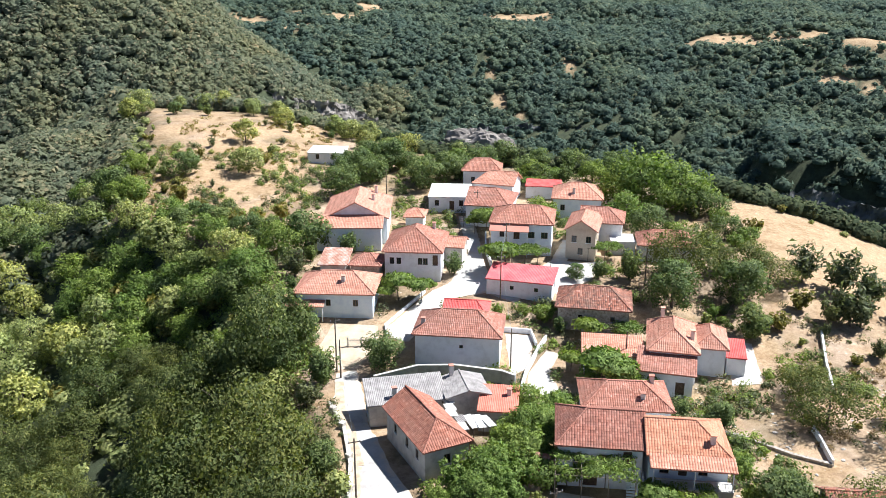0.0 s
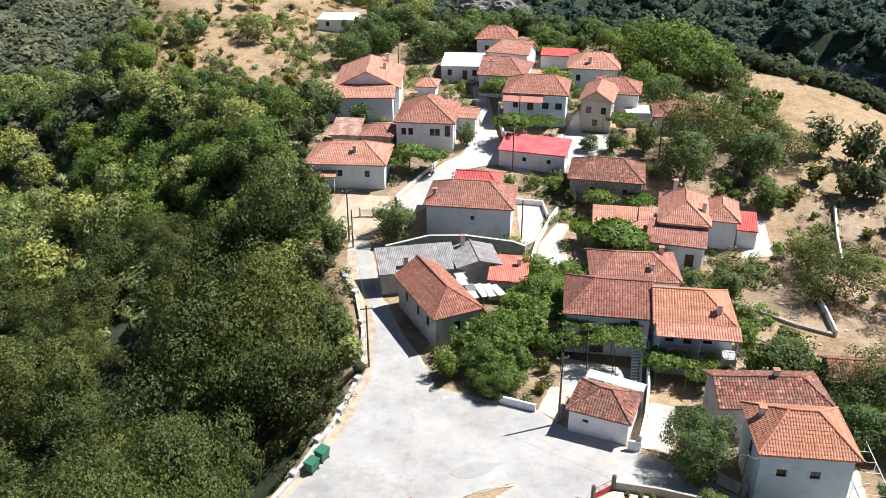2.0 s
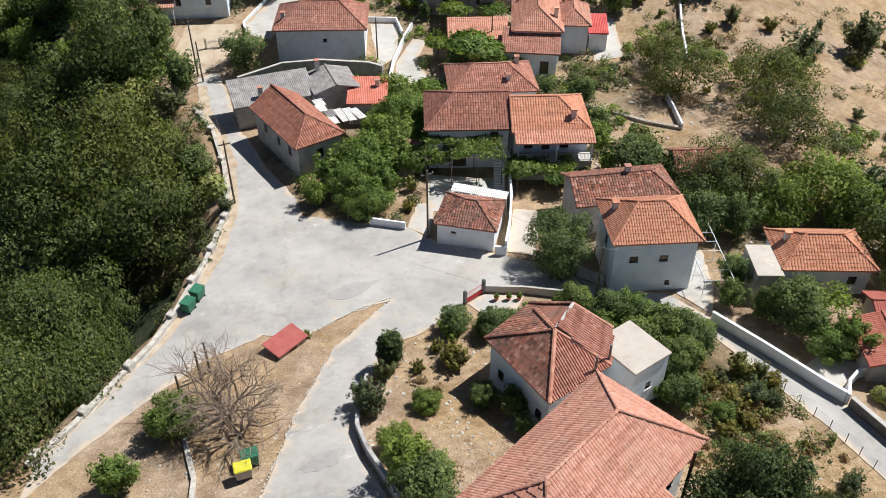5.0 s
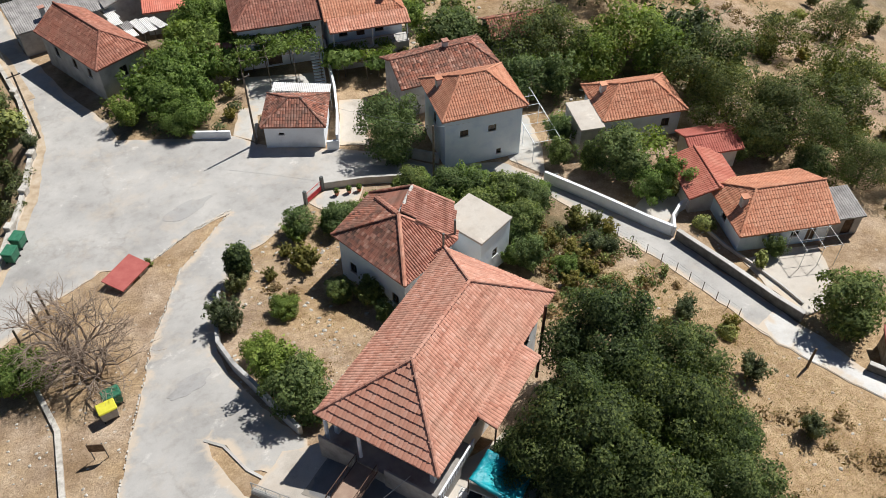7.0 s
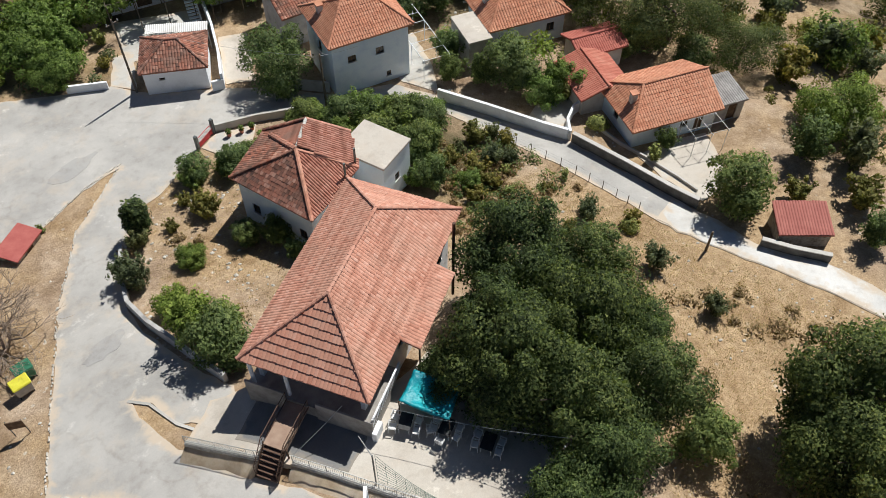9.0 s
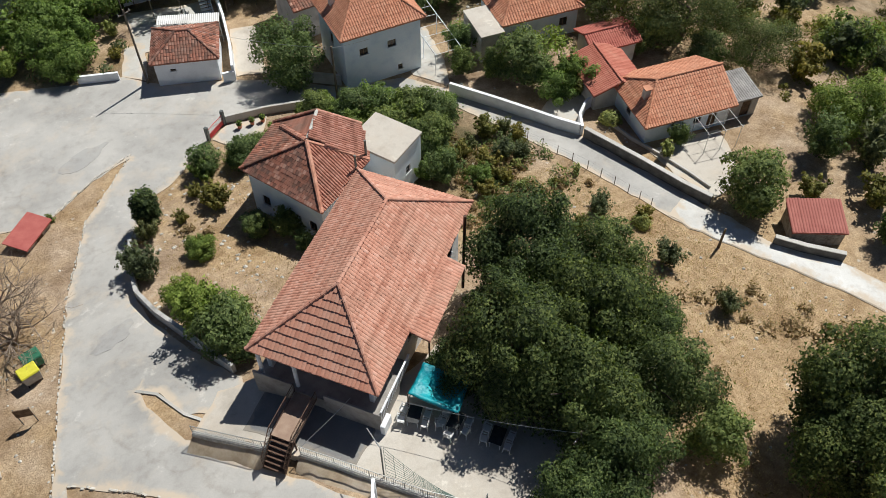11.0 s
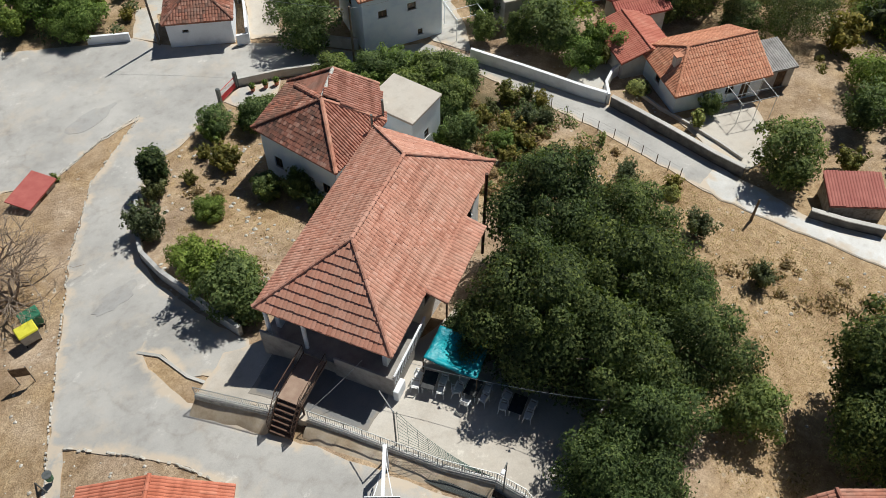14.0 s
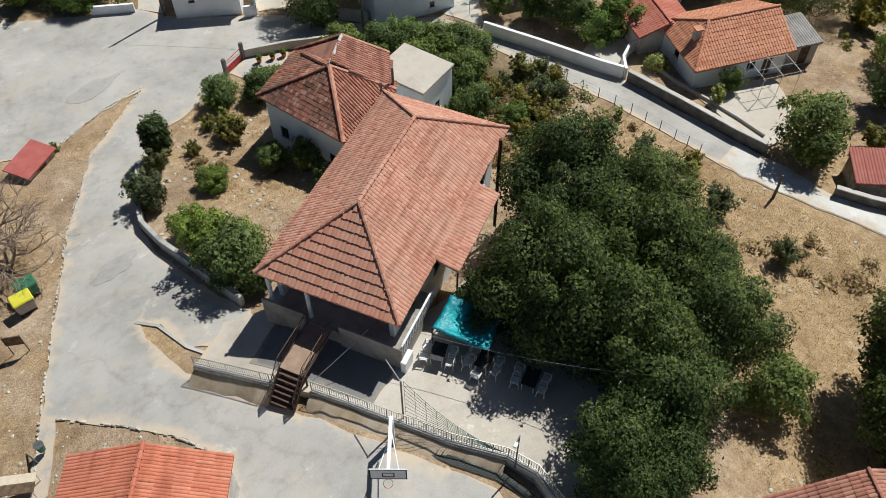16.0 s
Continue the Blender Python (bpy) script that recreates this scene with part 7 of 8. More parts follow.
def make_chair(m):
    ob = thing("plastic_chair", m, "white stackable plastic garden chair", "chair", "chairs under the walnut trees")
    part("seat", boxed(-0.24, 0.24, -0.22, 0.22, 0.41, 0.45, bevel=0.015), M_PLASTIC, ob)
    bm = bmesh.new()
    for k in range(5):
        box(bm, -0.22 + 0.092 * k, -0.165 + 0.092 * k, 0.2, 0.235, 0.45, 0.8)
    box(bm, -0.24, 0.24, 0.2, 0.24, 0.78, 0.88, bevel=0.012)
    part("backrest", bm, M_PLASTIC, ob)
    for x in (-0.25, 0.25):
        bm = boxed(x - 0.03, x + 0.03, -0.2, 0.24, 0.63, 0.66)
        box(bm, x - 0.02, x + 0.02, -0.2, -0.16, 0.42, 0.63)
        part("armrest", bm, M_PLASTIC, ob)
        for y in (-0.2, 0.2):
            part("leg", tubed((x * 0.92, y, 0.42), (x * 1.1, y * 1.2, 0.0), 0.026, 0.02, 6), M_PLASTIC, ob)
    return ob


def make_table(m):
    ob = thing("garden_table", m, "rectangular garden table with a dark top", "table", "tables under the walnut trees")
    part("tabletop", boxed(-0.6, 0.6, -0.4, 0.4, 0.7, 0.74, bevel=0.015), M_TABLETOP, ob)
    for x in (-0.5, 0.5):
        for y in (-0.32, 0.32):
            part("leg", tubed((x, y, 0), (x, y, 0.7), 0.03), M_PLASTIC, ob)
    return ob


first_table = first_chair = None
for tx, ty, turn, chairs in ((-7.0, -6.1, 8, ((-0.35, -0.75, 180), (0.35, -0.75, 175), (-0.35, 0.75, 5), (0.35, 0.72, -8))), (-6.45, -8.6, -4, ((-0.3, -0.78, 172), (0.35, -0.72, 183), (-0.3, 0.75, 4), (0.36, 0.75, -3), (-0.95, 0.05, 88), (-0.5, 0.9, 30))), (-6.5, -11.3, 0, ((-0.35, -0.74, 184), (0.35, -0.75, 176), (-0.35, 0.74, 6), (0.36, 0.76, -6)))):
    place = H @ pose(tx, ty, YARD_Z, 0, 0, turn)
    if first_table is None:
        first_table = make_table(place)
    else:
        copy_thing(first_table, place)
    for cx, cy, cr in chairs:
        m = place @ pose(cx, cy, 0, 0, 0, cr)
        if first_chair is None:
            first_chair = make_chair(m)
        else:
            copy_thing(first_chair, m)


def tarp():
    def build(nt, bsdf):
        nt.links.new(ramp(nt, world_noise(nt, 0.9, 5), [(0.35, (0.01, 0.2, 0.26)), (0.55, (0.02, 0.36, 0.42)), (0.7, (0.05, 0.5, 0.52))]), bsdf.inputs["Base Color"])
        bump(nt, bsdf, world_noise(nt, 2.2, 4), 0.6, 0.15)
    mat = material("turquoise_tarpaulin", build, 0.4)
    ob = thing("tarpaulin_awning", H, "sagging turquoise tarpaulin stretched over posts", "awning")
    n, verts = 18, []
    c = [Vector(p) for p in ((-6.5, -5.5, 3.75), (-4.2, -5.6, 3.9), (-3.95, -8.65, 3.8), (-6.55, -8.8, 3.6))]
    for j in range(n + 1):
        for i in range(n + 1):
            u, w = i / n, j / n
            p = (c[0] * (1 - u) + c[1] * u) * (1 - w) + (c[3] * (1 - u) + c[2] * u) * w
            sag = 0.45 * math.sin(u * math.pi) * math.sin(w * math.pi) * (1 + 0.5 * noise.noise((u * 3, w * 3, 1)))
            edge = 0.16 * (math.sin(u * math.pi) * (1 if w in (0, 1) else 0) + math.sin(w * math.pi) * (1 if u in (0, 1) else 0))
            verts.append((p.x + 0.05 * noise.noise((u * 5, w * 5, 3)), p.y, p.z - sag - edge + 0.08 * noise.noise((u * 7, w * 7, 5))))
    faces = [(j * (n + 1) + i, j * (n + 1) + i + 1, (j + 1) * (n + 1) + i + 1, (j + 1) * (n + 1) + i) for j in range(n) for i in range(n)]
    sheet = raw("sheet", verts, faces, mat, ob, "", True)
    mod = sheet.modifiers.new("thick", "SOLIDIFY")
    mod.thickness = 0.015
    for p in c:
        part("post", tubed((p.x, p.y, YARD_Z), (p.x, p.y, p.z), 0.04), M_WOOD, ob)


tarp()

# small roofs and yards at the south
house("small house with ribbed rust-red tiles at the field's edge", 25.7, 1.2, -20, 9.6, 8.0, 1.5, 1.8, (0, 0), axis="y", mat=M_TILE_MID, wall=M_PINK, seed=36, tile=(0.2, 0.5), over=0.35, amp=0.05)


# ---- square, island and street furniture ----
def make_bin(m, lid, label, body):
    ob = thing("waste_container", m, label, "waste container", "waste containers")
    bm = boxed(-0.65, 0.65, -0.5, 0.5, 0.2, 1.15, bevel=0.05)
    for v in bm.verts:
        if v.co.z < 0.4:
            v.co.x *= 0.88
            v.co.y *= 0.84
    part("body", bm, body, ob)
    bm = boxed(-0.68, 0.68, -0.54, 0.54, 1.15, 1.3, bevel=0.06)
    for v in bm.verts:
        v.co.z += 0.12 * (1 - (v.co.y / 0.54) ** 2) if v.co.z > 1.2 else 0
    part("lid", bm, lid, ob)
    for x in (-0.5, 0.5):
        for y in (-0.36, 0.36):
            part("wheel", tubed((x - 0.04, y, 0.1), (x + 0.04, y, 0.1), 0.1, 0.1, 10), M_DARK, ob)
    return ob


M_GREENBIN = plain("green_plastic", [(0.03, 0.14, 0.08), (0.06, 0.22, 0.13)], 3, 0.5, 30, 0)
M_GREYBIN = plain("grey_steel_bin", [(0.3, 0.29, 0.27), (0.42, 0.41, 0.39)], 3, 0.6, 30, 0)
M_YELLOWBIN = plain("yellow_plastic", [(0.6, 0.55, 0.04), (0.72, 0.68, 0.08)], 3, 0.5, 30, 0)
for x, y, lid, body, label in ((-14.9, 61.9, M_GREENBIN, M_GREENBIN, "green plastic waste container by the parapet"), (-14.2, 63.6, M_GREENBIN, M_GREENBIN, "green plastic waste container by the parapet"), (-8.4, 39.9, M_YELLOWBIN, M_GREYBIN, "waste container with a bright yellow lid"), (-8.0, 41.2, M_GREENBIN, M_GREENBIN, "green waste container beside the yellow-lidded one")):
    make_bin(pose(x, y, height(x, y) + 0.05, 0, 0, 62 if y > 50 else 12), lid, label, body)

pump = thing("pump_house", pose(-5.65, 55.35, height(-5.65, 55.35), 0, 0, 43), "low stone pump house with a sloping red roof", "pump house")
part("wall", boxed(-1.6, 1.6, -0.95, 0.95, -0.5, 0.62, bevel=0.02), M_STONE, pump)
part("roof", slab_from(bmesh.new(), [(-1.8, -1.12, 0.66), (1.8, -1.12, 0.66), (1.8, 1.12, 0.9), (-1.8, 1.12, 0.9)], 0.12), plain("dull_red_roof", [(0.36, 0.09, 0.08), (0.46, 0.14, 0.12)], 1.2, 0.8, 15), pump)
part("hatch", boxed(-0.4, 0.4, -1.0, -0.96, -0.1, 0.5), M_WOOD, pump)

litter = thing("litter_bin", pose(-9.1, 27.7, height(-9.1, 27.7)), "small green litter bin on a post beside the road", "litter bin")
bm = tubed((0, 0, 0.45), (0, 0, 1.0), 0.2, 0.26, 14)
part("bucket", bm, M_GREENBIN, litter)
part("rim", tubed((0, 0, 1.0), (0, 0, 1.04), 0.28, 0.28, 14), M_IRON, litter)
part("post", tubed((0, 0, -0.2), (0, 0, 0.45), 0.04), M_IRON, litter)
lean_pole = thing("leaning_pole", pose(-10.2, 28.6, height(-10.2, 28.6)), "slim dark pole leaning beside the road", "pole")
part("pole", tubed((0, 0, -0.2), (1.0, -2.3, 1.9), 0.05, 0.04), M_IRON, lean_pole)
stall = thing("stall_frame", pose(-10.6, 25.9, height(-10.6, 25.9), 0, 0, -20), "small stall frame of pale bars with a plank top", "stall")
for x in (-0.9, 0.9):
    for y in (-0.5, 0.5):
        part("post", tubed((x, y, -0.2), (x, y, 1.1), 0.035), M_WHITE, stall)
part("plank", boxed(-1.0, 1.0, -0.55, 0.0, 1.1, 1.15), M_WOOD, stall)
part("plank", boxed(-1.0, 1.0, 0.04, 0.56, 1.1, 1.15), M_CREAM, stall)
part("brace", tubed((-0.9, 0.5, 0.3), (0.9, 0.5, 1.0), 0.025), M_CREAM, stall)

sign = thing("notice_board", pose(-9.3, 36.2, height(-9.3, 36.2), 0, 0, -18), "dark notice board on two posts", "sign")
part("panel", boxed(-0.55, 0.55, -0.03, 0.03, 1.0, 1.85), M_WOOD, sign)
for x in (-0.5, 0.5):
    part("post", tubed((x, 0.06, -0.2), (x, 0.06, 1.9), 0.035), M_IRON, sign)


def grow_branch(bm, p, d, r, length, depth, g):
    if depth == 0 or r < 0.006:
        return
    q = p + d * length
    tube(bm, p, q, r, r * 0.7, 5)
    for _ in range(3 if depth > 2 else 2):
        e = (d + Vector((g.uniform(-1.0, 1.0), g.uniform(-1.0, 1.0), g.uniform(-0.45, 0.5)))).normalized()
        grow_branch(bm, q, e, r * g.uniform(0.5, 0.66), length * g.uniform(0.66, 0.95), depth - 1, g)


def dead_tree(x, y, s, seed):
    g = random.Random(seed)
    ob = thing("dead_tree", pose(x, y, height(x, y) - 0.1), "leafless grey tree with tangled bare branches", "tree")
    for k in range(5):
        a = k * 1.3
        bm = bmesh.new()
        grow_branch(bm, Vector((0, 0, 0)), Vector((math.cos(a) * 0.6, math.sin(a) * 0.6, 1)).normalized(), 0.12 * s, 1.3 * s, 6, g)
        part("limb", bm, M_DEADWOOD, ob)


dead_tree(-10.2, 47.4, 1.5, 3)
dead_tree(-9.0, 44.6, 1.15, 8)


def utility_pole(x, y, high, arms=True, label="weathered wooden utility pole with insulators", up=None):
    z = height(x, y) if up is None else up
    ob = thing("utility_pole", pose(x, y, z, 0, 0, 20), label, "utility pole", "utility poles")
    part("pole", tubed((0, 0, -0.4), (0, 0, high), 0.13, 0.085, 8), M_POLE, ob)
    if arms:
        part("crossarm", boxed(-0.7, 0.7, -0.05, 0.05, high - 0.5, high - 0.4), M_POLE, ob)
        for k in (-0.6, 0.0, 0.6):
            part("insulator", tubed((k, 0, high - 0.4), (k, 0, high - 0.22), 0.04, 0.03, 6), M_WHITE, ob)
    return Vector((x, y, z + high - 0.2))


tops = {k: utility_pole(x, y, h, arms) for k, (x, y, h, arms) in dict(
    square=(9.1, 70.1, 8.6, True), ravine=(-11.6, 79.6, 8.2, True), bend=(-18.2, 110.6, 8.4, True), bend2=(-17.4, 109.0, 6.0, False), yard=(7.0, 111.8, 6.4, False), store=(6.2, 131.0, 8.0, True), lane=(7.6, 143.6, 8.0, True),
    far=(2.8, 168.0, 7.0, True), hill=(-17.2, 183.0, 7.0, False), field=(42.8, 25.4, 2.4, False), island=(-12.2, 53.0, 3.6, False), island2=(-12.9, 52.2, 3.4, False), island3=(-14.2, 49.6, 3.2, False), vine=(23.6, 112.0, 6.0, False), terrace=(31.0, 136.0, 7.0, False), garden=(24.0, 58.0, 6.5, False), walnut=(18.7, 13.9, 6.3, True)).items()}


def cable(name, a, b, sag, r=0.014, parts=14):
    a, b = Vector(a), Vector(b)
    bm = bmesh.new()
    pts = [a.lerp(b, k / parts) - Vector((0, 0, sag * 4 * (k / parts) * (1 - k / parts))) for k in range(parts + 1)]
    side = (b - a).cross(Vector((0, 0, 1))).normalized() * r
    rings = [[bm.verts.new(p + o) for o in (side, Vector((0, 0, r)), -side, Vector((0, 0, -r)))] for p in pts]
    for m, n in zip(rings, rings[1:]):
        for k in range(4):
            bm.faces.new((m[k], m[k - 1], n[k - 1], n[k]))
    return tagged(part(name, bm, M_GALV), "thin sagging overhead cable", "cable", "overhead cables")


cable("cable", H @ Vector((-7.6, -4.6, 4.6)), tops["walnut"], 0.5)
cable("cable", H @ Vector((-8.3, -2.6, 4.4)), H @ Vector((-11.4, -0.6, 2.4)), 0.1, 0.02)
cable("cable", tops["walnut"], (15.4, 6.0, 3.0), 0.4)
cable("cable", tops["ravine"], tops["bend"], 1.0)
cable("cable", tops["square"], tops["garden"], 0.8)
cable("cable", tops["garden"], (34.0, 60.0, -1.0), 0.5)
cable("cable", tops["store"], tops["lane"], 0.5)
cable("cable", tops["yard"], tops["store"], 0.8)
cable("cable", tops["lane"], tops["far"], 0.6)

gate = thing("garden_gate", pose(11.3, 58.9, height(12.3, 59.6), 0, 0, 35), "red iron gate between dark posts", "gate")
for x in (0.0, 2.5):
    part("gate_post", boxed(x - 0.15, x + 0.15, -0.15, 0.15, -0.3, 1.7, bevel=0.02), M_IRON, gate)
bm = bmesh.new()
for k in range(16):
    tube(bm, (0.2 + k * 0.14, 0, 0.1), (0.2 + k * 0.14, 0, 1.3), 0.014, sides=4)
for z in (0.15, 0.65, 1.25):
    tube(bm, (0.15, 0, z), (2.35, 0, z), 0.03, sides=5)
box(bm, 0.2, 2.3, -0.01, 0.01, 0.15, 0.62)
part("gate_leaf", bm, M_REDPAINT, gate)
for x in (14.4, 15.6, 16.6):
    pot = thing("plant_pot", pose(x, 59.1 - 0.1 * (x - 14), height(x, 59) + 0.08), "clay pot with a small green plant", "plant pot", "pots in the forecourt")
    part("pot", tubed((0, 0, 0), (0, 0, 0.4), 0.16, 0.24, 12), M_TILE_RED, pot)
    v, f, _ = leaves(np.random.default_rng(4), [((0, 0, 0.6), (0.25, 0.25, 0.3))], 160, 0.08)
    raw("foliage", v, f, L_LIGHT, pot)

gate2 = thing("yard_gate", pose(-17.3, 117.2, height(-16, 117), 0, 0, 2), "pale iron double gate across the sandy yard", "gate")
bm = bmesh.new()
for k in range(26):
    x = k * 0.15
    tube(bm, (x, 0, 0.1), (x, 0, 1.2 + 0.25 * math.sin(abs((k % 13) / 12 * math.pi))), 0.018, sides=4)
for z in (0.15, 1.1):
    tube(bm, (0, 0, z), (3.8, 0, z), 0.03, sides=5)
part("gate_leaf", bm, M_GALV, gate2)
for x in (-0.15, 1.9, 3.95):
    part("gate_post", boxed(x - 0.12, x + 0.12, -0.12, 0.12, -0.2, 1.6), M_GALV, gate2)


# ---- verandas, pergolas and other parts of the village ----
def pergola(x, y, ang, L, D, high, label):
    z = height(x, y)
    ob = thing("pergola", pose(x, y, z, 0, 0, ang), label, "pergola", "vine pergolas")
    for px in np.linspace(-L / 2, L / 2, max(2, round(L / 2.6) + 1)):
        for py in (-D / 2, D / 2):
            part("post", tubed((px, py, -0.2), (px, py, high), 0.05), M_POLE, ob)
        part("beam", tubed((px, -D / 2 - 0.2, high), (px, D / 2 + 0.2, high), 0.04), M_POLE, ob)
    for py in np.linspace(-D / 2, D / 2, 4):
        part("rail", tubed((-L / 2 - 0.2, py, high + 0.05), (L / 2 + 0.2, py, high + 0.05), 0.03), M_POLE, ob)
    g = np.random.default_rng(int(abs(x * 7 + y)))
    lobes = [((g.uniform(-L / 2, L / 2), g.uniform(-D / 2, D / 2), high + g.uniform(0.0, 0.3)), (g.uniform(0.7, 1.2), g.uniform(0.7, 1.2), 0.3)) for _ in range(round(L * D / 1.6))]
    v, f, _ = leaves(g, lobes, round(L * D * 75), 0.15, 0.75)
    raw("vine_leaves", v, f, L_LIGHT, ob)
    return ob


pergola(14.6, 81.2, -6, 8.6, 4.2, 4.1, "timber pergola overgrown with vines before the house")
pergola(23.6, 78.6, -6, 6.5, 3.4, 2.4, "vine pergola in the dry garden")
pergola(12.4, 145.0, -8, 7.0, 4.5, 2.4, "dense vine pergola below the far house")
pergola(22.0, 106.6, -10, 10.0, 5.0, 2.3, "long vine pergola on the terrace")
pergola(24.0, 119.6, -10, 10.0, 2.6, 2.2, "thin vine pergola beside the low house")
pergola(2.6, 163.0, -10, 6.0, 4.0, 2.4, "vine pergola by the far lane")
pergola(26.0, 147.0, -14, 6.0, 4.0, 2.4, "vine pergola before the cream house")
pergola(14.0, 190.5, -10, 9.0, 4.0, 2.4, "vine pergola at the end of the village")
pergola(43.6, 53.4, -20, 5.0, 4.0, 2.3, "vine pergola in the cottage garden")

porch_frame = thing("metal_pergola", pose(51.4, 35.6, height(51.4, 35.6), 0, 0, -11), "thin metal pergola frame before the cottage door", "pergola")
for x in (-1.7, 0.0, 1.7):
    for y in (-1.3, 1.0):
        part("post", tubed((x, y, -0.2), (x, y, 2.5), 0.03), M_GALV, porch_frame)
    part("bar", tubed((x, -1.5, 2.52), (x, 1.1, 2.6), 0.025), M_GALV, porch_frame)
for y in (-1.3, -0.2, 1.0):
    part("rail", tubed((-1.9, y, 2.56), (1.9, y, 2.56), 0.025), M_GALV, porch_frame)

steps = thing("outdoor_stair", pose(18.4, 79.0, height(18.4, 79.0), 0, 0, -9), "white outdoor steps up to the first floor", "stairs")
for k in range(11):
    part("step", boxed(-0.55, 0.55, 0.3 * k - 0.9, 0.3 * k - 0.6 + 0.02, 0.21 * k, 0.21 * k + 0.09), M_WHITE, steps)
part("stringer", slab_from(bmesh.new(), [(0.56, -0.95, 0.15), (0.7, -0.95, 0.15), (0.7, 2.4, 2.45), (0.56, 2.4, 2.45)], 0.35), M_WHITE, steps)

balcony = thing("balcony", pose(25.0, 80.2, height(25, 80), 0, 0, -6), "long veranda with a thin iron railing", "balcony")
part("floor_slab", boxed(-4.3, 4.4, -0.9, 1.0, 2.45, 2.62), M_CONCRETE, balcony)
railing("railing", balcony, (-4.3, -0.85, 2.62), (4.4, -0.85, 2.62), M_GALV, 0.95, 0.16)
part("retaining_wall", boxed(-4.3, 4.4, -0.75, 0.9, -0.5, 2.45), M_GREYWALL, balcony)
bm = slab_from(bmesh.new(), [(-4.6, -1.0, 5.0), (4.6, -1.0, 5.0), (4.6, 1.0, 5.6), (-4.6, 1.0, 5.6)], 0.1)
lean = part("lean_to_roof", bm, M_TILE_NEW, balcony)
v, f = tiles([Vector(p) for p in ((-4.6, -1.0, 5.0), (4.6, -1.0, 5.0), (4.6, 1.0, 5.6), (-4.6, 1.0, 5.6))], 0.3, 0.38, 0.07, False, np.random.default_rng(3))
tagged(raw("roof_tiles", v, f, M_TILE_NEW, lean), kind="stuff")
for x in (-4.2, 0.2, 4.2):
    part("post", tubed((x, -0.8, 2.6), (x, -0.8, 5.0), 0.06), M_WHITE, balcony)

awning = thing("awning", pose(10.2, 148.4, 0, 0, 0, -8), "long faded pink awning over the upper windows", "awning")
part("sheet", slab_from(bmesh.new(), [(-5.4, -1.2, 5.0), (1.8, -1.2, 5.0), (1.8, 0.9, 5.9), (-5.4, 0.9, 5.9)], 0.08), plain("faded_pink_sheet", [(0.5, 0.22, 0.16), (0.58, 0.28, 0.21)], 1, 0.8, 15), awning)
for x in (-5.2, -1.8, 1.6):
    part("post", tubed((x, -1.1, 0), (x, -1.1, 5.0), 0.05), M_WHITE, awning)

porch = thing("porch_roof", pose(-25.4, 126.0, height(-25.4, 126), 0, 0, -2), "lean-to porch with orange tiles on white posts", "porch")
q = [Vector(p) for p in ((-3.6, -2.2, 2.3), (3.4, -2.2, 2.3), (3.4, 0.6, 3.2), (-3.6, 0.6, 3.2))]
lean = part("roof", slab_from(bmesh.new(), q, 0.1), M_TILE_NEW, porch)
v, f = tiles(q, 0.34, 0.42, 0.07, False, np.random.default_rng(5))
tagged(raw("roof_tiles", v, f, M_TILE_NEW, lean), kind="stuff")
for x in (-3.4, 0, 3.2):
    part("post", tubed((x, -2.1, -0.3), (x, -2.1, 2.25), 0.07), M_WHITE, porch)

sheets = thing("corrugated_roof_sheets", pose(-1.3, 95.8, height(-1.3, 95.8), 0, 0, 18.6), "loose grey-white corrugated sheets laid over a yard", "roof sheets")
g = random.Random(6)
lay = [(0.35 * math.sin(2.1 * k), -4.1 + 1.65 * k, 0.62, 0.95) for k in range(6)] + [(1.45 + 0.95 * k, -3.4 - 0.35 * k, 0.55, 1.6) for k in range(3)]
for k, (x, y, half, deep) in enumerate(lay):
    bm = bmesh.new()
    n = 2 * round(half / 0.09)
    rows = [[bm.verts.new((-half + 2 * half * i / n, t * deep, 0.05 * (i % 2))) for i in range(n + 1)] for t in (-1, 1)]
    for i in range(n):
        bm.faces.new((rows[0][i], rows[0][i + 1], rows[1][i + 1], rows[1][i]))
    bm.transform(pose(x, y, 2.85 + 0.06 * (k % 3), g.uniform(-4, 4), g.uniform(-5, 5), g.uniform(-7, 7)))
    part("sheet", bm, M_GREYROOF if k % 4 == 1 else M_WHITEROOF, sheets).modifiers.new("thick", "SOLIDIFY").thickness = 0.012
for x in (-0.5, 0.5):
    part("beam", tubed((x, -5.0, 2.78), (x, 5.0, 2.78), 0.05), M_POLE, sheets)
for x, y in ((-0.5, -4.8), (0.5, -4.8), (-0.5, 0.0), (0.5, 4.6), (-0.5, 4.6), (3.4, -5.4), (1.2, -5.0), (3.4, -2.4)):
    part("post", tubed((x, y, -0.3), (x, y, 2.8), 0.05), M_POLE, sheets)
part("beam", tubed((0.8, -4.4, 2.76), (3.8, -5.4, 2.76), 0.05), M_POLE, sheets)
part("beam", tubed((0.8, -2.2, 2.76), (3.8, -3.0, 2.76), 0.05), M_POLE, sheets)

frame_ob = thing("metal_pergola", pose(36.0, 61.0, height(36, 61), 0, 0, -6), "bare white metal pergola frame", "pergola")
for x in (-1.4, 1.4):
    for y in (-4.5, -1.5, 1.5, 4.5):
        part("post", tubed((x, y, -0.2), (x, y, 2.6), 0.035), M_WHITE, frame_ob)
    part("rail", tubed((x, -4.6, 2.6), (x, 4.6, 2.6), 0.035), M_WHITE, frame_ob)
for y in np.linspace(-4.5, 4.5, 7):
    part("bar", tubed((-1.4, y, 2.62), (1.4, y, 2.62), 0.025), M_WHITE, frame_ob)

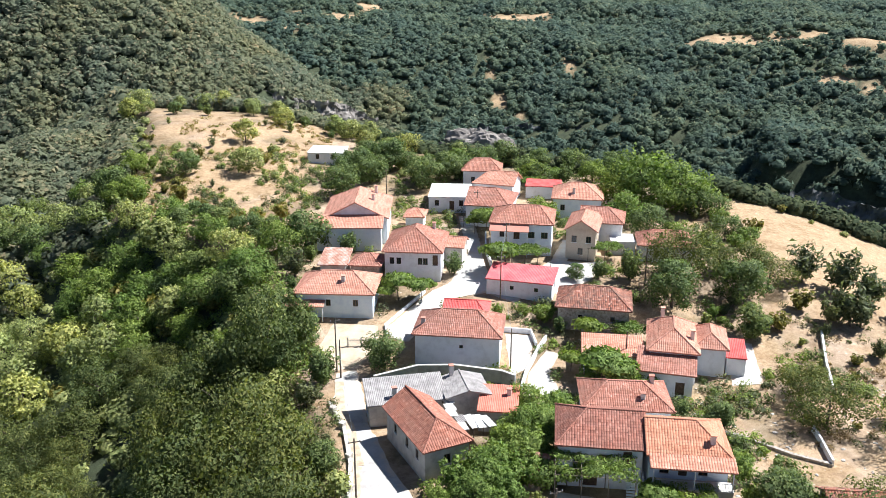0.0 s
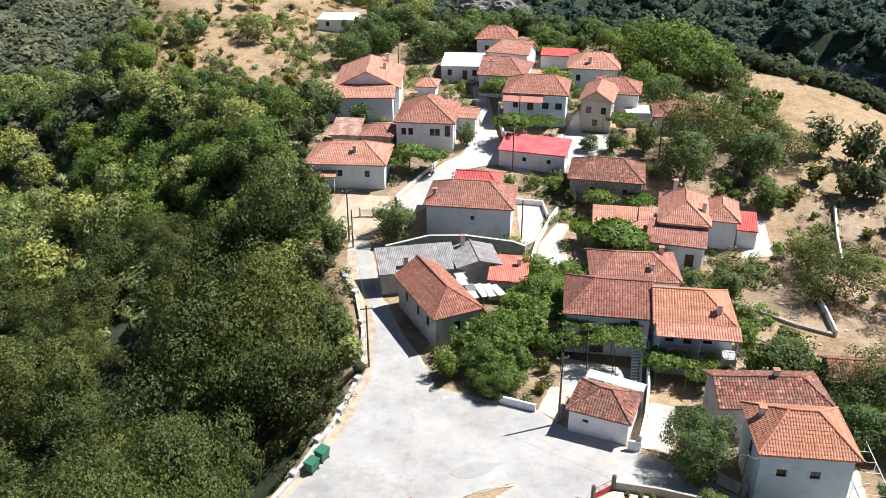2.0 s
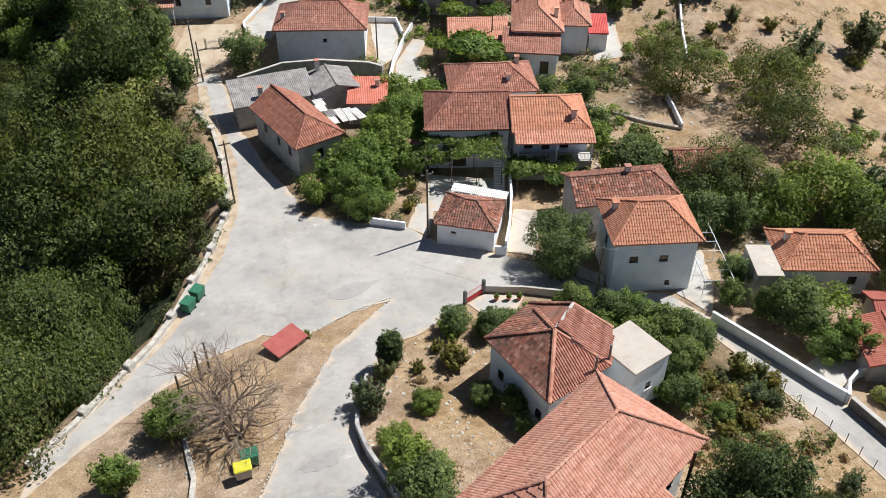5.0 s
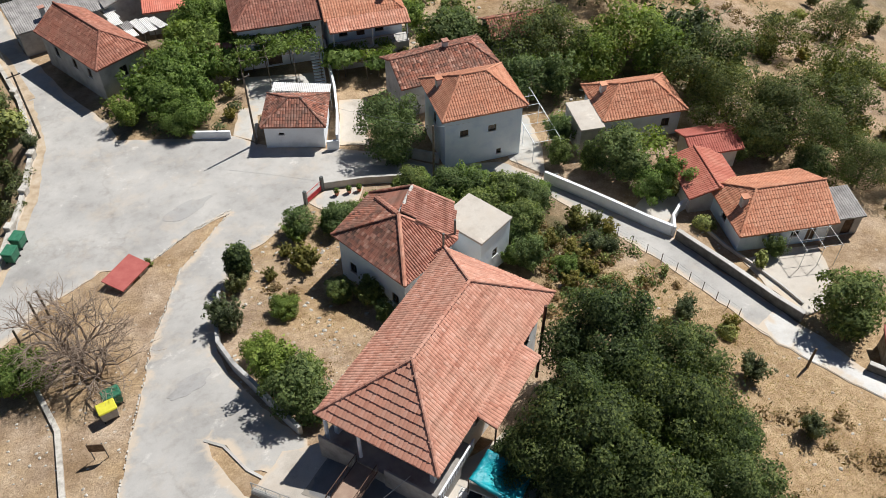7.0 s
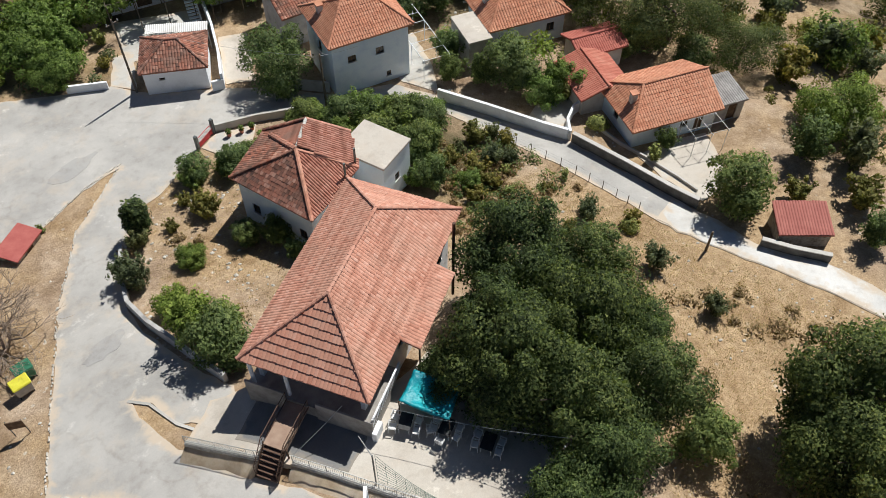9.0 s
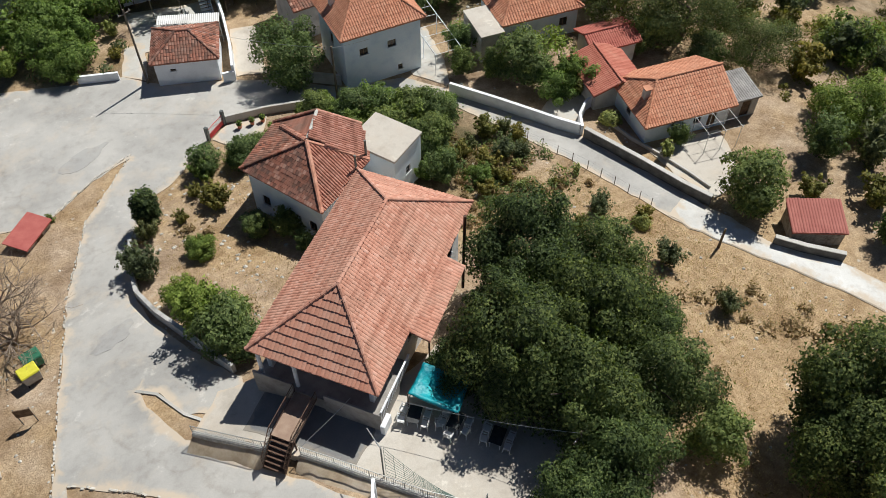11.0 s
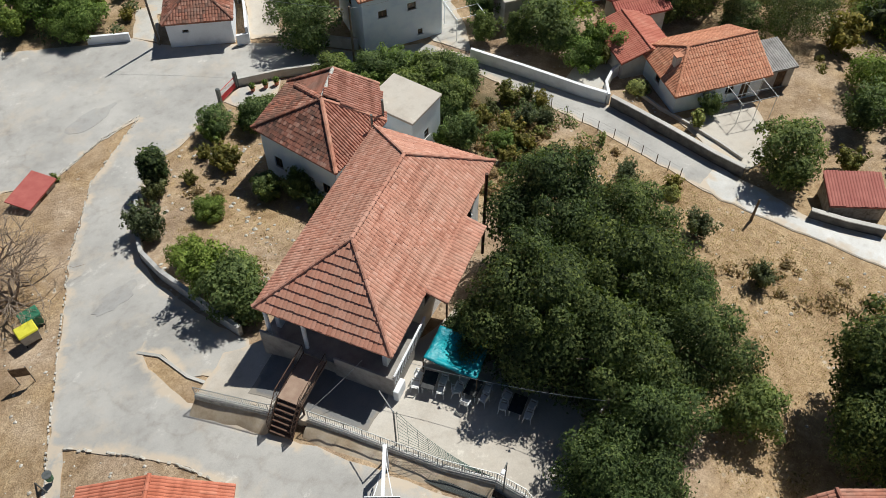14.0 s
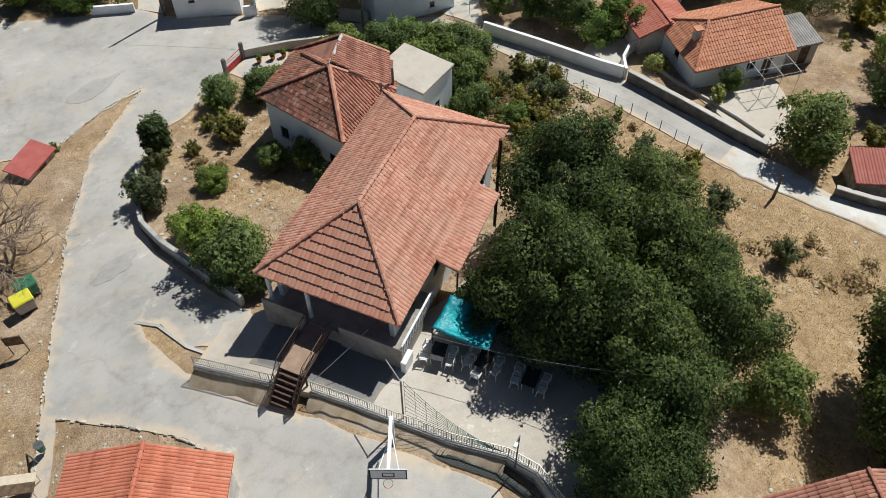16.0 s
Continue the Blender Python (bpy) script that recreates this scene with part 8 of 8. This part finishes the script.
tank_shed = thing("woodshed", pose(7.6, 84.4, height(7.6, 84.4), 0, 0, -20), "tumbledown shed with a roof of loose old tiles", "shed")
part("wall", boxed(-1.9, 1.9, -1.6, 1.6, -0.3, 1.9), M_STONE, tank_shed)
q = [Vector(p) for p in ((-2.2, -2.0, 1.9), (2.2, -2.0, 1.9), (2.2, 2.0, 2.8), (-2.2, 2.0, 2.8))]
lean = part("roof", slab_from(bmesh.new(), q, 0.1), M_TILE_OLD, tank_shed)
v, f = tiles(q, 0.28, 0.36, 0.07, True, np.random.default_rng(6))
tagged(raw("roof_tiles", v, f, M_TILE_OLD, lean), kind="stuff")


# ---- rock faces of the gorge ----
def rock(name, x, y, z, sx, sy, sz, seed, label):
    bm = bmesh.new()
    bmesh.ops.create_icosphere(bm, subdivisions=5, radius=1.0)
    for v in bm.verts:
        p = v.co.copy()
        d = 1 + 0.3 * noise.noise(p * 1.4 + Vector((seed, 0, 0))) + 0.16 * noise.noise(p * 4 + Vector((0, seed, 0))) + 0.08 * noise.noise(p * 11)
        d += 0.1 * (abs(noise.noise(Vector((p.x * 5, p.y * 5, p.z * 1.2 + seed)))))
        v.co = Vector((p.x * d * sx, p.y * d * sy, p.z * d * sz))
    ob = tagged(part(name, bm, M_ROCK), label, "rock", "rock faces of the gorge")
    ob.matrix_world = Matrix.Translation((x, y, z))
    return ob



def cliff(name, plan, seed, label):
    """A rock face along a line of (x, y, foot, brow), leaning back into the slope at its top."""
    bm = bmesh.new()
    cols = []
    for (x0, y0, f0, b0), (x1, y1, f1, b1) in zip(plan, plan[1:]):
        n = max(4, round(math.hypot(x1 - x0, y1 - y0) / 0.9))
        out = Vector((y1 - y0, x0 - x1, 0)).normalized()
        cols += [(x0 + (x1 - x0) * i / n, y0 + (y1 - y0) * i / n, f0 + (f1 - f0) * i / n, b0 + (b1 - b0) * i / n, out) for i in range(n)]
    rows, last = [], None
    for k, (x, y, foot, brow, out) in enumerate(cols):
        brow += 2.5 * noise.noise((k * 0.13, seed, 0.0)) + 1.2 * noise.noise((k * 0.5, seed, 3.0))
        line = []
        for i in range(30):
            u = i / 25
            z = foot + (brow - foot) * min(u, 1.0) - max(0, u - 1) * 14
            p = Vector((x, y, z))
            d = 4.5 * noise.noise(Vector((x * 0.09, y * 0.09, z * 0.05 + seed))) + 2.2 * noise.noise(p * 0.28 + Vector((seed, 0, 0))) + 0.9 * noise.noise(p * 0.8) - 1.5 * min(u, 1.0)
            d -= 1.6 * max(0.0, noise.noise(Vector((x * 0.5, y * 0.5, z * 0.08 - seed)))) + max(0, u - 1) * 30
            line.append(bm.verts.new(p + out * d))
        if last:
            for i in range(29):
                bm.faces.new((last[i], line[i], line[i + 1], last[i + 1]))
        last = line
    bmesh.ops.recalc_face_normals(bm, faces=bm.faces[:])
    return tagged(part(name, bm, M_CLIFF_SHADE if name == "cliff" else M_ROCK), label, "rock", "rock faces of the gorge")


cliff("rock_outcrop", [(-94, 400, -18, -3), (-78, 396, -24, -7), (-66, 410, -30, -9), (-54, 422, -36, -14), (-46, 436, -42, -21), (-42, 456, -48, -30)], 1.0, "pale grey limestone outcrop above the gorge")
rock("rock_outcrop", 3, 231, 1, 11, 6, 8.5, 2.0, "rounded limestone knoll behind the last houses")
cliff("cliff", [(112, 327, -56, -38), (122, 321, -56, -33), (132, 318, -56, -30), (146, 314, -56, -32), (152, 306, -56, -33), (176, 298, -56, -30)], 3.0, "grey limestone cliff coloured dark for its shaded face")
for i, (x0, x1, y) in enumerate(((2, 16, 424), (20, 44, 426), (50, 66, 420))):
    cliff("cliff", [(x0, y, -36, -25), ((x0 + x1) / 2, y - 3, -36, -22), (x1, y, -36, -26)], 6.0 + i, "grey limestone cliff coloured dark for its shaded face")



# ---- bushes and weeds between the houses ----
def village_greens():
    bpy.context.view_layer.update()
    deps = bpy.context.evaluated_depsgraph_get()
    g = np.random.default_rng(77)
    beds = {"garden": [], "fresh": [], "olive": []}
    for _ in range(7000):
        y = 58 + 157 * g.random() ** 1.3
        x = g.uniform(along(EDGE, y) - 2, 100)
        if noise.noise((x * 0.07, y * 0.07, 5.0)) < -0.12 or y > brink(x) or (x < 8 and y < 66) or (x > 48 and y > 118) or (x > 57 and y < 62 and g.random() < 0.4):
            continue
        if not all(scene.ray_cast(deps, (x + dx, y + dy, 80), (0, 0, -1))[4] == GROUND for dx, dy in ((-0.8, 0), (0.8, 0), (0, -0.8), (0, 0.8))):
            continue
        r = g.uniform(0.5, 1.35)
        z = level(x, y)
        lobes = [((x, y, z + r * 0.5), (r, r, r * 0.8)), ((x + g.normal(0, r * 0.7), y + g.normal(0, r * 0.7), z + r * 0.35), (r * 0.75, r * 0.75, r * 0.6))]
        if x > 38 and 62 < y < 118 and noise.noise((x * 0.07, y * 0.07, 9.0)) < 0.25:
            continue
        kind = ("garden", "fresh", "olive")[int(g.integers(3))]
        beds[kind].append(leaves(g, lobes, 110, 0.19, 0.6))
    for kind, mat in (("garden", L_GARDEN), ("fresh", L_LIGHT), ("olive", L_OLIVE)):
        tagged(leafy("bushes", beds[kind], mat), f"{kind} green bushes growing between the village houses", "bush", kind="stuff")


village_greens()


strip = thing("roof_strip", pose(15.2, 73.6, -2.75, 0, 0, -25), "pale corrugated sheet behind the garage roof", "roof sheet")
bm = bmesh.new()
rows = [[bm.verts.new((-3.1 + 0.1 * i, y, 0.05 * (i % 2) + 0.12 * y)) for i in range(63)] for y in (-0.6, 0.7)]
for i in range(62):
    bm.faces.new((rows[0][i], rows[0][i + 1], rows[1][i + 1], rows[1][i]))
part("sheet", bm, M_WHITEROOF, strip).modifiers.new("thick", "SOLIDIFY").thickness = 0.015
for x in (-2.9, 0.0, 2.9):
    part("post", tubed((x, 0.5, -3.3), (x, 0.5, 0.05), 0.05), M_GALV, strip)


def parked_car(x, y, z, ang):
    ob = thing("car", pose(x, y, z, 0, 0, ang), "dark parked car in the shade of the walnut trees", "car")
    paint = plain("dark_car_paint", [(0.012, 0.013, 0.015), (0.02, 0.021, 0.024)], 1, 0.25, 60, 0)
    bm = bmesh.new()
    side = [(-2.05, 0.35), (-2.1, 0.75), (-1.95, 0.95), (-1.55, 1.0), (-1.1, 0.98), (1.05, 0.96), (1.9, 0.85), (2.1, 0.6), (2.05, 0.32)]
    for s in (-0.85, 0.85):
        bm.faces.new([bm.verts.new((px, s, pz)) for px, pz in side])
    a, b = [f.verts[:] for f in bm.faces]
    for k in range(len(side)):
        bm.faces.new((a[k], a[k - 1], b[k - 1], b[k]))
    bmesh.ops.recalc_face_normals(bm, faces=bm.faces[:])
    bmesh.ops.bevel(bm, geom=bm.edges[:], offset=0.05, segments=2, affect="EDGES")
    part("body", bm, paint, ob)
    bm = bmesh.new()
    low = [bm.verts.new(p) for p in ((-1.75, -0.78, 0.95), (1.1, -0.78, 0.93), (1.1, 0.78, 0.93), (-1.75, 0.78, 0.95))]
    top = [bm.verts.new(p) for p in ((-1.35, -0.62, 1.45), (0.35, -0.62, 1.48), (0.35, 0.62, 1.48), (-1.35, 0.62, 1.45))]
    bm.faces.new(top)
    for k in range(4):
        bm.faces.new((low[k - 1], low[k], top[k], top[k - 1]))
    bmesh.ops.recalc_face_normals(bm, faces=bm.faces[:])
    part("cabin", bm, paint, ob)
    part("windscreen", slab_from(bmesh.new(), [(1.08, -0.68, 0.97), (1.08, 0.68, 0.97), (0.4, 0.55, 1.47), (0.4, -0.55, 1.47)], 0.02), M_GLASS, ob)
    for px in (-1.3, 1.3):
        for s in (-0.8, 0.8):
            wheel = part("wheel", tubed((px, s - 0.1, 0.32), (px, s + 0.1, 0.32), 0.32, 0.32, 18), M_IRON, ob)
            part("hubcap", tubed((px, s - 0.105, 0.32), (px, s + 0.105, 0.32), 0.19, 0.19, 14), M_GALV, wheel)


parked_car(17.0, 11.0, max(height(16.2, 12.4), height(17.6, 9.6)) - 0.05, -60)


# ---- loose stones on the dry ground ----
def loose_stones(count, seed, x0, x1, y0, y1, size, label):
    g = np.random.default_rng(seed)
    bm = bmesh.new()
    bmesh.ops.create_icosphere(bm, subdivisions=1, radius=1.0)
    base = np.array([v.co[:] for v in bm.verts])
    tri = np.array([[v.index for v in f.verts] for f in bm.faces])
    bm.free()
    vs, fs = [], []
    while len(vs) < count:
        x, y = g.uniform(x0, x1), g.uniform(y0, y1)
        if on_road(x, y) or noise.noise((x * 0.2, y * 0.2, 3.0)) < -0.1 or near_any(x, y, BUILT, 4.5) or scene.ray_cast(DEPS, (x, y, 80), (0, 0, -1))[4] != GROUND:
            count -= 0.05
            continue
        r = size * g.uniform(0.4, 1.4) ** 1.5
        p = base * g.uniform(0.7, 1.2, (len(base), 1)) * np.array([r, r * g.uniform(0.6, 1.0), r * 0.55]) + np.array([x, y, level(x, y) + r * 0.1])
        fs.append(tri + len(base) * len(vs))
        vs.append(p)
    tagged(raw("stones", np.concatenate(vs), np.concatenate(fs), M_PALESTONE), label, "stones", kind="stuff")


bpy.context.view_layer.update()
DEPS = bpy.context.evaluated_depsgraph_get()
loose_stones(190, 1, 1, 14, 34, 58, 0.13, "pale loose stones in the dry yard")
loose_stones(150, 2, 24, 48, 4, 50, 0.12, "pale loose stones in the dry field")
loose_stones(160, 3, -16, -4, 22, 56, 0.1, "small loose stones on the sandy strip")
loose_stones(260, 4, 30, 60, 50, 110, 0.22, "loose stones on the scrubby slope")

plant("shrub1", -3.7, 56.2, 0.5)
